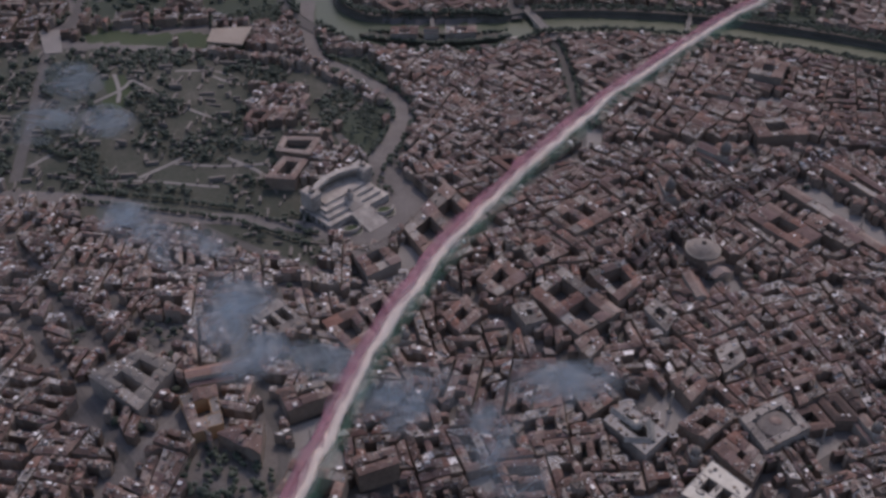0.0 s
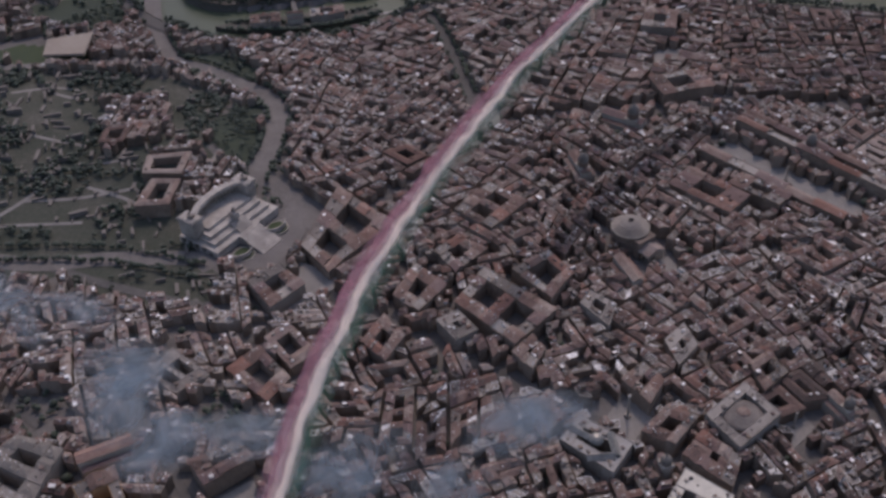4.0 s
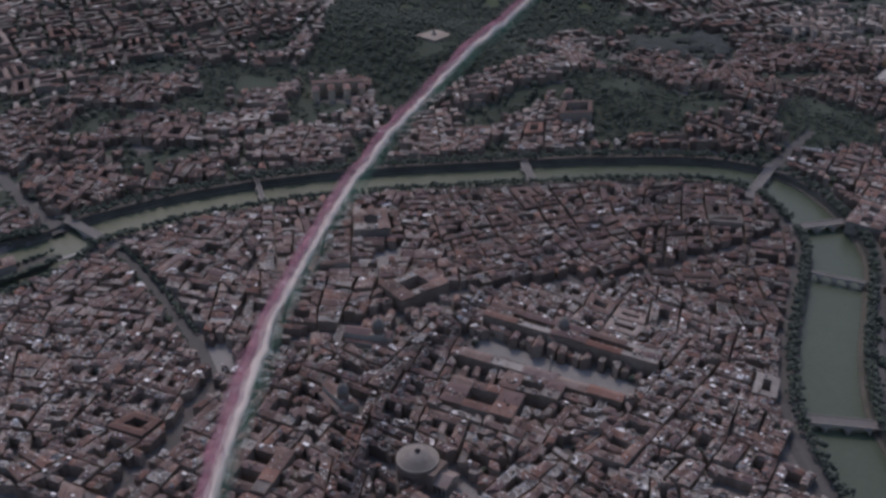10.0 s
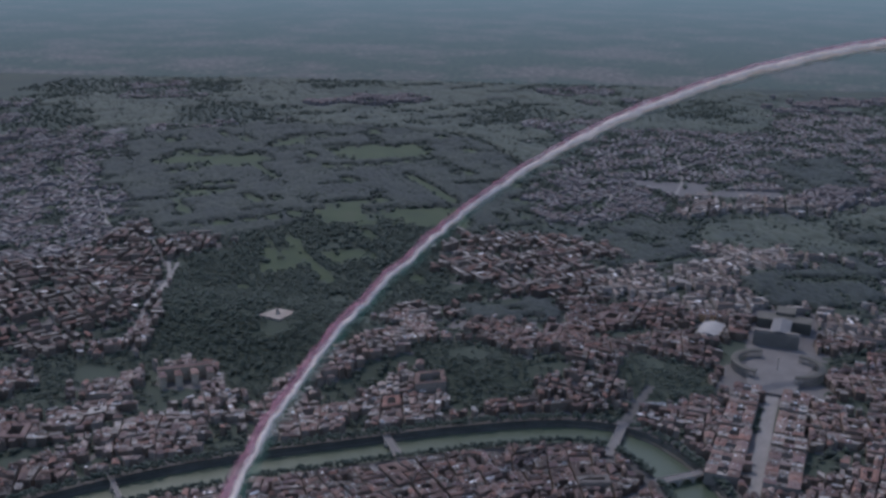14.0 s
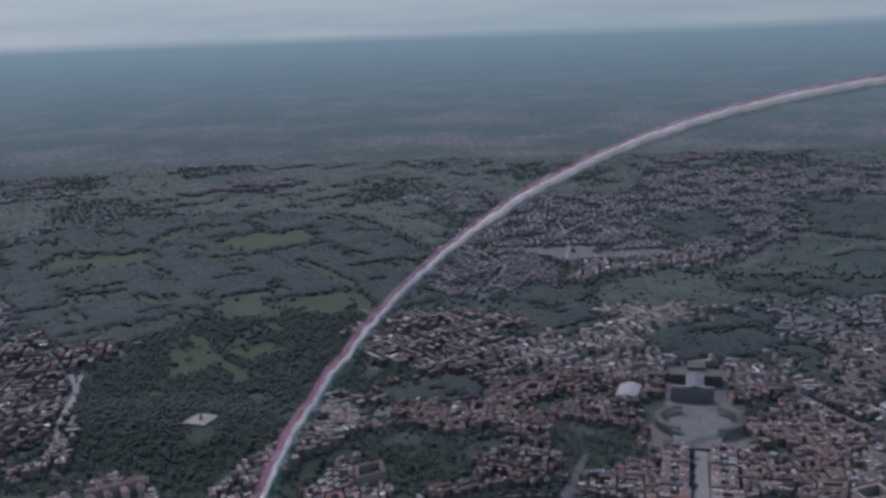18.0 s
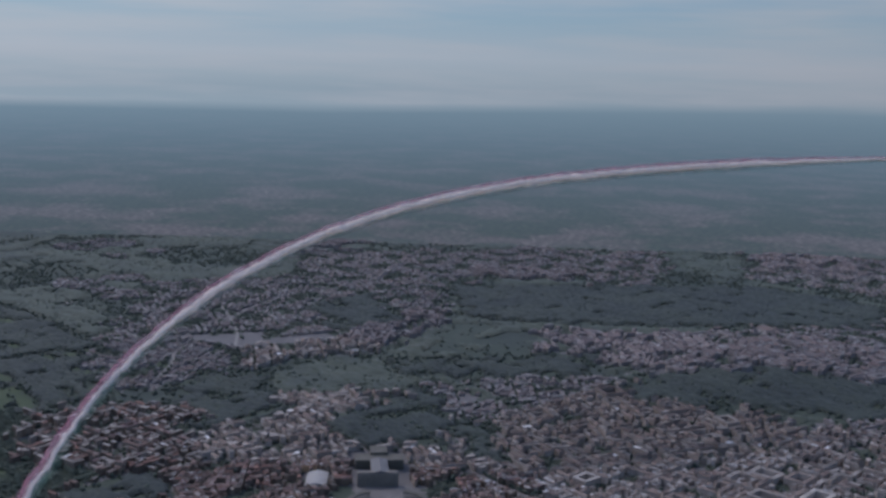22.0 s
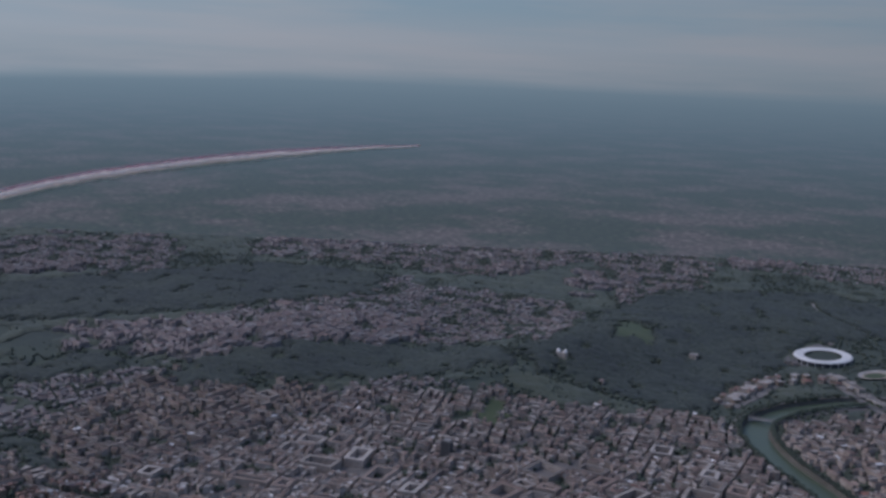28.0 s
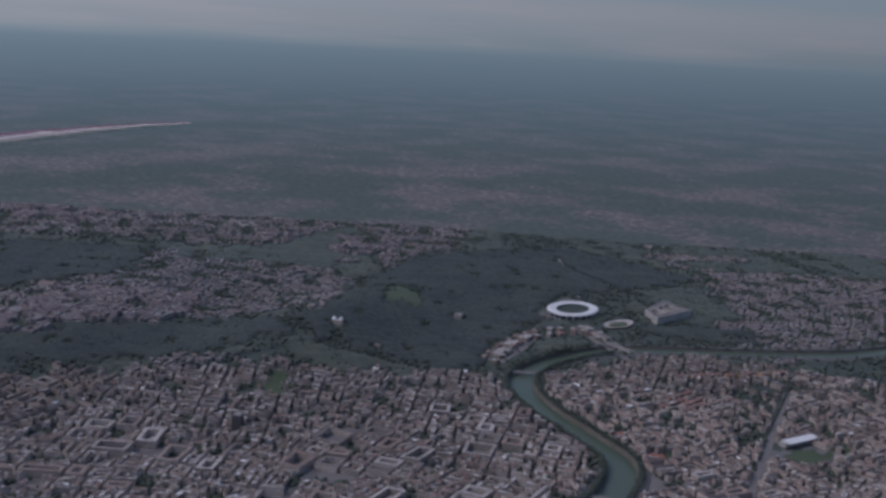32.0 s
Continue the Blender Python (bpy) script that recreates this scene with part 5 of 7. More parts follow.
def tree_template(seed):
    r = random.Random(seed)
    ob = new("tree")
    tagged(ob, "tall plane tree with a broad dark green crown", "tree", "riverside plane trees")
    s = Soup()
    s.lathe(0, 0, [(0.7, -1.5), (0.5, 2.0), (0.4, 6.0), (0.2, 10.0)], 0, 7)
    for i in range(4):
        a = i * 1.57 + r.uniform(-0.4, 0.4)
        e = (math.cos(a) * 4, math.sin(a) * 4, 10.5)
        s.add([(0.25, 0, 5.4), (-0.12, 0.22, 5.4), (-0.12, -0.22, 5.4), e], [(0, 1, 3), (1, 2, 3), (2, 0, 3)])
    part("trunk", s, M["bark"], ob)
    c = Soup()
    for i in range(16):
        a, q = r.uniform(0, 6.28), r.uniform(0.5, 5.4)
        bv, bf = BLOBS[i % 6]
        w = r.uniform(3.2, 5.6)
        o = (q * math.cos(a), q * math.sin(a), r.uniform(7.0, 12.0))
        c.add([(o[0] + x * w, o[1] + y * w, o[2] + z * w * 0.8) for x, y, z in bv], [tuple(int(k) for k in t) for t in bf])
    part("crown", c, M["leaf"], ob)
    return ob


# ---------------------------------------------------------------- landmarks in their places
pantheon()
monument()
ONE, TWO = ((0.28, 0.3, 0.72, 0.72),), ((0.14, 0.27, 0.43, 0.73), (0.57, 0.27, 0.86, 0.73))
palazzo("palace", "long brown palace with a tiled roof round dark courtyards", [(407, -274), (284, -367), (267, -238), (405, -199)], 2, 25, ((0.14, 0.2, 0.42, 0.55), (0.56, 0.2, 0.86, 0.72)))
palazzo("palace", "pale insurance palace with a square courtyard beside the square", [(511, -249), (455, -250), (448, -192), (512, -178)], 3, 30, ONE, "pale_wall")
palazzo("palace", "narrow corner palace with a small dark courtyard", [(394, -197), (324, -207), (329, -169), (388, -158)], 2, 25, ((0.35, 0.35, 0.65, 0.65),))
palazzo("palace", "old palace with two courtyards and brown tile roofs", [(223, -67), (198, 64), (287, 83), (300, -35)], 2, 26, ((0.14, 0.25, 0.42, 0.75), (0.56, 0.25, 0.86, 0.75)))
palazzo("palace", "college palace round one broad dark courtyard", [(196, -38), (125, -40), (131, 21), (190, 43)], 2, 27, ((0.2, 0.22, 0.8, 0.78),))
palazzo("palace", "brown palace with a sunken courtyard beside the long straight street", [(360, -99), (293, -141), (287, -71), (350, -50)], 2, 24, ONE)
palazzo("palace", "bank block with a flat grey terrace roof", [(342, -21), (306, -17), (308, 29), (344, 28)], 2, 26, ((0.36, 0.36, 0.64, 0.64),), "pale_wall", flat=True)
palazzo("palace", "reddish palace with a wide shallow courtyard", [(256, -145), (208, -152), (192, -100), (261, -85)], 2, 24, ONE)
palazzo("palace", "brown palace with a narrow light court", [(445, -51), (391, -75), (393, -22), (439, -1)], 3, 24, ONE)
palazzo("palace", "palace wing round a planted courtyard", [(546, -134), (506, -144), (503, -67), (546, -62)], 6, 27, ((0.22, 0.25, 0.78, 0.75),))
palazzo("palace", "sprawling palace with a dark courtyard below the hill garden", [(615, -110), (560, -123), (556, -45), (600, -28)], 8, 28, ((0.25, 0.25, 0.75, 0.75),))
palazzo("palace", "pale institute building with flat terraces on the hill slope", [(708, -158), (657, -178), (640, -104), (689, -100)], 18, 40, TWO, "pale_wall", flat=True)
palazzo("palace", "massive bank palace with two glazed courtyards and pale walls", [(952, -114), (875, -138), (839, -83), (906, -19)], 30, 58, ((0.2, 0.25, 0.42, 0.75), (0.58, 0.25, 0.8, 0.75)), "pale_wall", "grey_stone")
palazzo("palace", "parliament palace with grey roofs and a glazed oval hall", [(182, 323), (103, 315), (108, 378), (188, 384)], 3, 31, ((0.16, 0.2, 0.84, 0.8),), "pale_wall", flat=True)
palazzo("palace", "government palace with a square courtyard beside the column", [(260, 293), (202, 281), (187, 318), (243, 332)], 3, 26, ((0.3, 0.26, 0.7, 0.74),))
palazzo("shopping_arcade", "white arcade block with branching glass roofs", [(346, 241), (301, 226), (280, 300), (330, 318)], 3, 26, ((0.3, 0.2, 0.7, 0.8),), "pale_wall", "concrete", flat=True, category="arcade")
palazzo("palace", "white office block with two small courtyards and a pale flat roof", [(259, 365), (244, 427), (300, 446), (329, 392)], 3, 28, ((0.2, 0.3, 0.42, 0.62), (0.56, 0.3, 0.78, 0.62)), "pale_wall", "cream_terrace", flat=True)
palazzo("palace", "brown palace with a roof full of small rooms", [(200, 336), (192, 392), (236, 417), (247, 348)], 3, 25, ((0.4, 0.35, 0.6, 0.65),))
palazzo("palace", "dark walled palace on the column square", [(217, 213), (174, 208), (177, 248), (219, 266)], 3, 25, ((0.35, 0.35, 0.65, 0.65),))
palazzo("palace", "old temple palace with a glittering metal roof", [(125, 196), (81, 189), (96, 230), (143, 241)], 3, 26, ((0.4, 0.3, 0.62, 0.6),), "wall", flat=True)
palazzo("palace", "palace with pale terraces round a deep courtyard", [(164, 73), (134, 62), (126, 106), (164, 132)], 3, 25, ONE, "pale_wall", flat=True)
palazzo("palace", "small square palace with a roof terrace", [(70, 294), (33, 294), (42, 335), (91, 338)], 3, 26, ONE)
palazzo("palace", "long palace with mauve tile roofs behind the arcade", [(355, 180), (304, 170), (299, 212), (361, 228)], 3, 24, ((0.4, 0.35, 0.6, 0.65),))
palazzo("palace", "plain palace with a light well on the long street", [(298, 90), (255, 80), (260, 112), (298, 132)], 3, 24, ((0.4, 0.4, 0.6, 0.6),))
palazzo("palace", "presidential palace wing round a large courtyard on the hill", [(752, 152), (700, 206), (742, 262), (800, 205)], 36, 60, ((0.16, 0.2, 0.84, 0.78),))
palazzo("palace", "long low palace wing north of the hill square", [(684, 182), (629, 187), (634, 215), (688, 213)], 32, 58, ((0.2, 0.38, 0.8, 0.62),))
palazzo("palace", "old stables building facing the hill square", [(727, 22), (665, 27), (663, 62), (728, 64)], 32, 54, ((0.3, 0.38, 0.7, 0.62),))
palazzo("palace", "court palace at the corner of the hill square", [(825, 66), (782, 63), (764, 74), (786, 124)], 36, 58, ((0.35, 0.35, 0.65, 0.65),))
palazzo("palace", "hill palace with a hanging garden and reddish roofs", [(851, -25), (800, -24), (812, 52), (852, 50)], 36, 56, ONE, "orange")
palazzo("palace", "square renaissance palace with a wide eave and a dark courtyard", [(-447, -441), (-490, -390), (-546, -440), (-509, -490)], 3, 32, ((0.3, 0.3, 0.7, 0.7),), "pale_wall")
palazzo("palace", "long palace row along the oval square", [(-345, -105), (-372, 185), (-408, 180), (-385, -108)], 3, 30, ((0.15, 0.35, 0.4, 0.65), (0.6, 0.35, 0.85, 0.65)))
palazzo("palace", "narrow palace row closing the near side of the oval square", [(-256, -88), (-236, -84), (-266, 176), (-284, 172)], 3, 25, ())
palazzo("palace", "chancery palace with a long courtyard and brown roofs", [(-330, -300), (-310, -240), (-400, -205), (-420, -265)], 3, 27, ((0.25, 0.28, 0.75, 0.72),))
palazzo("palace", "large palace with two deep square courtyards", [(90, -225), (175, -205), (160, -130), (75, -150)], 3, 26, ((0.15, 0.28, 0.42, 0.72), (0.58, 0.28, 0.85, 0.72)))
palazzo("palace", "dark walled university palace with a narrow courtyard", [(-190, -60), (-130, -50), (-150, 60), (-205, 50)], 3, 25, ((0.25, 0.3, 0.75, 0.7),))
palazzo("palace", "long senate palace with brown roofs", [(-245, 0), (-205, 5), (-220, 95), (-258, 90)], 3, 25, ((0.3, 0.3, 0.7, 0.7),))


def institute():
    """A long building with four wings standing forward towards the river."""
    a, along = Vector((-967, -958)), Vector((-83, 92)).normalized()
    out = Vector((along.y, -along.x)) if Vector((along.y, -along.x)).dot(Vector((1, 0.6))) > 0 else Vector((-along.y, along.x))

    def bar(u0, u1, w0, w1):
        q = [tuple(a + along * u + out * w) for u, w in ((u0, w0), (u1, w0), (u1, w1), (u0, w1))]
        return q if area(q) > 0 else q[::-1]
    TAKEN.append(bar(-6, 130, -6, 66))
    ob = thing("hospital", (*(a + along * 62), 12), "cream-plastered institute with four projecting wings below the hill", "hospital")
    for k, (q, top) in enumerate([(bar(0, 124, 0, 17), 36)] + [(bar(u, u + 15, 17, 52), 31) for u in (0, 36, 73, 109)]):
        s, r = Soup(), Soup()
        s.prism(q, 2, top, 0, top=False)
        s.prism(shrink(q, -0.6), top - 1.2, top - 0.1, 0, top=False)
        wing = part("wing", s, M["cream_wall"], ob)
        long = q if sides(q)[0] >= sides(q)[1] else [q[1], q[2], q[3], q[0]]
        hip_roof(r, long, top, 3.4, 0, 0.8)
        part("roof", r, M["tile"], wing)
        for _ in range(3 if k == 0 else 1):
            c = Soup()
            c.box(*corner_at(q, rng.uniform(0.2, 0.8), rng.uniform(0.3, 0.7)), top, 1.6, 1.4, 4.4)
            part("chimney", c, M["terrace"], ob)


institute()
church((800, -52), 80, 66, 36, 0, 0, "pink-walled church above the bank street", 38.0)
church((270, 341), -20, 22, 16, 7, 12, "small round church with a low white dome")
church((-372, 20 - 0), 75, 42, 30, 8.5, 24, "domed church facing the oval square")
church((60, 60), -15, 60, 34, 0, 0, "broad church with a flat crossing and tiled roof")
church((-210, -235), 20, 75, 40, 10, 26, "large church with a tall lead dome")
church((-60, -180), -20, 62, 34, 9, 24, "church with a ribbed dome over brown roofs")
church((30, 410), -10, 44, 26, 7, 16, "church with a small dome and tiled nave")
church((527, -28), 75, 50, 28, 7, 14, "basilica with a shallow dome among palace wings")
spire((240, 250), 40, "tall carved marble column on a pedestal")
spire((712, 100), 24, "granite obelisk beside a fountain", "obelisk", 2.0)
spire((-305, 40), 30, "granite obelisk over a stone fountain", "obelisk", 2.2)
spire((90, 388), 28, "granite obelisk in a small square", "obelisk", 2.0)
spire((-1636, 385), 36, "granite obelisk in a colonnaded square", "obelisk", 2.6)


def glazed_hall():
    ob = thing("glass_hall", (143, 349, 24), "half-round chamber roof with a brown glazed dome", "hall roof")
    s = Soup()
    s.lathe(143, 349, [(26, 6), (26, 25), (24, 27), (15, 30), (8, 31.5)], 0, 28)
    part("roof_shell", s, M["terrace"], ob)
    g = Soup()
    g.lathe(143, 349, [(9, 31), (7, 33), (3, 34)], 0, 20)
    part("skylight", g, M["tile"], ob, "dull amber skylight")


glazed_hall()


def arcade_roof():
    ob = thing("glass_roof", (314, 271, 26), "branching glass roof over the arcade", "glass roof")
    for p, l, t in (((320, 250), 40, 105), ((301, 288), 36, 60), ((326, 292), 34, 150)):
        s = Soup()
        q = rect(*p, l, 10, t)
        hip_roof(s, q, 27.0, 4.5, 0, 0.2, True)
        part("glass_vault", s, M["glass_roof"], ob)
    s = Soup()
    s.lathe(313, 270, [(9, 27), (9, 30), (7, 33), (3, 35)], 0, 16)
    part("glass_dome", s, M["glass_roof"], ob)


arcade_roof()


# the domed basilica with its colonnaded square
def basilica():
    z = 8.0
    TAKEN.extend([rect(-1900, 375, 230, 175, 0), rect(-1630, 380, 330, 250, 0)])
    ob = thing("basilica", (-1880, 375, z), "huge basilica with a dark broad front above a paved square", "basilica")

    def box(name, q, a, b, mat="stone", label=""):
        s = Soup()
        s.prism(q, a, b)
        return part(name, s, M[mat], ob, label)
    # front and body take darkened stone for the shade they stand in
    box("facade", rect(-1795, 365, 18, 115, 0), z - 4, z + 36, "grey_stone")
    box("attic", rect(-1797, 365, 14, 112, 0), z + 36, z + 40, "grey_stone")
    for i in range(9):
        c = Soup()
        c.lathe(-1785, 365 + (i - 4) * 12.5, [(1.6, z), (1.4, z + 2), (1.3, z + 27), (1.8, z + 30)], 0, 10)
        part("column", c, M["grey_stone"], ob)
    n, r = Soup(), Soup()
    q = rect(-1845, 372, 110, 48, 0)
    n.prism(q, z - 4, z + 38, top=False)
    hip_roof(r, q, z + 38, 6, 0, 0.5, True)
    part("nave", n, M["grey_stone"], ob)
    part("roof", r, M["dark_lead"], ob)
    box("transept", rect(-1930, 375, 55, 140, 0), z - 4, z + 34, "dark_stone")
    box("choir", rect(-1975, 375, 60, 50, 0), z - 4, z + 42, "dark_stone")
    col = thing("colonnade", (-1636, 385, 5), "curved four-deep stone colonnade round the square", "colonnade")
    for s in (-1, 1):
        roof = Soup()
        roof.lathe(-1636, 385 + s * 30, [(66, 22), (66, 25), (74, 27), (83, 25), (83, 22), (66, 22)], 0, 24, False, (0 if s > 0 else 180) + 12, (0 if s > 0 else 180) + 168)
        part("roof", roof, M["dark_stone"], col)
        for i in range(30):
            a = radians((0 if s > 0 else 180) + 13 + 154 * i / 29)
            for r in (68, 81):
                c = Soup()
                c.lathe(-1636 + r * math.cos(a), 385 + s * 30 + r * math.sin(a), [(1.3, 2), (1.0, 20), (1.4, 22.2)], 0, 6)
                part("column", c, M["stone"], col)
    p = Soup()
    p.prism([(-1636 + 66 * math.cos(radians(a)) * 1.0, 385 + 96 * math.sin(radians(a))) for a in range(0, 360, 10)], 0, 5.6)
    whole("pavement", p, M["paving"], "oval paved square before the basilica", "square", kind="structure")
    h = thing("audience_hall", (-1822, 195, 8), "modern hall with a pale curved roof", "hall")
    TAKEN.append(rect(-1822, 195, 120, 80, -5))
    w = Soup()
    w.prism(rect(-1822, 195, 100, 60, -5), 2, 18)
    part("wall", w, M["concrete"], h)
    for i in range(8):
        a, b = -30 + 60 * i / 8, -30 + 60 * (i + 1) / 8
        za, zb = 18 + 7 * math.cos(a / 30 * 1.5), 18 + 7 * math.cos(b / 30 * 1.5)
        s = Soup()
        c, sn = math.cos(radians(-5)), math.sin(radians(-5))
        f = lambda u, v: (-1822 + c * u - sn * v, 195 + sn * u + c * v)
        s.add([(*f(-51, a), za), (*f(51, a), za), (*f(51, b), zb), (*f(-51, b), zb), (*f(-51, a), 16), (*f(51, a), 16), (*f(51, b), 16), (*f(-51, b), 16)],
              [(0, 1, 2, 3), (4, 5, 1, 0), (6, 7, 3, 2), (5, 6, 2, 1), (7, 4, 0, 3)])
        part("roof_panel", s, M["concrete"], h)
    palazzo("palace", "red-roofed seminary beside the hall", [(-1930, 150), (-1890, 150), (-1890, 195), (-1930, 195)], 10, 32, ((0.3, 0.3, 0.7, 0.7),), "orange")
    for k, (a, b, c, d) in enumerate([(-1480, 411, -1240, 470), (-1230, 411, -990, 480), (-1480, 300, -1240, 362), (-1230, 300, -990, 366)]):
        for j in range(4):
            u, w = a + (c - a) * j / 4, a + (c - a) * (j + 1) / 4 - 6
            palazzo("palace", "block with a small court lining the broad avenue", [(u, b), (w, b), (w, d), (u, d)], 3, 20 + rng.uniform(-2, 4), ((0.3, 0.34, 0.7, 0.66),), rng.choice(("wall", "pale_wall")), group="blocks along the avenue")


basilica()

bridge((-201, -802), (-220, -968), 20, 2, "broad stone and iron bridge with wide pavements")
bridge((-475, -685), (-567, -789), 9, 4, "old narrow stone bridge with four arches")
bridge((-829, -271), (-935, -363), 17, 3, "three-arched travertine bridge over the river")
bridge((-1035, 104), (-1175, 100), 20, 3, "broad three-arched bridge carrying a wide road")
bridge((-957, 222), (-1035, 299), 20, 3, "stone bridge with winged figures on pillars")
bridge((-809, 285), (-828, 402), 10, 5, "ancient stone bridge lined with statues")
bridge((-400, 400), (-440, 488), 20, 3, "stone bridge with three wide arches")
bridge((-1330, 3716), (-1190, 3680), 30, 3, "long white bridge with pylons at its ends", "marble")
bridge((-1345, 3060), (-1215, 3150), 18, 1, "white modern footbridge with steel arches", "marble")
bridge((-470, 2300), (-360, 2340), 20, 1, "wide single-arched concrete road bridge", "concrete")
bridge((-260, 1290), (-140, 1300), 18, 3, "stone bridge with four piers")


def island():
    """The boat-shaped island with its hospital, church and pale weirs."""
    s = Soup()
    s.prism([(-128, -868), (-86, -858), (-24, -880), (50, -905), (118, -945), (178, -1018), (120, -1008), (60, -972), (-10, -945), (-60, -918)], -9, 2.5)
    whole("island", s, M["dark_stone"], "boat-shaped river island with stone quays", "island", kind="structure")
    for a, b in (((-112, -866), (-190, -840)), ((-66, -816), (-188, -836))):
        w = Soup()
        d = math.degrees(math.atan2(b[1] - a[1], b[0] - a[0]))
        m = lerp(a, b, 0.5)
        w.prism(rect(*m, math.dist(a, b), 8, d), -9, -5.2)
        whole("weir", w, M["concrete"], "pale concrete weir slab in the river", "weir", kind="structure")
    palazzo("hospital", "long island hospital with a tiled roof and narrow court", [(-60, -905), (-45, -878), (20, -902), (5, -932)], 2.5, 20, ((0.2, 0.3, 0.8, 0.7),), "pale_wall", category="hospital")
    palazzo("hospital", "second island hospital block with pale walls", [(60, -955), (78, -925), (128, -955), (112, -985)], 2.5, 20, ((0.25, 0.3, 0.75, 0.7),), "pale_wall", category="hospital")
    church((40, -930), 62, 34, 20, 0, 0, "small island church with a tiled nave", 3.0)


island()
bridge((36, -868), (56, -836), 6, 2, "small ancient bridge to the island")
bridge((20, -965), (5, -1000), 8, 1, "stone bridge from the island to the far bank")


# ---------------------------------------------------------------- stadiums to the north
def stadium():
    x, y, turn = -1737.0, 4010.0, 12.0
    TAKEN.append(rect(x, y, 260, 330, turn))
    ob = thing("stadium", (x, y, 8), "oval football stadium with a broad white ring roof", "stadium")
    n = 48

    def ring(rows):
        s = Soup()
        c, sn = math.cos(radians(turn)), math.sin(radians(turn))
        for a, b, z in rows:
            for i in range(n):
                t = 2 * math.pi * i / n
                u, w = a * math.cos(t), b * math.sin(t)
                s.v.append((x + c * u - sn * w, y + sn * u + c * w, z))
        for j in range(len(rows) - 1):
            for i in range(n):
                s.f.append((j * n + i, j * n + (i + 1) % n, (j + 1) * n + (i + 1) % n, (j + 1) * n + i))
                s.m.append(0)
        return s
    part("stand", ring([(118, 145, 0), (118, 145, 24), (112, 139, 24), (66, 94, 7)]), M["dark_seat"], ob, "dark sunken seating bowl")
    part("ring_roof", ring([(121, 148, 25), (120, 147, 29), (112, 138, 33), (76, 102, 29), (76, 102, 27.5), (112, 138, 31)]), M["white_sheet"], ob, "white membrane ring roof")
    p = ring([(66, 94, 7)])
    p.f.append(tuple(range(n)))
    p.m.append(0)
    part("pitch", p, M["grass"], ob)
    for i in range(24):
        t = 2 * math.pi * i / 24
        c, sn = math.cos(radians(turn)), math.sin(radians(turn))
        u, w = 121.5 * math.cos(t), 148.5 * math.sin(t)
        s = Soup()
        s.lathe(x + c * u - sn * w, y + sn * u + c * w, [(1.4, 0), (1.4, 30)], 0, 8)
        part("mast", s, M["white_sheet"], ob)
    o2 = thing("stadium", (-1470, 4010, 6), "small marble athletics stadium with an oval running track", "stadium")
    TAKEN.append(rect(-1470, 4010, 130, 230, 5))
    for name, r0, r1, z, mat in (("stand", 1.0, 0.82, 12, "marble"), ("track", 0.82, 0.62, 6.5, "gravel"), ("pitch", 0.62, 0.0, 6.2, "grass")):
        s = Soup()
        k = 32
        for r in (r0, r1):
            for i in range(k):
                t = 2 * math.pi * i / k
                s.v.append((-1470 + 52 * r * math.cos(t), 4010 + 100 * r * math.sin(t), z if name != "stand" or r == r0 else 7))
        s.f += [(i, (i + 1) % k, k + (i + 1) % k, k + i) for i in range(k)]
        s.m += [0] * k
        part(name, s, M[mat], o2)
    o3 = thing("stadium", (-190, 3180, 6), "white concrete stadium with a canopied stand and a green pitch", "stadium")
    TAKEN.append(rect(-170, 3130, 190, 230, -16))
    s = Soup()
    s.prism(rect(-215, 3215, 30, 150, -16), 4, 18)
    part("stand", s, M["concrete"], o3)
    s = Soup()
    s.prism(rect(-205, 3218, 40, 150, -16), 22, 23.5, bottom=True)
    part("canopy", s, M["white_sheet"], o3, "white flat canopy")
    s = Soup()
    s.prism(rect(-135, 3120, 90, 130, -16), 3, 5)
    part("pitch", s, M["grass"], o3)
    palazzo("ministry", "very large pale ministry block with projecting bays", [(-1477, 4250), (-1512, 4480), (-1320, 4420), (-1350, 4160)], 10, 42, ((0.12, 0.25, 0.3, 0.75), (0.4, 0.25, 0.6, 0.75), (0.7, 0.25, 0.88, 0.75)), "concrete", flat=True, category="office")


stadium()


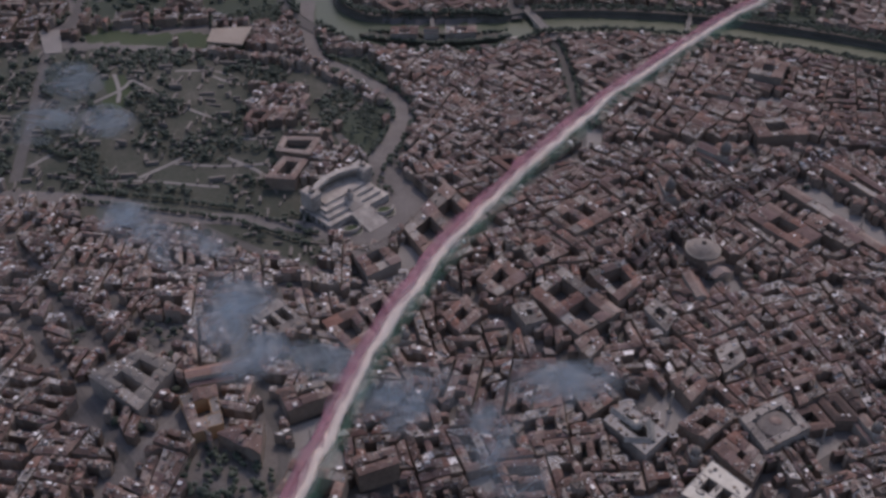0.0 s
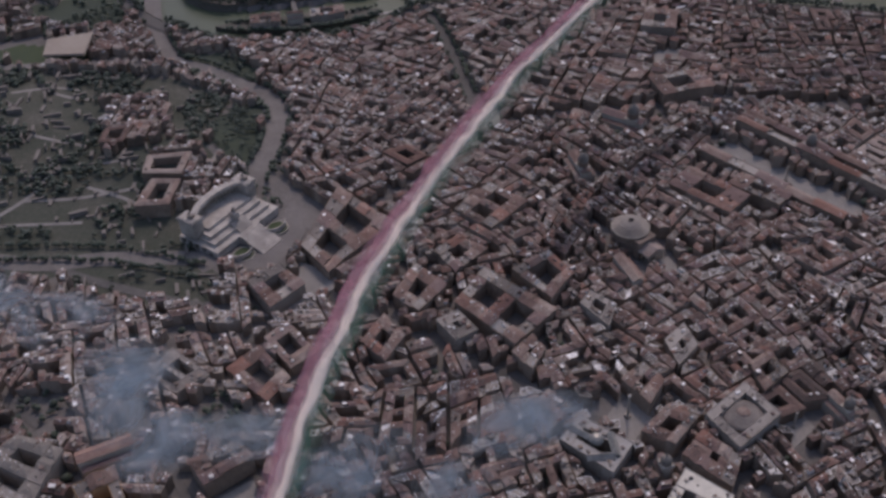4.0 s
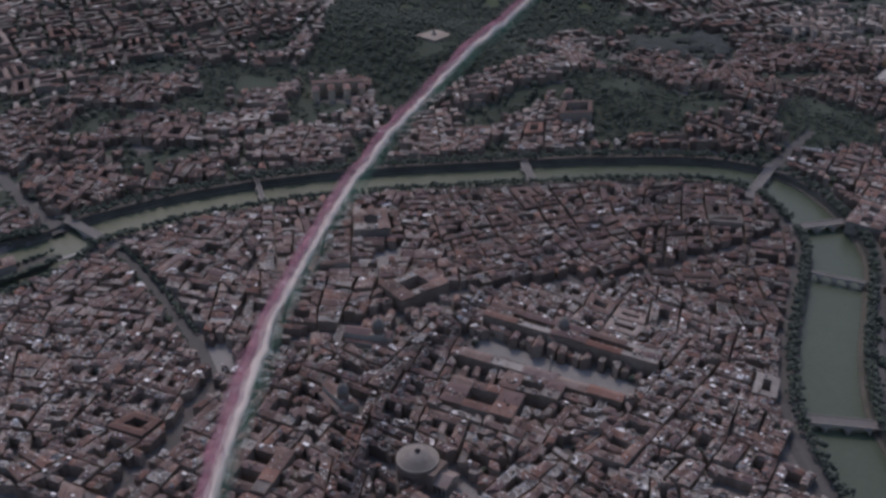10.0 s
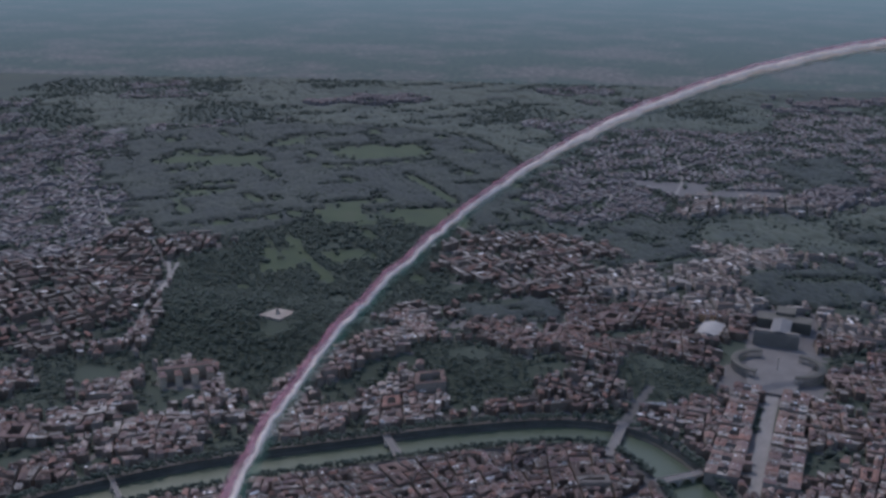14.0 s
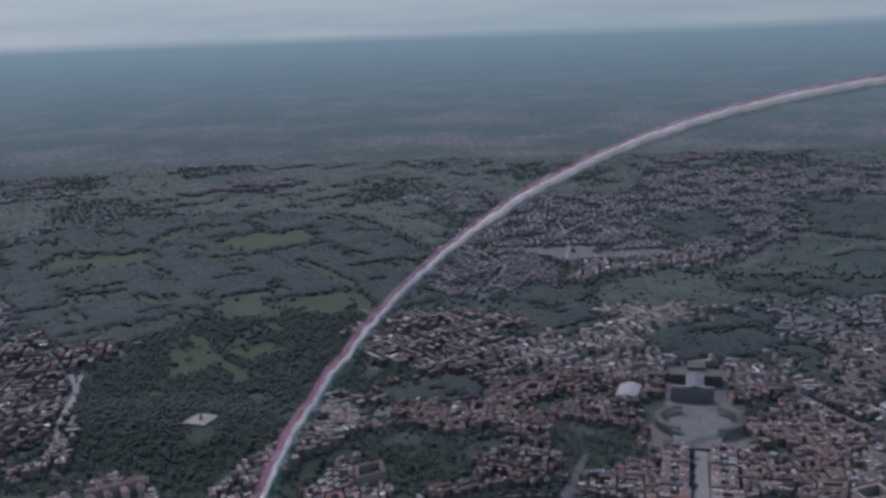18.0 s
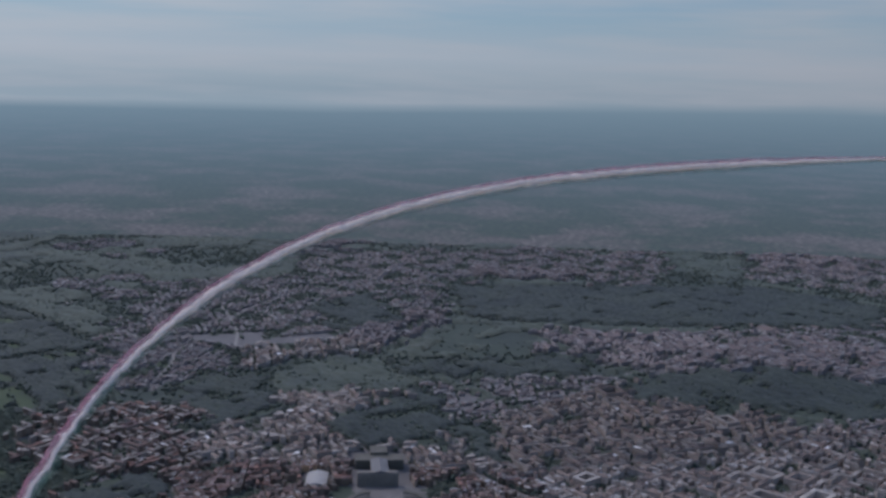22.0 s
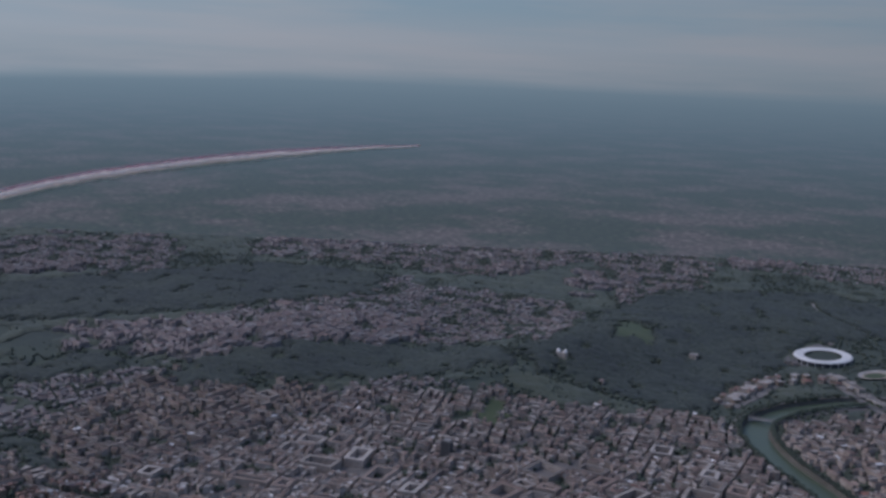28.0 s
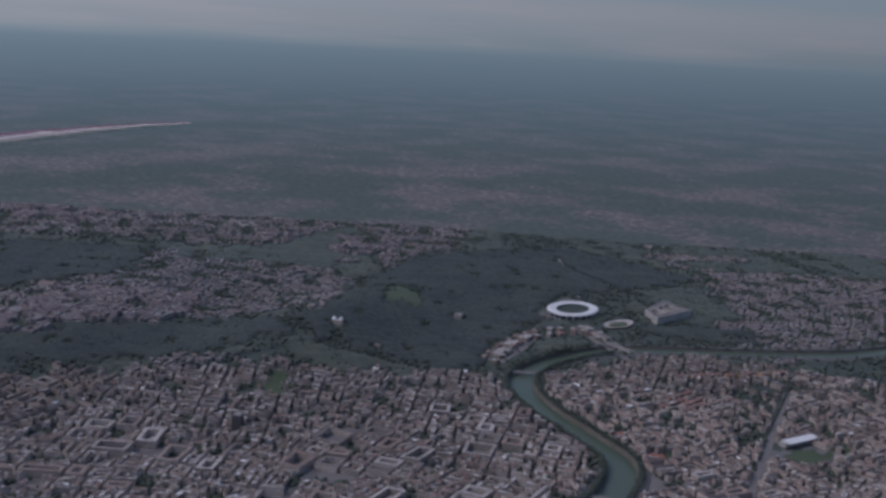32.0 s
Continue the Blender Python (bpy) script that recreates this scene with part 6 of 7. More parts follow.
def sports_grounds():
    """Barracks with red roofs, clay courts and the pale buildings of the sports park by the river bend."""
    for k in range(4):
        a, c = lerp((-756, 3132), (-615, 3303 - 110), k / 3.6), lerp((-732, 3395), (-610, 3303), k / 3.6)
        d = (c[0] - a[0], c[1] - a[1])
        n = math.hypot(*d)
        o = (d[1] / n * 11, -d[0] / n * 11)
        palazzo("barracks", "long low barracks with a bright red tiled roof", [(a[0] - o[0], a[1] - o[1]), (a[0] + o[0], a[1] + o[1]), (c[0] + o[0], c[1] + o[1]), (c[0] - o[0], c[1] - o[1])], 2, 12, (), "wall", "red_tile", category="barracks", group="barracks in rows")
    for poly in ([(-700, 2812), (-670, 2855), (-648, 2810), (-672, 2782)], [(-528, 2722), (-478, 2782), (-444, 2734), (-480, 2684)]):
        TAKEN.append(poly)
        s = Soup()
        s.prism(poly, -2, 2.4)
        whole("clay_court", s, M["clay"], "red clay tennis courts beside the river", "tennis court")
    for poly in ([(-1538, 3090), (-1663, 3527), (-1600, 3600), (-1500, 3330), (-1440, 3117)], [(-1535, 3851), (-1273, 3740), (-1310, 3690), (-1500, 3730), (-1590, 3780)]):
        TAKEN.append(poly)
        s = Soup()
        s.prism(poly if area(poly) > 0 else poly[::-1], -6, float(np.max(height(*np.array(poly).T))) + 1.5)
        whole("pavement", s, M["paving"], "broad pale paved forecourt of the sports park", "square", kind="structure")
        del TAKEN[-1]
        wood(poly, 17, "trees planted between the sports halls", 2, (8, 13))
        TAKEN.append(poly)
    for x, y, a, c, turn, h in ((-1530, 3200, 40, 90, 16, 14), (-1575, 3330, 50, 70, 16, 16), (-1605, 3470, 45, 80, 16, 12), (-1400, 3765, 120, 30, -22, 14), (-1500, 3800, 60, 40, -22, 18)):
        palazzo("sports_hall", "pale low sports hall with a flat roof", rect(x, y, a, c, turn), 4, 4 + h, (), "pale_wall", flat=True, category="hall", group="halls of the sports park")
    for k in range(7):
        x, y = lerp((-846, 3520), (-600, 3900), k / 6)
        palazzo("apartment_house", "apartment house with a reddish hipped roof", rect(x, y, 22, 60, -20), 2, 20, (), "orange" if k % 2 else "pale_wall", "red_tile", category="apartment house", group="red-roofed apartment houses")


sports_grounds()


def hill_buildings():
    """The pale observatory and villas on the wooded hill, the rows of pinkish houses below it and one dark tower."""
    z = float(height(-2088, 2782))
    TAKEN.extend([rect(-2088, 2782, 70, 50), rect(-1992, 3456, 50, 40), rect(-1859, 2801, 34, 26)])
    ob = thing("observatory", (-2088, 2782, z), "pale hilltop observatory with two low domes among dark trees", "observatory")
    w = Soup()
    w.box(-2088, 2782, z - 6, 46, 22, 26, 25)
    part("wing", w, M["pale_wall"], ob)
    for u in (-16, 16):
        d = Soup()
        d.lathe(-2088 + u * 0.9, 2782 + u * 0.42, [(8, z + 18), (8, z + 25), (7, z + 29), (4, z + 32), (0.8, z + 33)], 0, 16)
        part("dome", d, M["white"], ob, "white rounded dome")
    palazzo("villa", "pale villa on the crest of the wooded hill", rect(-1992, 3456, 34, 24, 20), float(height(-1992, 3456)), float(height(-1992, 3456)) + 20, (), "pale_wall", "concrete", flat=True, category="villa")
    palazzo("villa", "small white house on the wooded slope", rect(-1859, 2801, 22, 16, 10), float(height(-1859, 2801)), float(height(-1859, 2801)) + 16, (), "pale_wall", category="villa")
    line = smooth_line([(-1500, 3110), (-1570, 3310), (-1610, 3530), (-1500, 3800), (-1420, 3740)], 58)
    ran = random.Random(77)
    for k, (x, y) in enumerate(line):
        for off in (-38, 30):
            palazzo("club_house", "low pinkish club house with a tiled roof by the river", rect(x + off + ran.uniform(-6, 6), y + ran.uniform(-10, 10), ran.uniform(18, 30), ran.uniform(24, 40), ran.choice((16, 20, -20))), 4, 4 + ran.uniform(8, 15), (), ran.choice(("wall", "pale_wall")), ran.choice(("red_tile", "tile", "concrete")), flat=ran.random() < 0.3, category="club house", group="club houses of the sports park")
    t = thing("office_tower", (-1535, 1846, 3), "tall dark slab tower rising over apartment blocks", "tower")
    TAKEN.append(rect(-1535, 1846, 46, 40, 30))
    b = Soup()
    b.box(-1535, 1846, -1, 34, 24, 56, 30)
    part("shaft", b, M["tower_wall"], t)
    c = Soup()
    c.box(-1535, 1846, 55, 20, 12, 5, 30)
    part("plant_room", c, M["concrete"], t)


hill_buildings()


def hill_terrace():
    s = Soup()
    z = float(height(-1325, -845)) + 3
    s.prism([(-1296, -880), (-1290, -815), (-1355, -805), (-1362, -862)], z - 20, z)
    whole("pavement", s, M["gravel"], "pale lookout terrace on the wooded hill", "terrace", kind="structure")
    TAKEN.append([(-1286, -890), (-1280, -805), (-1365, -795), (-1372, -872)])
    ob = thing("monument", (-1325, -842, z), "bronze rider on a tall stone pedestal", "monument")
    p = Soup()
    p.box(-1325, -842, z - 0.5, 12, 9, 4)
    p.box(-1325, -842, z + 3.5, 7, 4.5, 9)
    part("pedestal", p, M["stone"], ob)
    r = Soup()
    r.box(-1325, -842, z + 12, 5, 1.8, 2.6)
    r.box(-1326, -842, z + 14, 1.4, 1.4, 3.4)
    part("bronze_rider", r, M["lead"], ob)


hill_terrace()

# ---------------------------------------------------------------- the town
SEEDS = [  # x, y, turn of the street grid, block size
    (640, 250, -17, 58), (330, 60, -18, 60), (60, 200, -12, 52), (-130, -80, 8, 56), (-370, 60, 4, 50), (-330, -380, 32, 46), (-650, -150, 45, 46),
    (-820, 150, 30, 50), (-300, 330, 12, 52), (120, -330, 8, 54), (150, -620, 30, 52), (-150, -650, 25, 48), (640, -60, -28, 62), (1000, -60, -38, 64),
    (1150, -420, -38, 60), (900, 450, -35, 66), (300, 520, -17, 62), (-60, 620, -15, 66), (-480, -1050, 20, 52), (-760, -900, 40, 54), (-150, -1350, 10, 60),
    (-900, -650, 35, 52), (-1300, 500, 3, 52), (-1650, 150, 0, 60), (-700, 850, 30, 84), (-1200, 900, 30, 86), (-450, 1300, 30, 88), (-950, 1450, 30, 86),
    (-1550, 1350, 38, 84), (-600, 1900, 15, 82), (-1150, 2000, 20, 84), (-1600, 2000, 40, 78), (-900, 2450, 32, 80), (-300, 2600, -17, 80), (-700, 3100, -17, 74),
    (-950, 3450, 25, 72), (-150, 3500, -17, 78), (-1400, 2550, 40, 74), (450, 2700, 10, 80), (700, -620, -30, 60),
]
far_rng = random.Random(21)
for gx in range(-6600, 1800, 620):
    for gy in range(-3600, 7600, 620):
        px, py = gx + far_rng.uniform(-160, 160), gy + far_rng.uniform(-160, 160)
        if min(math.dist((px, py), s[:2]) for s in SEEDS) < 520:
            continue
        dx, dy = px - 1050, py - 500
        if math.hypot(dx, dy) > 7600 or math.hypot(dx, dy) < 900 or dx > 900 or (dx > -200 and dy > 3500 and dx > dy * 0.25):
            continue
        SEEDS.append((px, py, far_rng.uniform(-45, 45), far_rng.uniform(66, 92)))


EAST = len(SEEDS)
for gx in range(1350, 2700, 620):
    for gy in range(-1400, 2700, 620):
        SEEDS.append((gx + far_rng.uniform(-80, 80), gy + far_rng.uniform(-80, 80), far_rng.uniform(-40, 40), 74))
SEEDS.append((1150, 1050, -20, 74))
SEEDS.append((700, 1150, -10, 74))


def cut_row(row, ran, step):
    """Cuts a strip of land, whose first edge lies on the street, into house plots side by side."""
    a, b, c, d = row
    n = max(1, round(math.dist(a, b) / ran.uniform(*step)))
    cuts = [0.0] + [(m + ran.uniform(-0.22, 0.22)) / n for m in range(1, n)] + [1.0]
    return [[lerp(a, b, u), lerp(a, b, w), lerp(d, c, w), lerp(d, c, u)] for u, w in zip(cuts, cuts[1:])]


def block_plots(q, ran, step, gap):
    """The house plots of a block: one row, two rows back to back, or four wings round courtyards. Each with the share of full height."""
    if sides(q)[0] + sides(q)[2] < sides(q)[1] + sides(q)[3]:
        q = [q[1], q[2], q[3], q[0]]
    short = min(sides(q)[1], sides(q)[3])
    out = []
    if short < 17:
        rows = [q]
    elif short < 29:
        k = ran.uniform(0.42, 0.58)
        m1, m2 = lerp(q[0], q[3], k), lerp(q[1], q[2], k)
        rows = [[q[0], q[1], m2, m1], [q[2], q[3], m1, m2]]
    else:
        deep = min(ran.uniform(10, 14.5), 0.37 * short)
        inner = shrink(q, deep)
        rows = [[q[i], q[(i + 1) % 4], inner[(i + 1) % 4], inner[i]] for i in range(4)]
        court = shrink(inner, 0.3)
        if max(sides(court)) > 26:
            bars = max(1, int(max(sides(court)) / ran.uniform(24, 34)))
            for m in range(1, bars + 1):
                u = m / (bars + 1)
                du = 4.5 / max(sides(court)[0], 1.0)
                out += [(p, ran.uniform(0.7, 0.98)) for p in cut_row([lerp(court[0], court[1], u + du), lerp(court[3], court[2], u + du), lerp(court[3], court[2], u - du), lerp(court[0], court[1], u - du)], ran, step) if ran.random() > 0.2]
        elif min(sides(court)) > 10 and ran.random() < 0.5:
            out.append((shrink(court, min(sides(court)) * 0.24), ran.uniform(0.2, 0.6)))
    for row in rows:
        out += [(p, 1.0) for p in cut_row(row, ran, step) if ran.random() > gap]
    return out


def town():
    seeds = np.array([s[:2] for s in SEEDS])
    parcels, garden, rings = [], [], []     # outline, district, top, middle; places for trees between the houses
    for k, (sx, sy, turn, block) in enumerate(SEEDS):
        ran = random.Random(100 + k)
        away = math.dist((sx, sy), (900, 500))
        half = 560
        away = 2700 if k >= EAST else away
        blocks = split_quads(rect(sx, sy, 2 * half, 2 * half, turn), block, ran, 0.07 if block > 70 else 0.13)
        mid = np.array([corner_at(q, 0.5, 0.5) for q in blocks])
        gap_to = np.sqrt(((mid[:, None] - seeds[None]) ** 2).sum(-1))
        mine = gap_to[:, k].copy()
        gap_to[:, k] = 1e9
        lead = gap_to.min(1) - mine          # how much nearer this quarter's middle lies than any other
        ok = (lead > -90) & (np.hypot(mid[:, 0] - 1050, mid[:, 1] - 500) < 7400)
        for q, good, ahead in zip(blocks, ok, lead):
            if not good:
                continue
            q = shrink(q, (ran.uniform(1.2, 2.7) if ran.random() < 0.85 else 4.0) if block < 70 else ran.uniform(5, 8))
            if min(sides(q)) < 8 or area(q) < 130:
                continue
            tall = ran.uniform(16, 22) if block < 70 else ran.uniform(17, 25) if away < 3700 else ran.uniform(9, 13)
            if ahead > 70 and min(sides(q)) > 24 and ran.random() < (0.05 if block < 70 else 0.3 if away < 2900 else 0.05):
                rings.append((q, k, tall + ran.uniform(0, 4), corner_at(q, 0.5, 0.5), ran.uniform(8.5, 13)))
                continue
            step = (10, 21) if away < 1500 else (12, 24) if away < 2600 else (18, 34)
            gap = 0.04 if block < 70 else 0.09 if away < 2600 else 0.2
            for p, share in block_plots(q, ran, step, gap):
                if min(sides(p)) < 3.5:
                    continue
                parcels.append((p, k, tall * share + ran.uniform(-1.5, 1.5) + (ran.random() < 0.1) * ran.choice((-4, 3.5)), corner_at(p, 0.5, 0.5)))
            if min(sides(q)) > 34 and ran.random() < (0.25 if block < 70 else 0.8):
                for _ in range(1 if block < 70 else 3):
                    garden.append(corner_at(q, ran.uniform(0.3, 0.7), ran.uniform(0.3, 0.7)))
            if block >= 70:
                for _ in range(5):
                    u = ran.uniform(0, 1)
                    garden.append(ran.choice((corner_at(q, u, -0.06), corner_at(q, u, 1.06), corner_at(q, -0.06, u), corner_at(q, 1.06, u))))
    c = np.array([p[3] for p in parcels])
    nearest = np.concatenate([np.argmin(((part_c[:, None] - seeds[None]) ** 2).sum(-1), 1) for part_c in np.array_split(c, 20)])
    bad = open_ground(c[:, 0], c[:, 1], 5.0) | (nearest != np.array([p[1] for p in parcels]))
    ground = height(c[:, 0], c[:, 1])
    # in three quarters the houses stand as things of their own
    single = {}
    for name, category, label, (x, y) in (("house", "house", "plastered town house", (430, 150)), ("tenement", "house", "old narrow tenement", (-200, 60)), ("apartment_block", "apartment block", "pale apartment block", (-880, 2050)), ("row_house", "house", "tall brown row house", (150, -250)), ("corner_house", "house", "small old plastered house", (-260, -330)), ("terraced_house", "house", "brown plastered terraced house", (90, 190))):
        order = [i for i in np.argsort(np.hypot(c[:, 0] - x, c[:, 1] - y)) if not bad[i] and i not in single]
        for i in order[:300]:
            single[i] = (name, category, label)
    soups = {}
    for i, (p, k, tall, _) in enumerate(parcels):
        if bad[i]:
            continue
        ran = random.Random(5000 + i)
        away = 2700 if k >= EAST else math.dist(SEEDS[k][:2], (900, 500))
        top = ground[i] + tall
        extras = []
        share = 0.3 if SEEDS[k][3] < 70 else 0.55
        if i in single:
            name, category, label = single[i]
            w, r = Soup(), Soup()
            flat = house(p, ground[i], top, ran, w, r, extras, share, 0.06, 0.5, litter=7)
            ob = thing(name, (*parcels[i][3], ground[i]), label + (" with a walled roof terrace" if flat else " with a brown pantile roof"), category, name.replace("_", " ") + "s of the quarter")
            part("wall", w, M["wall"] if name != "apartment_block" else M["pale_wall"], ob)
            part("roof", r, [M[m] for m in CITY_MATS], ob)
            for e in extras:
                s = Soup()
                put_extra(s, e, top)
                part(e[7], s, [M[m] for m in CITY_MATS], ob)
        else:
            s = soups.setdefault(k, Soup())
            house(p, ground[i], top, ran, s, s, extras, share, 0.06 if away < 1700 else 0.03, 2.6 if away < 1500 else 0.6 if away < 2600 else 0.15, away > 2600, 6 if away < 1500 else 3 if away < 2200 else 0)
            for e in extras:
                put_extra(s, e, top)
    c = np.array([r[3] for r in rings])
    bad = open_ground(c[:, 0], c[:, 1], 14.0)
    for i, (q, k, tall, mid, deep) in enumerate(rings):
        if bad[i]:
            continue
        ran = random.Random(90000 + i)
        court_block(soups.setdefault(k, Soup()), q, float(height(*mid)), tall, deep, ran)
    for k, s in soups.items():
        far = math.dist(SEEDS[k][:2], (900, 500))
        # far quarters get the copies of the building materials greyed for haze
        mats = [M["hazy_suburb_wall"], M["hazy_suburb_tile"], M["hazy_suburb_terrace"], M["pale_terrace"], M["sheet_metal"]] if far > 3700 else [M["block_wall"], M["block_tile"], M["block_terrace"], M["white"], M["sheet_metal"]] if far > 1700 and SEEDS[k][3] >= 70 and SEEDS[k][1] > -500 else [M[m] for m in CITY_MATS]
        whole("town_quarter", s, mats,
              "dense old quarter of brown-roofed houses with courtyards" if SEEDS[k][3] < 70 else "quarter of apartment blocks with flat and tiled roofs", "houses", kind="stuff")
    g = np.array(garden)
    g = g[~open_wood(g[:, 0], g[:, 1])]
    h = nrng.uniform(8, 15, len(g))
    v, f = crowns(np.stack([g[:, 0], g[:, 1], height(g[:, 0], g[:, 1]) + 0.5 * h], 1), h * 1.4, FAR_CROWNS)
    many("woodland", v, f, [M["leaf"]], "street and garden trees between the houses", "trees")


def court_block(s, q, ground, tall, deep, ran):
    """A whole block built round its courtyard, with one roof running round."""
    top = ground + tall
    deep = min(deep, 0.36 * min(sides(q)))
    inner = shrink(q, deep)
    s.prism(q, ground - 4, top, 0, top=False)
    s.prism(inner[::-1], ground - 1, top, 0, top=False)
    o, r, n = shrink(q, -0.5), shrink(q, deep * 0.5), shrink(q, deep + 0.4)
    rise = deep * ran.uniform(0.16, 0.22)
    flat = ran.random() < (0.1 if min(sides(q)) < 45 else 0.6)
    mat = 2 if flat else 1
    s.add([(*p, top) for p in o] + [(*p, top + (0.3 if flat else rise)) for p in r] + [(*p, top) for p in n],
          [(j, (j + 1) % 4, 4 + (j + 1) % 4, 4 + j) for j in range(4)] + [(4 + j, 4 + (j + 1) % 4, 8 + (j + 1) % 4, 8 + j) for j in range(4)], mat)
    for _ in range(ran.randrange(2, 7)):
        j = ran.randrange(4)
        p = lerp(r[j], r[(j + 1) % 4], ran.uniform(0.05, 0.95))
        turn = math.degrees(math.atan2(q[1][1] - q[0][1], q[1][0] - q[0][0]))
        w = ran.random()
        s.box(p[0], p[1], top - 0.5, ran.uniform(1.2, 5), ran.uniform(1.2, 4), rise + ran.uniform(0.8, 3), turn, 0, 3 if w < 0.35 else 2 if w < 0.7 else 1)
    if min(sides(inner)) > 14 and ran.random() < 0.5:
        w = shrink(inner, min(sides(inner)) * 0.25)
        s.prism(w, ground - 1, ground + ran.uniform(3, 9), 0, True, False, ran.choice((1, 2)))


town()

# ---------------------------------------------------------------- woods, avenues and riverside trees
for i, poly in enumerate(WOODS):
    near = i in (0, 8, 14, 15, 20, 21, 22)
    park = i in (7, 17, 18, 19)
    wood(poly, 8.5 if near else 10 if park else 11, ("umbrella pines and oaks on the long wooded ridge", "park woods with meadows beyond the ridge")[i] if i < 2 else "trees and shrubs among ancient ruins" if park else "dark evergreen wood on a hillside",
         3 if park else 2 if near else 1, (8, 14) if near or park else (14, 15.6), 0.55 if park else 0.1 if i in (0, 1, 4, 5, 6, 8, 15) else 0.36)


wood(FORUM, 13, "scattered pines among excavated ruins", 2, (7, 12), 0.45)


def ruins():
    """Broken brick walls and pale paths of the ancient quarter."""
    s = Soup()
    ran = random.Random(31)
    done = 0
    while done < 430:
        x, y = ran.uniform(300, 1000), ran.uniform(-1290, -200)
        if not (inside(x, y, WOODS[7]) or inside(x, y, FORUM)) or bool(open_wood(x, y)):
            continue
        z = float(height(x, y))
        turn = ran.choice((-38, 52, -20, 70)) + ran.uniform(-6, 6)
        s.box(x, y, z - 3, ran.uniform(4, 30), ran.uniform(2, 6), 3 + ran.uniform(2, 11), turn)
        done += 1
    whole("ruined_walls", s, M["grey_stone"], "broken ancient brick walls among trees", "ruins", kind="stuff")
    for line in ([(692, -670), (620, -622), (532, -574)], [(662, -724), (587, -701), (520, -660)], [(880, -690), (760, -640), (640, -560)], [(600, -640), (560, -560), (540, -500)], [(700, -980), (640, -860), (560, -760)]):
        p = Soup()
        ribbon(p, smooth_line(line, 12), 3.5, -3.5, 0.8)
        whole("footpath", p, M["pale_paving"], "pale gravel path between the ruins", "path", kind="structure")
    for k in range(9):
        p = Soup()
        a = (ran.uniform(350, 900), ran.uniform(-1150, -480))
        b = (a[0] + ran.uniform(-170, 170), a[1] + ran.uniform(-170, 170))
        ribbon(p, smooth_line([a, lerp(lerp(a, b, 0.5), (a[0], b[1]), 0.3), b], 12), 4, -4, 0.7)
        whole("footpath", p, M["pale_paving"], "pale gravel path between the ruins", "path", kind="structure")


ruins()


def country_trees():
    def covered(x, y):
        lumps = np.sin(x * 0.0047 + 2 * np.sin(y * 0.0031)) + np.sin(y * 0.0057 + 1.5 * np.sin(x * 0.0043)) + 0.6 * np.sin((x + 2 * y) * 0.011) + 0.5 * np.sin(x * 0.03 + 2 * np.sin(y * 0.02))
        ok = ~built_up(x, y) & (lumps > -0.75) & (np.hypot(x - 1050, y - 500) < 7400) & (np.hypot(x - 300, y - 400) > 2700)
        ok &= near_line(x, y, RIVER) > 90
        for half, line in ROADS:
            ok &= near_line(x, y, line) > half + 6
        for poly in WOODS + LAWNS + TAKEN:
            ok &= ~inside(x, y, poly)
        return ok
    canopy((-6600, -3800, 1200, 7600), 17.0, covered, 9.0, "copses and wooded slopes of the open country", rough=0.2)
    n = 13000
    x, y = nrng.uniform(-6600, 1200, n), nrng.uniform(-3800, 7600, n)
    ok = ~built_up(x, y) & ~open_wood(x, y) & (np.hypot(x - 1050, y - 500) < 6000)
    for poly in WOODS + LAWNS:
        ok &= ~inside(x, y, poly)
    x, y = x[ok], y[ok]
    h = nrng.uniform(9, 15, len(x))
    v, f = crowns(np.stack([x, y, height(x, y) + 0.5 * h], 1), h * nrng.uniform(0.9, 1.6, len(x)), FAR_CROWNS, 0.45)
    many("woodland", v, f, [M["far_leaf"]], "scattered hedgerow trees in open country", "trees")


country_trees()


def grove_trees():
    n = 120000
    x, y = nrng.uniform(-5600, -100, n), nrng.uniform(-3200, 5600, n)
    ok = grove(x, y)
    x, y = x[ok], y[ok]
    ok = ~open_wood(x, y) & built_up(x, y)
    for poly in WOODS:
        ok &= ~inside(x, y, poly)
    x, y = x[ok], y[ok]
    h = nrng.uniform(8, 15, len(x))
    v, f = crowns(np.stack([x, y, height(x, y) + 0.55 * h], 1), h * nrng.uniform(1.0, 1.6, len(x)), FAR_CROWNS, 0.45)
    many("woodland", v, f, [M["far_leaf"]], "dark garden groves between the houses", "trees")


grove_trees()


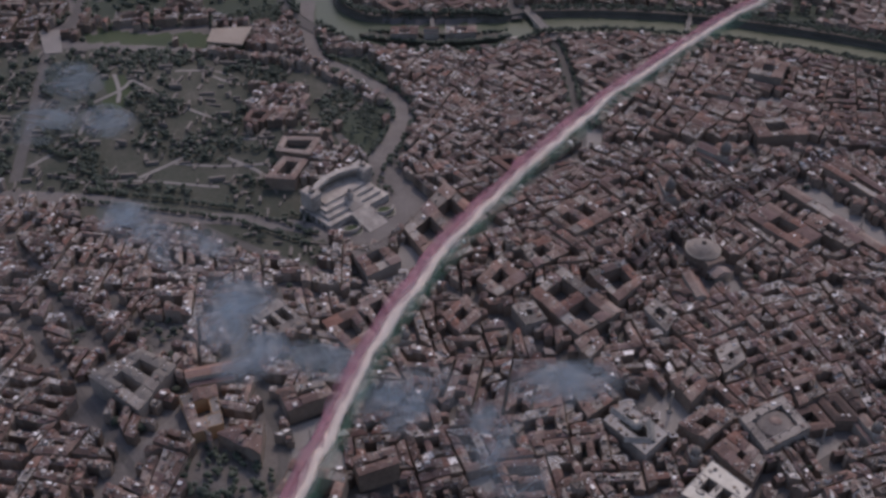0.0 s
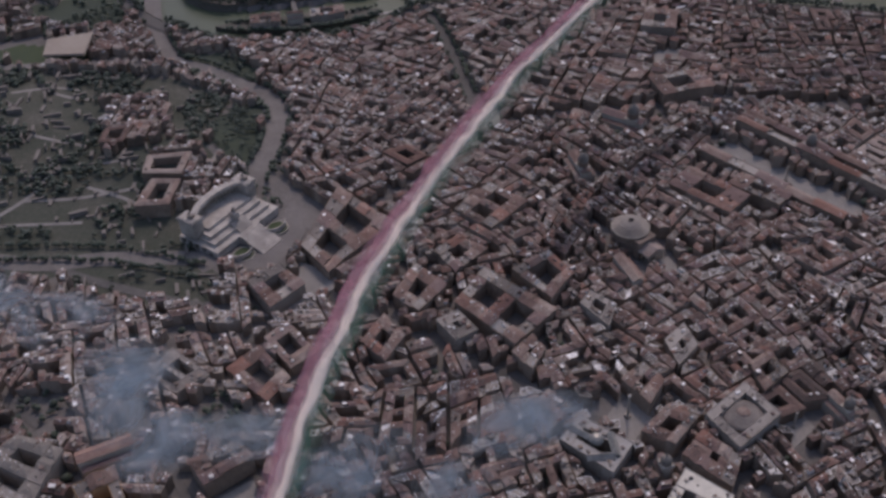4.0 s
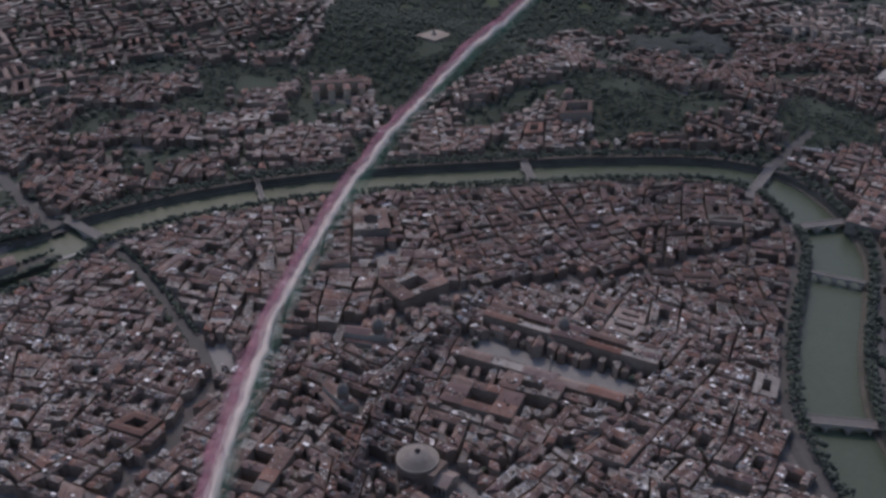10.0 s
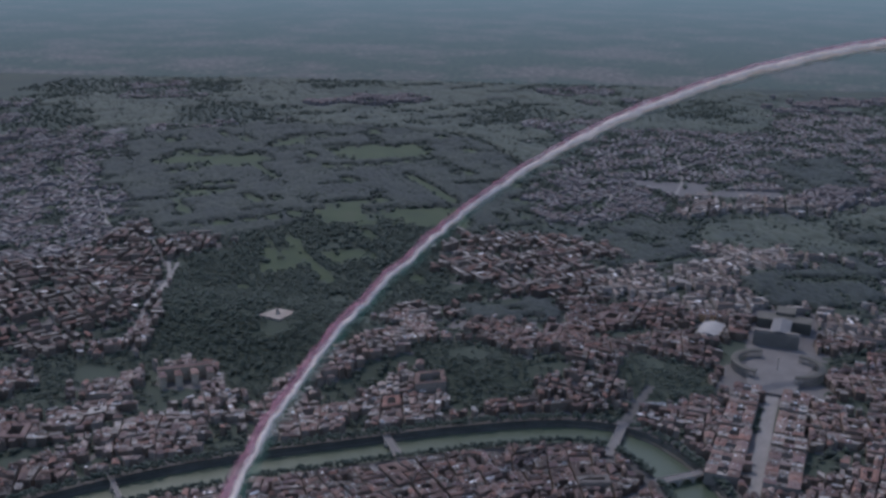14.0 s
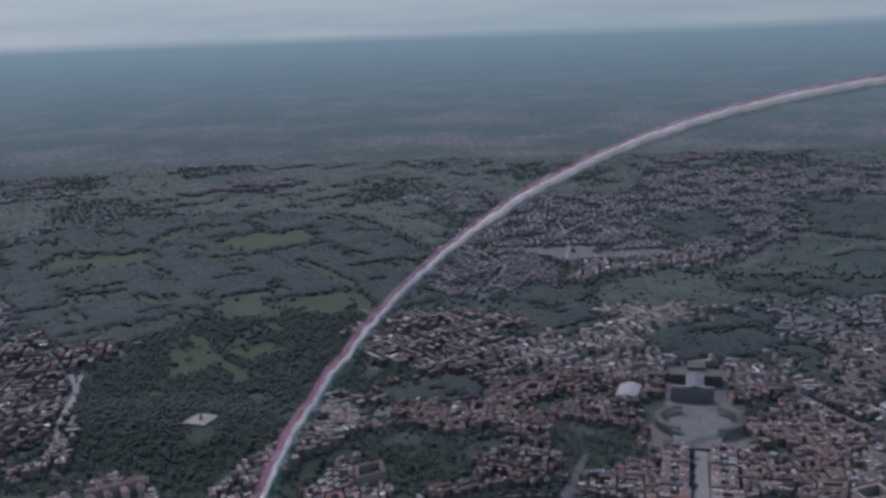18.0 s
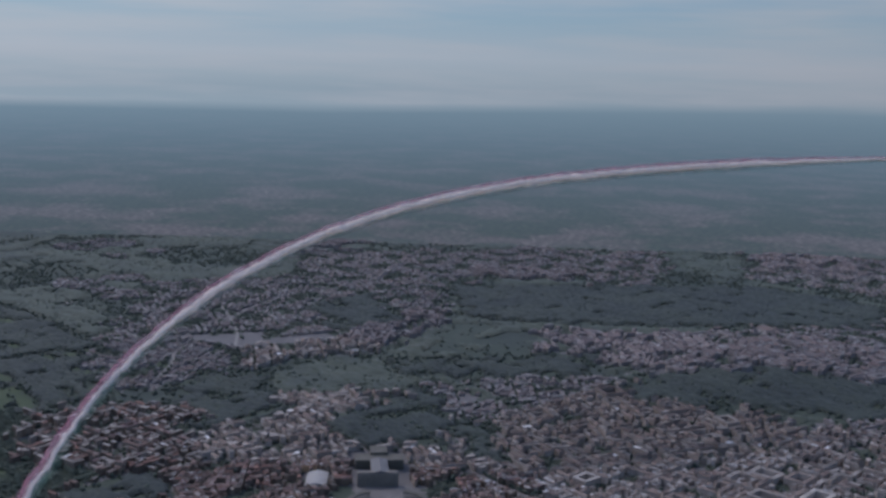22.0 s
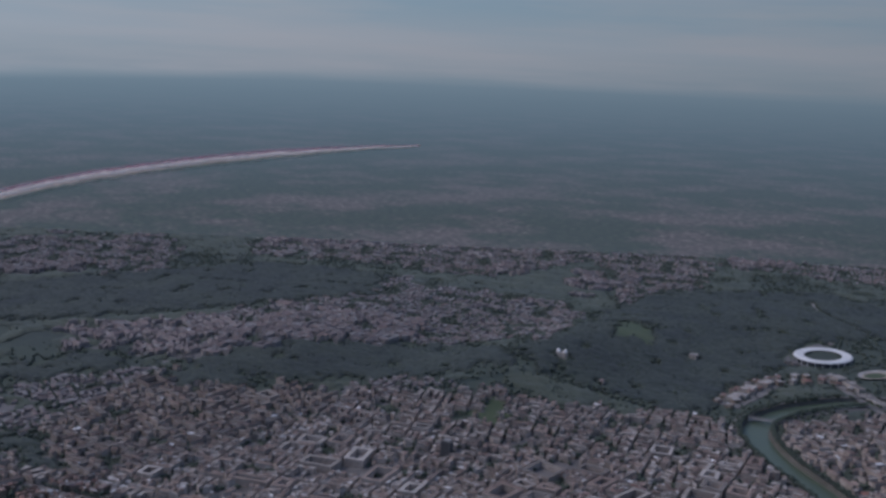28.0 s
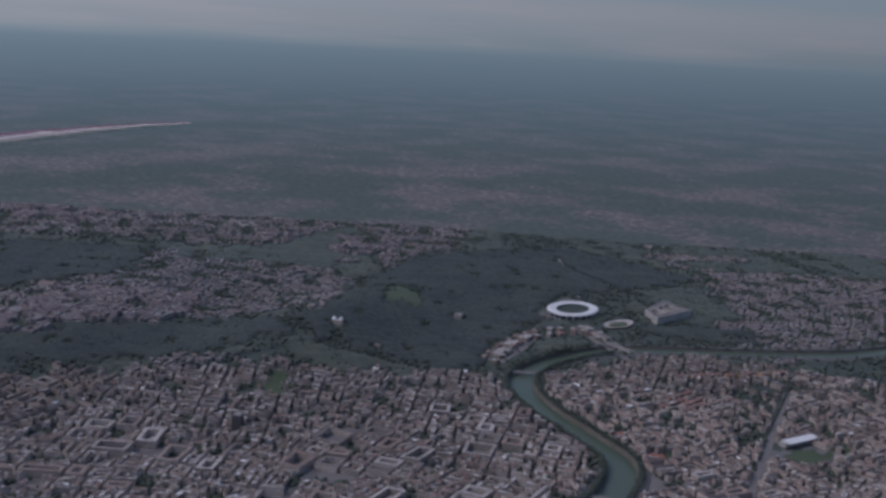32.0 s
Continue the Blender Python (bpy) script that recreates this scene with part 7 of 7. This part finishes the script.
def riverside():
    line = np.array(RIVER)
    d = np.gradient(line, axis=0)
    d /= np.linalg.norm(d, axis=1, keepdims=True)
    n = np.stack([-d[:, 1], d[:, 0]], 1)
    templates = [tree_template(s) for s in range(3)]
    places, sizes, singles = [], [], 0
    for side in (-1, 1):
        for i in range(len(line)):
            for far in (10, 18):
                off = float(river_half(*line[i])) + far
                for rep in range(2):
                    p = line[i] + n[i] * side * (off + nrng.uniform(-2, 2)) + d[i] * (rep * 10 + nrng.uniform(-3, 3))
                    if not (-1400 < p[1] < 3600):
                        continue
                    if any(near_line(p[0], p[1], l) < h + 2 for h, l in ROADS):
                        continue
                    if far == 10 and rep == 0 and singles < 300 and -1000 < p[1] < 650:
                        k = singles % 3
                        m = Matrix.Translation(Vector((p[0], p[1], 4.5)) * SIZE) @ pose(0, 0, 0, 0, 0, float(nrng.uniform(0, 360)))
                        if singles < 3:
                            templates[k].matrix_world = m
                        else:
                            copy_thing(templates[k], m)
                        singles += 1
                    else:
                        h = nrng.uniform(14, 21)
                        for c in range(6):
                            o = nrng.normal(0, 2.9, 2)
                            places.append((p[0] + o[0], p[1] + o[1], 4.5 + h * nrng.uniform(0.5, 0.75)))
                            sizes.append(h * nrng.uniform(0.32, 0.52))
    v, f = crowns(np.array(places), np.array(sizes), CORES)
    many("woodland", v, f, [M["leaf"]], "rows of dark plane trees along the embankment road", "trees")


riverside()


def avenue(line, off, step, label, tall=(8, 13)):
    p = np.array(smooth_line(line, step))
    d = np.gradient(p, axis=0)
    d /= np.linalg.norm(d, axis=1, keepdims=True)
    n = np.stack([-d[:, 1], d[:, 0]], 1)
    pl, sz = [], []
    for o in off:
        q = p + n * o + nrng.normal(0, 1, p.shape)
        h = nrng.uniform(*tall, len(q))
        for c in range(2):
            j = nrng.normal(0, 1.6, q.shape)
            pl.append(np.stack([q[:, 0] + j[:, 0], q[:, 1] + j[:, 1], height(q[:, 0], q[:, 1]) + h * 0.62], 1))
            sz.append(h * nrng.uniform(0.7, 0.9, len(q)))
    v, f = crowns(np.concatenate(pl), np.concatenate(sz), BLOBS)
    many("woodland", v, f, [M["leaf"]], label, "trees")


avenue([(-67, -488), (-120, -600), (-170, -720), (-190, -790)], (-13, 13), 9, "street trees along the broad street to the bridge")
avenue([(-1900, 640), (-1700, 780), (-1500, 1000)], (-20, 20), 10, "pines along the avenue by the walls")
avenue([(-300, 3063), (-574, 3940)], (-18, 18), 10, "street trees along a straight avenue")
avenue([(545, -335), (655, -473), (864, -633)], (-17, 17), 9, "pines along the broad straight street")
avenue([(228, -690), (230, -740), (268, -870), (305, -954), (280, -1080)], (-22, 22, 29), 9, "plane trees beside the broad riverside street")
avenue([(371, -491), (311, -548), (240, -640), (225, -700)], (22, -20), 9, "pines beside the curving street")
avenue([(-118, -868), (-20, -890), (60, -925), (160, -1005)], (-16, 15, 20), 8, "dark trees along the quays of the island")
for text, poly in GARDENS:
    wood(poly, 8, text, 3, (8, 14))

# ---------------------------------------------------------------- the coloured smoke trail
TRAIL = smooth_line([(880, 470, 270), (786, 360, 275), (622, 196, 290), (365, 15, 288), (58, -151, 282), (-290, -272, 295), (-670, -322, 342), (-1065, -300, 414), (-1446, -204, 502), (-1801, -29, 592), (-2106, 219, 675),
                     (-2341, 524, 743), (-2496, 871, 796), (-2570, 1243, 836), (-2575, 1626, 869), (-2523, 2009, 899), (-2440, 2280, 917)], 9)


def smoke_trail():
    base = np.array(TRAIL[0])
    ob = thing("smoke_trail", base, "long tricolour smoke trail of red, white and green bands", "smoke")
    line = np.array(TRAIL)
    d = np.gradient(line, axis=0)
    d /= np.linalg.norm(d, axis=1, keepdims=True)
    side = np.stack([d[:, 1], -d[:, 0], 0 * d[:, 0]], 1)      # to the right of the flight
    side /= np.linalg.norm(side, axis=1, keepdims=True)
    up = np.cross(side, d)
    count = len(line)
    along = np.arange(count) / (count - 1)
    grow = np.interp(along, [0, 0.3, 0.42, 0.5, 0.7, 0.88, 1.0], [1.3, 1.05, 1.3, 2.2, 2.7, 2.5, 0.5])
    wide = np.interp(along, [0, 0.3, 0.42, 0.5, 0.7, 0.88, 1.0], [1.05, 1.0, 0.9, 0.7, 0.85, 1.1, 0.35])
    for name, label, off, lift, radius, colour, thick, seed in (
            ("white_smoke", "dense white smoke core", 0.0, 0.0, 4.8, (1.0, 0.92, 0.83), 2.4, 1), ("smoke_veil", "thin pale smoke around the core", -0.3, 0.0, 8.0, (0.9, 0.88, 0.9), 0.22, 2),
            ("red_smoke", "dull red smoke band", -8.5, 3.5, 7.5, (0.5, 0.29, 0.36), 0.26, 3), ("red_smoke", "dull red smoke band", -7.5, 3.0, 6.0, (0.6, 0.3, 0.37), 0.45, 5), ("green_smoke", "dull green smoke band", 10.0, -3.0, 8.5, (0.16, 0.33, 0.26), 0.15, 4), ("green_smoke", "dull green smoke band", 8.0, -2.0, 5.0, (0.14, 0.35, 0.26), 0.15, 6)):
        scale = grow if seed < 3 else wide
        n = 10
        s = Soup()
        rag = np.interp(along, [0, 0.5, 0.75, 1.0], [1.0, 0.95, 0.65, 0.3])     # older smoke is more ragged
        for i in range(count):
            wob = noise.noise((i * 0.06, seed * 9.0, 0.0)) * radius * 0.5 * rag[i] + 5.0 * noise.noise((i * 0.1, 3.0, 0.0)) + 2.5 * noise.noise((i * 0.31, 8.0, 0.0))
            bob = 5.0 * noise.noise((i * 0.09, 40.0, 0.0)) + 2.5 * noise.noise((i * 0.28, 50.0, 0.0))
            for j in range(n):
                a = 2 * math.pi * j / n
                r = radius * scale[i] * (1.0 + rag[i] * 0.75 * noise.noise((i * 0.22, 2.2 * math.cos(a) + seed * 5, 2.2 * math.sin(a))) + rag[i] * 0.45 * noise.noise((i * 0.7, 4 * math.cos(a), 4 * math.sin(a) + seed)))
                p = line[i] + side[i] * (off * (grow[i] * 0.35 + wide[i] * 0.6) + wob + r * math.cos(a)) + up[i] * (bob * rag[i] + lift * grow[i] * (1 + along[i]) + 0.8 * r * math.sin(a))
                s.v.append(tuple(p))
        for i in range(count - 1):
            for j in range(n):
                s.f.append((i * n + j, i * n + (j + 1) % n, (i + 1) * n + (j + 1) % n, (i + 1) * n + j))
                s.m.append(0)
        s.f += [tuple(range(n))[::-1], tuple((count - 1) * n + j for j in range(n))]
        s.m += [0, 0]
        tube = part(name, s, smoke_material(name, colour, thick, through_share=0.45 if seed == 1 else 0.3), ob, label)
        tube.data.polygons.foreach_set("use_smooth", [True] * len(tube.data.polygons))


smoke_trail()


def drifting_smoke():
    """Old smoke: soft lens-shaped wisps that overlap."""
    mat = smoke_material("old_smoke", (0.56, 0.72, 0.84), 0.75, True, 0.018, 0.8)
    ob = thing("smoke_cloud", (771, -15, 250), "thin bluish smoke drifting over the roofs", "smoke")
    for i, (x, y, a, b, turn) in enumerate([(903, -500, 80, 60, 60), (842, -601, 75, 55, 100), (820, -430, 60, 45, 100), (845, -190, 60, 45, 120), (838, -141, 60, 42, 110), (795, -57, 70, 50, 120), (765, 30, 65, 48, 110), (794, 82, 65, 50, 70),
                                            (786, 158, 55, 45, 20), (710, 184, 65, 40, 150), (677, 294, 65, 45, 130), (638, 295, 55, 45, 160), (591, 371, 55, 45, 100), (604, 430, 50, 45, 80), (519, 352, 60, 42, 20), (458, 345, 50, 38, 160)]):
        s = Soup()
        n, rings = 28, 7
        for top in (1, -1):
            k = len(s.v)
            for j in range(rings):
                q = j / (rings - 1)
                for m in range(n):
                    t = 2 * math.pi * m / n
                    r = q * (1 + 0.25 * noise.noise((math.cos(t) * 1.5 + i * 7, math.sin(t) * 1.5, 0.0)))
                    s.v.append((r * math.cos(t), r * math.sin(t), top * 0.16 * (1 - q * q) + 0.05 * noise.noise((r * 3 * math.cos(t), r * 3 * math.sin(t), i * 3.0 + top))))
            for j in range(rings - 1):
                for m in range(n):
                    f = (k + j * n + m, k + j * n + (m + 1) % n, k + (j + 1) * n + (m + 1) % n, k + (j + 1) * n + m)
                    s.f.append(f if top < 0 else f[::-1])
                    s.m.append(0)
        me = bpy.data.meshes.new("wisp")
        me.from_pydata(s.v, [], s.f)
        me.materials.append(mat)
        me.polygons.foreach_set("use_smooth", [True] * len(me.polygons))
        w = new("wisp", me)
        w.parent = ob
        w.location = Vector((x - 771, y + 15, (i % 3) * 9 - 9)) * SIZE
        w.rotation_euler = (0, 0, radians(turn))
        w.scale = (a * SIZE, b * SIZE, 60 * SIZE)


drifting_smoke()
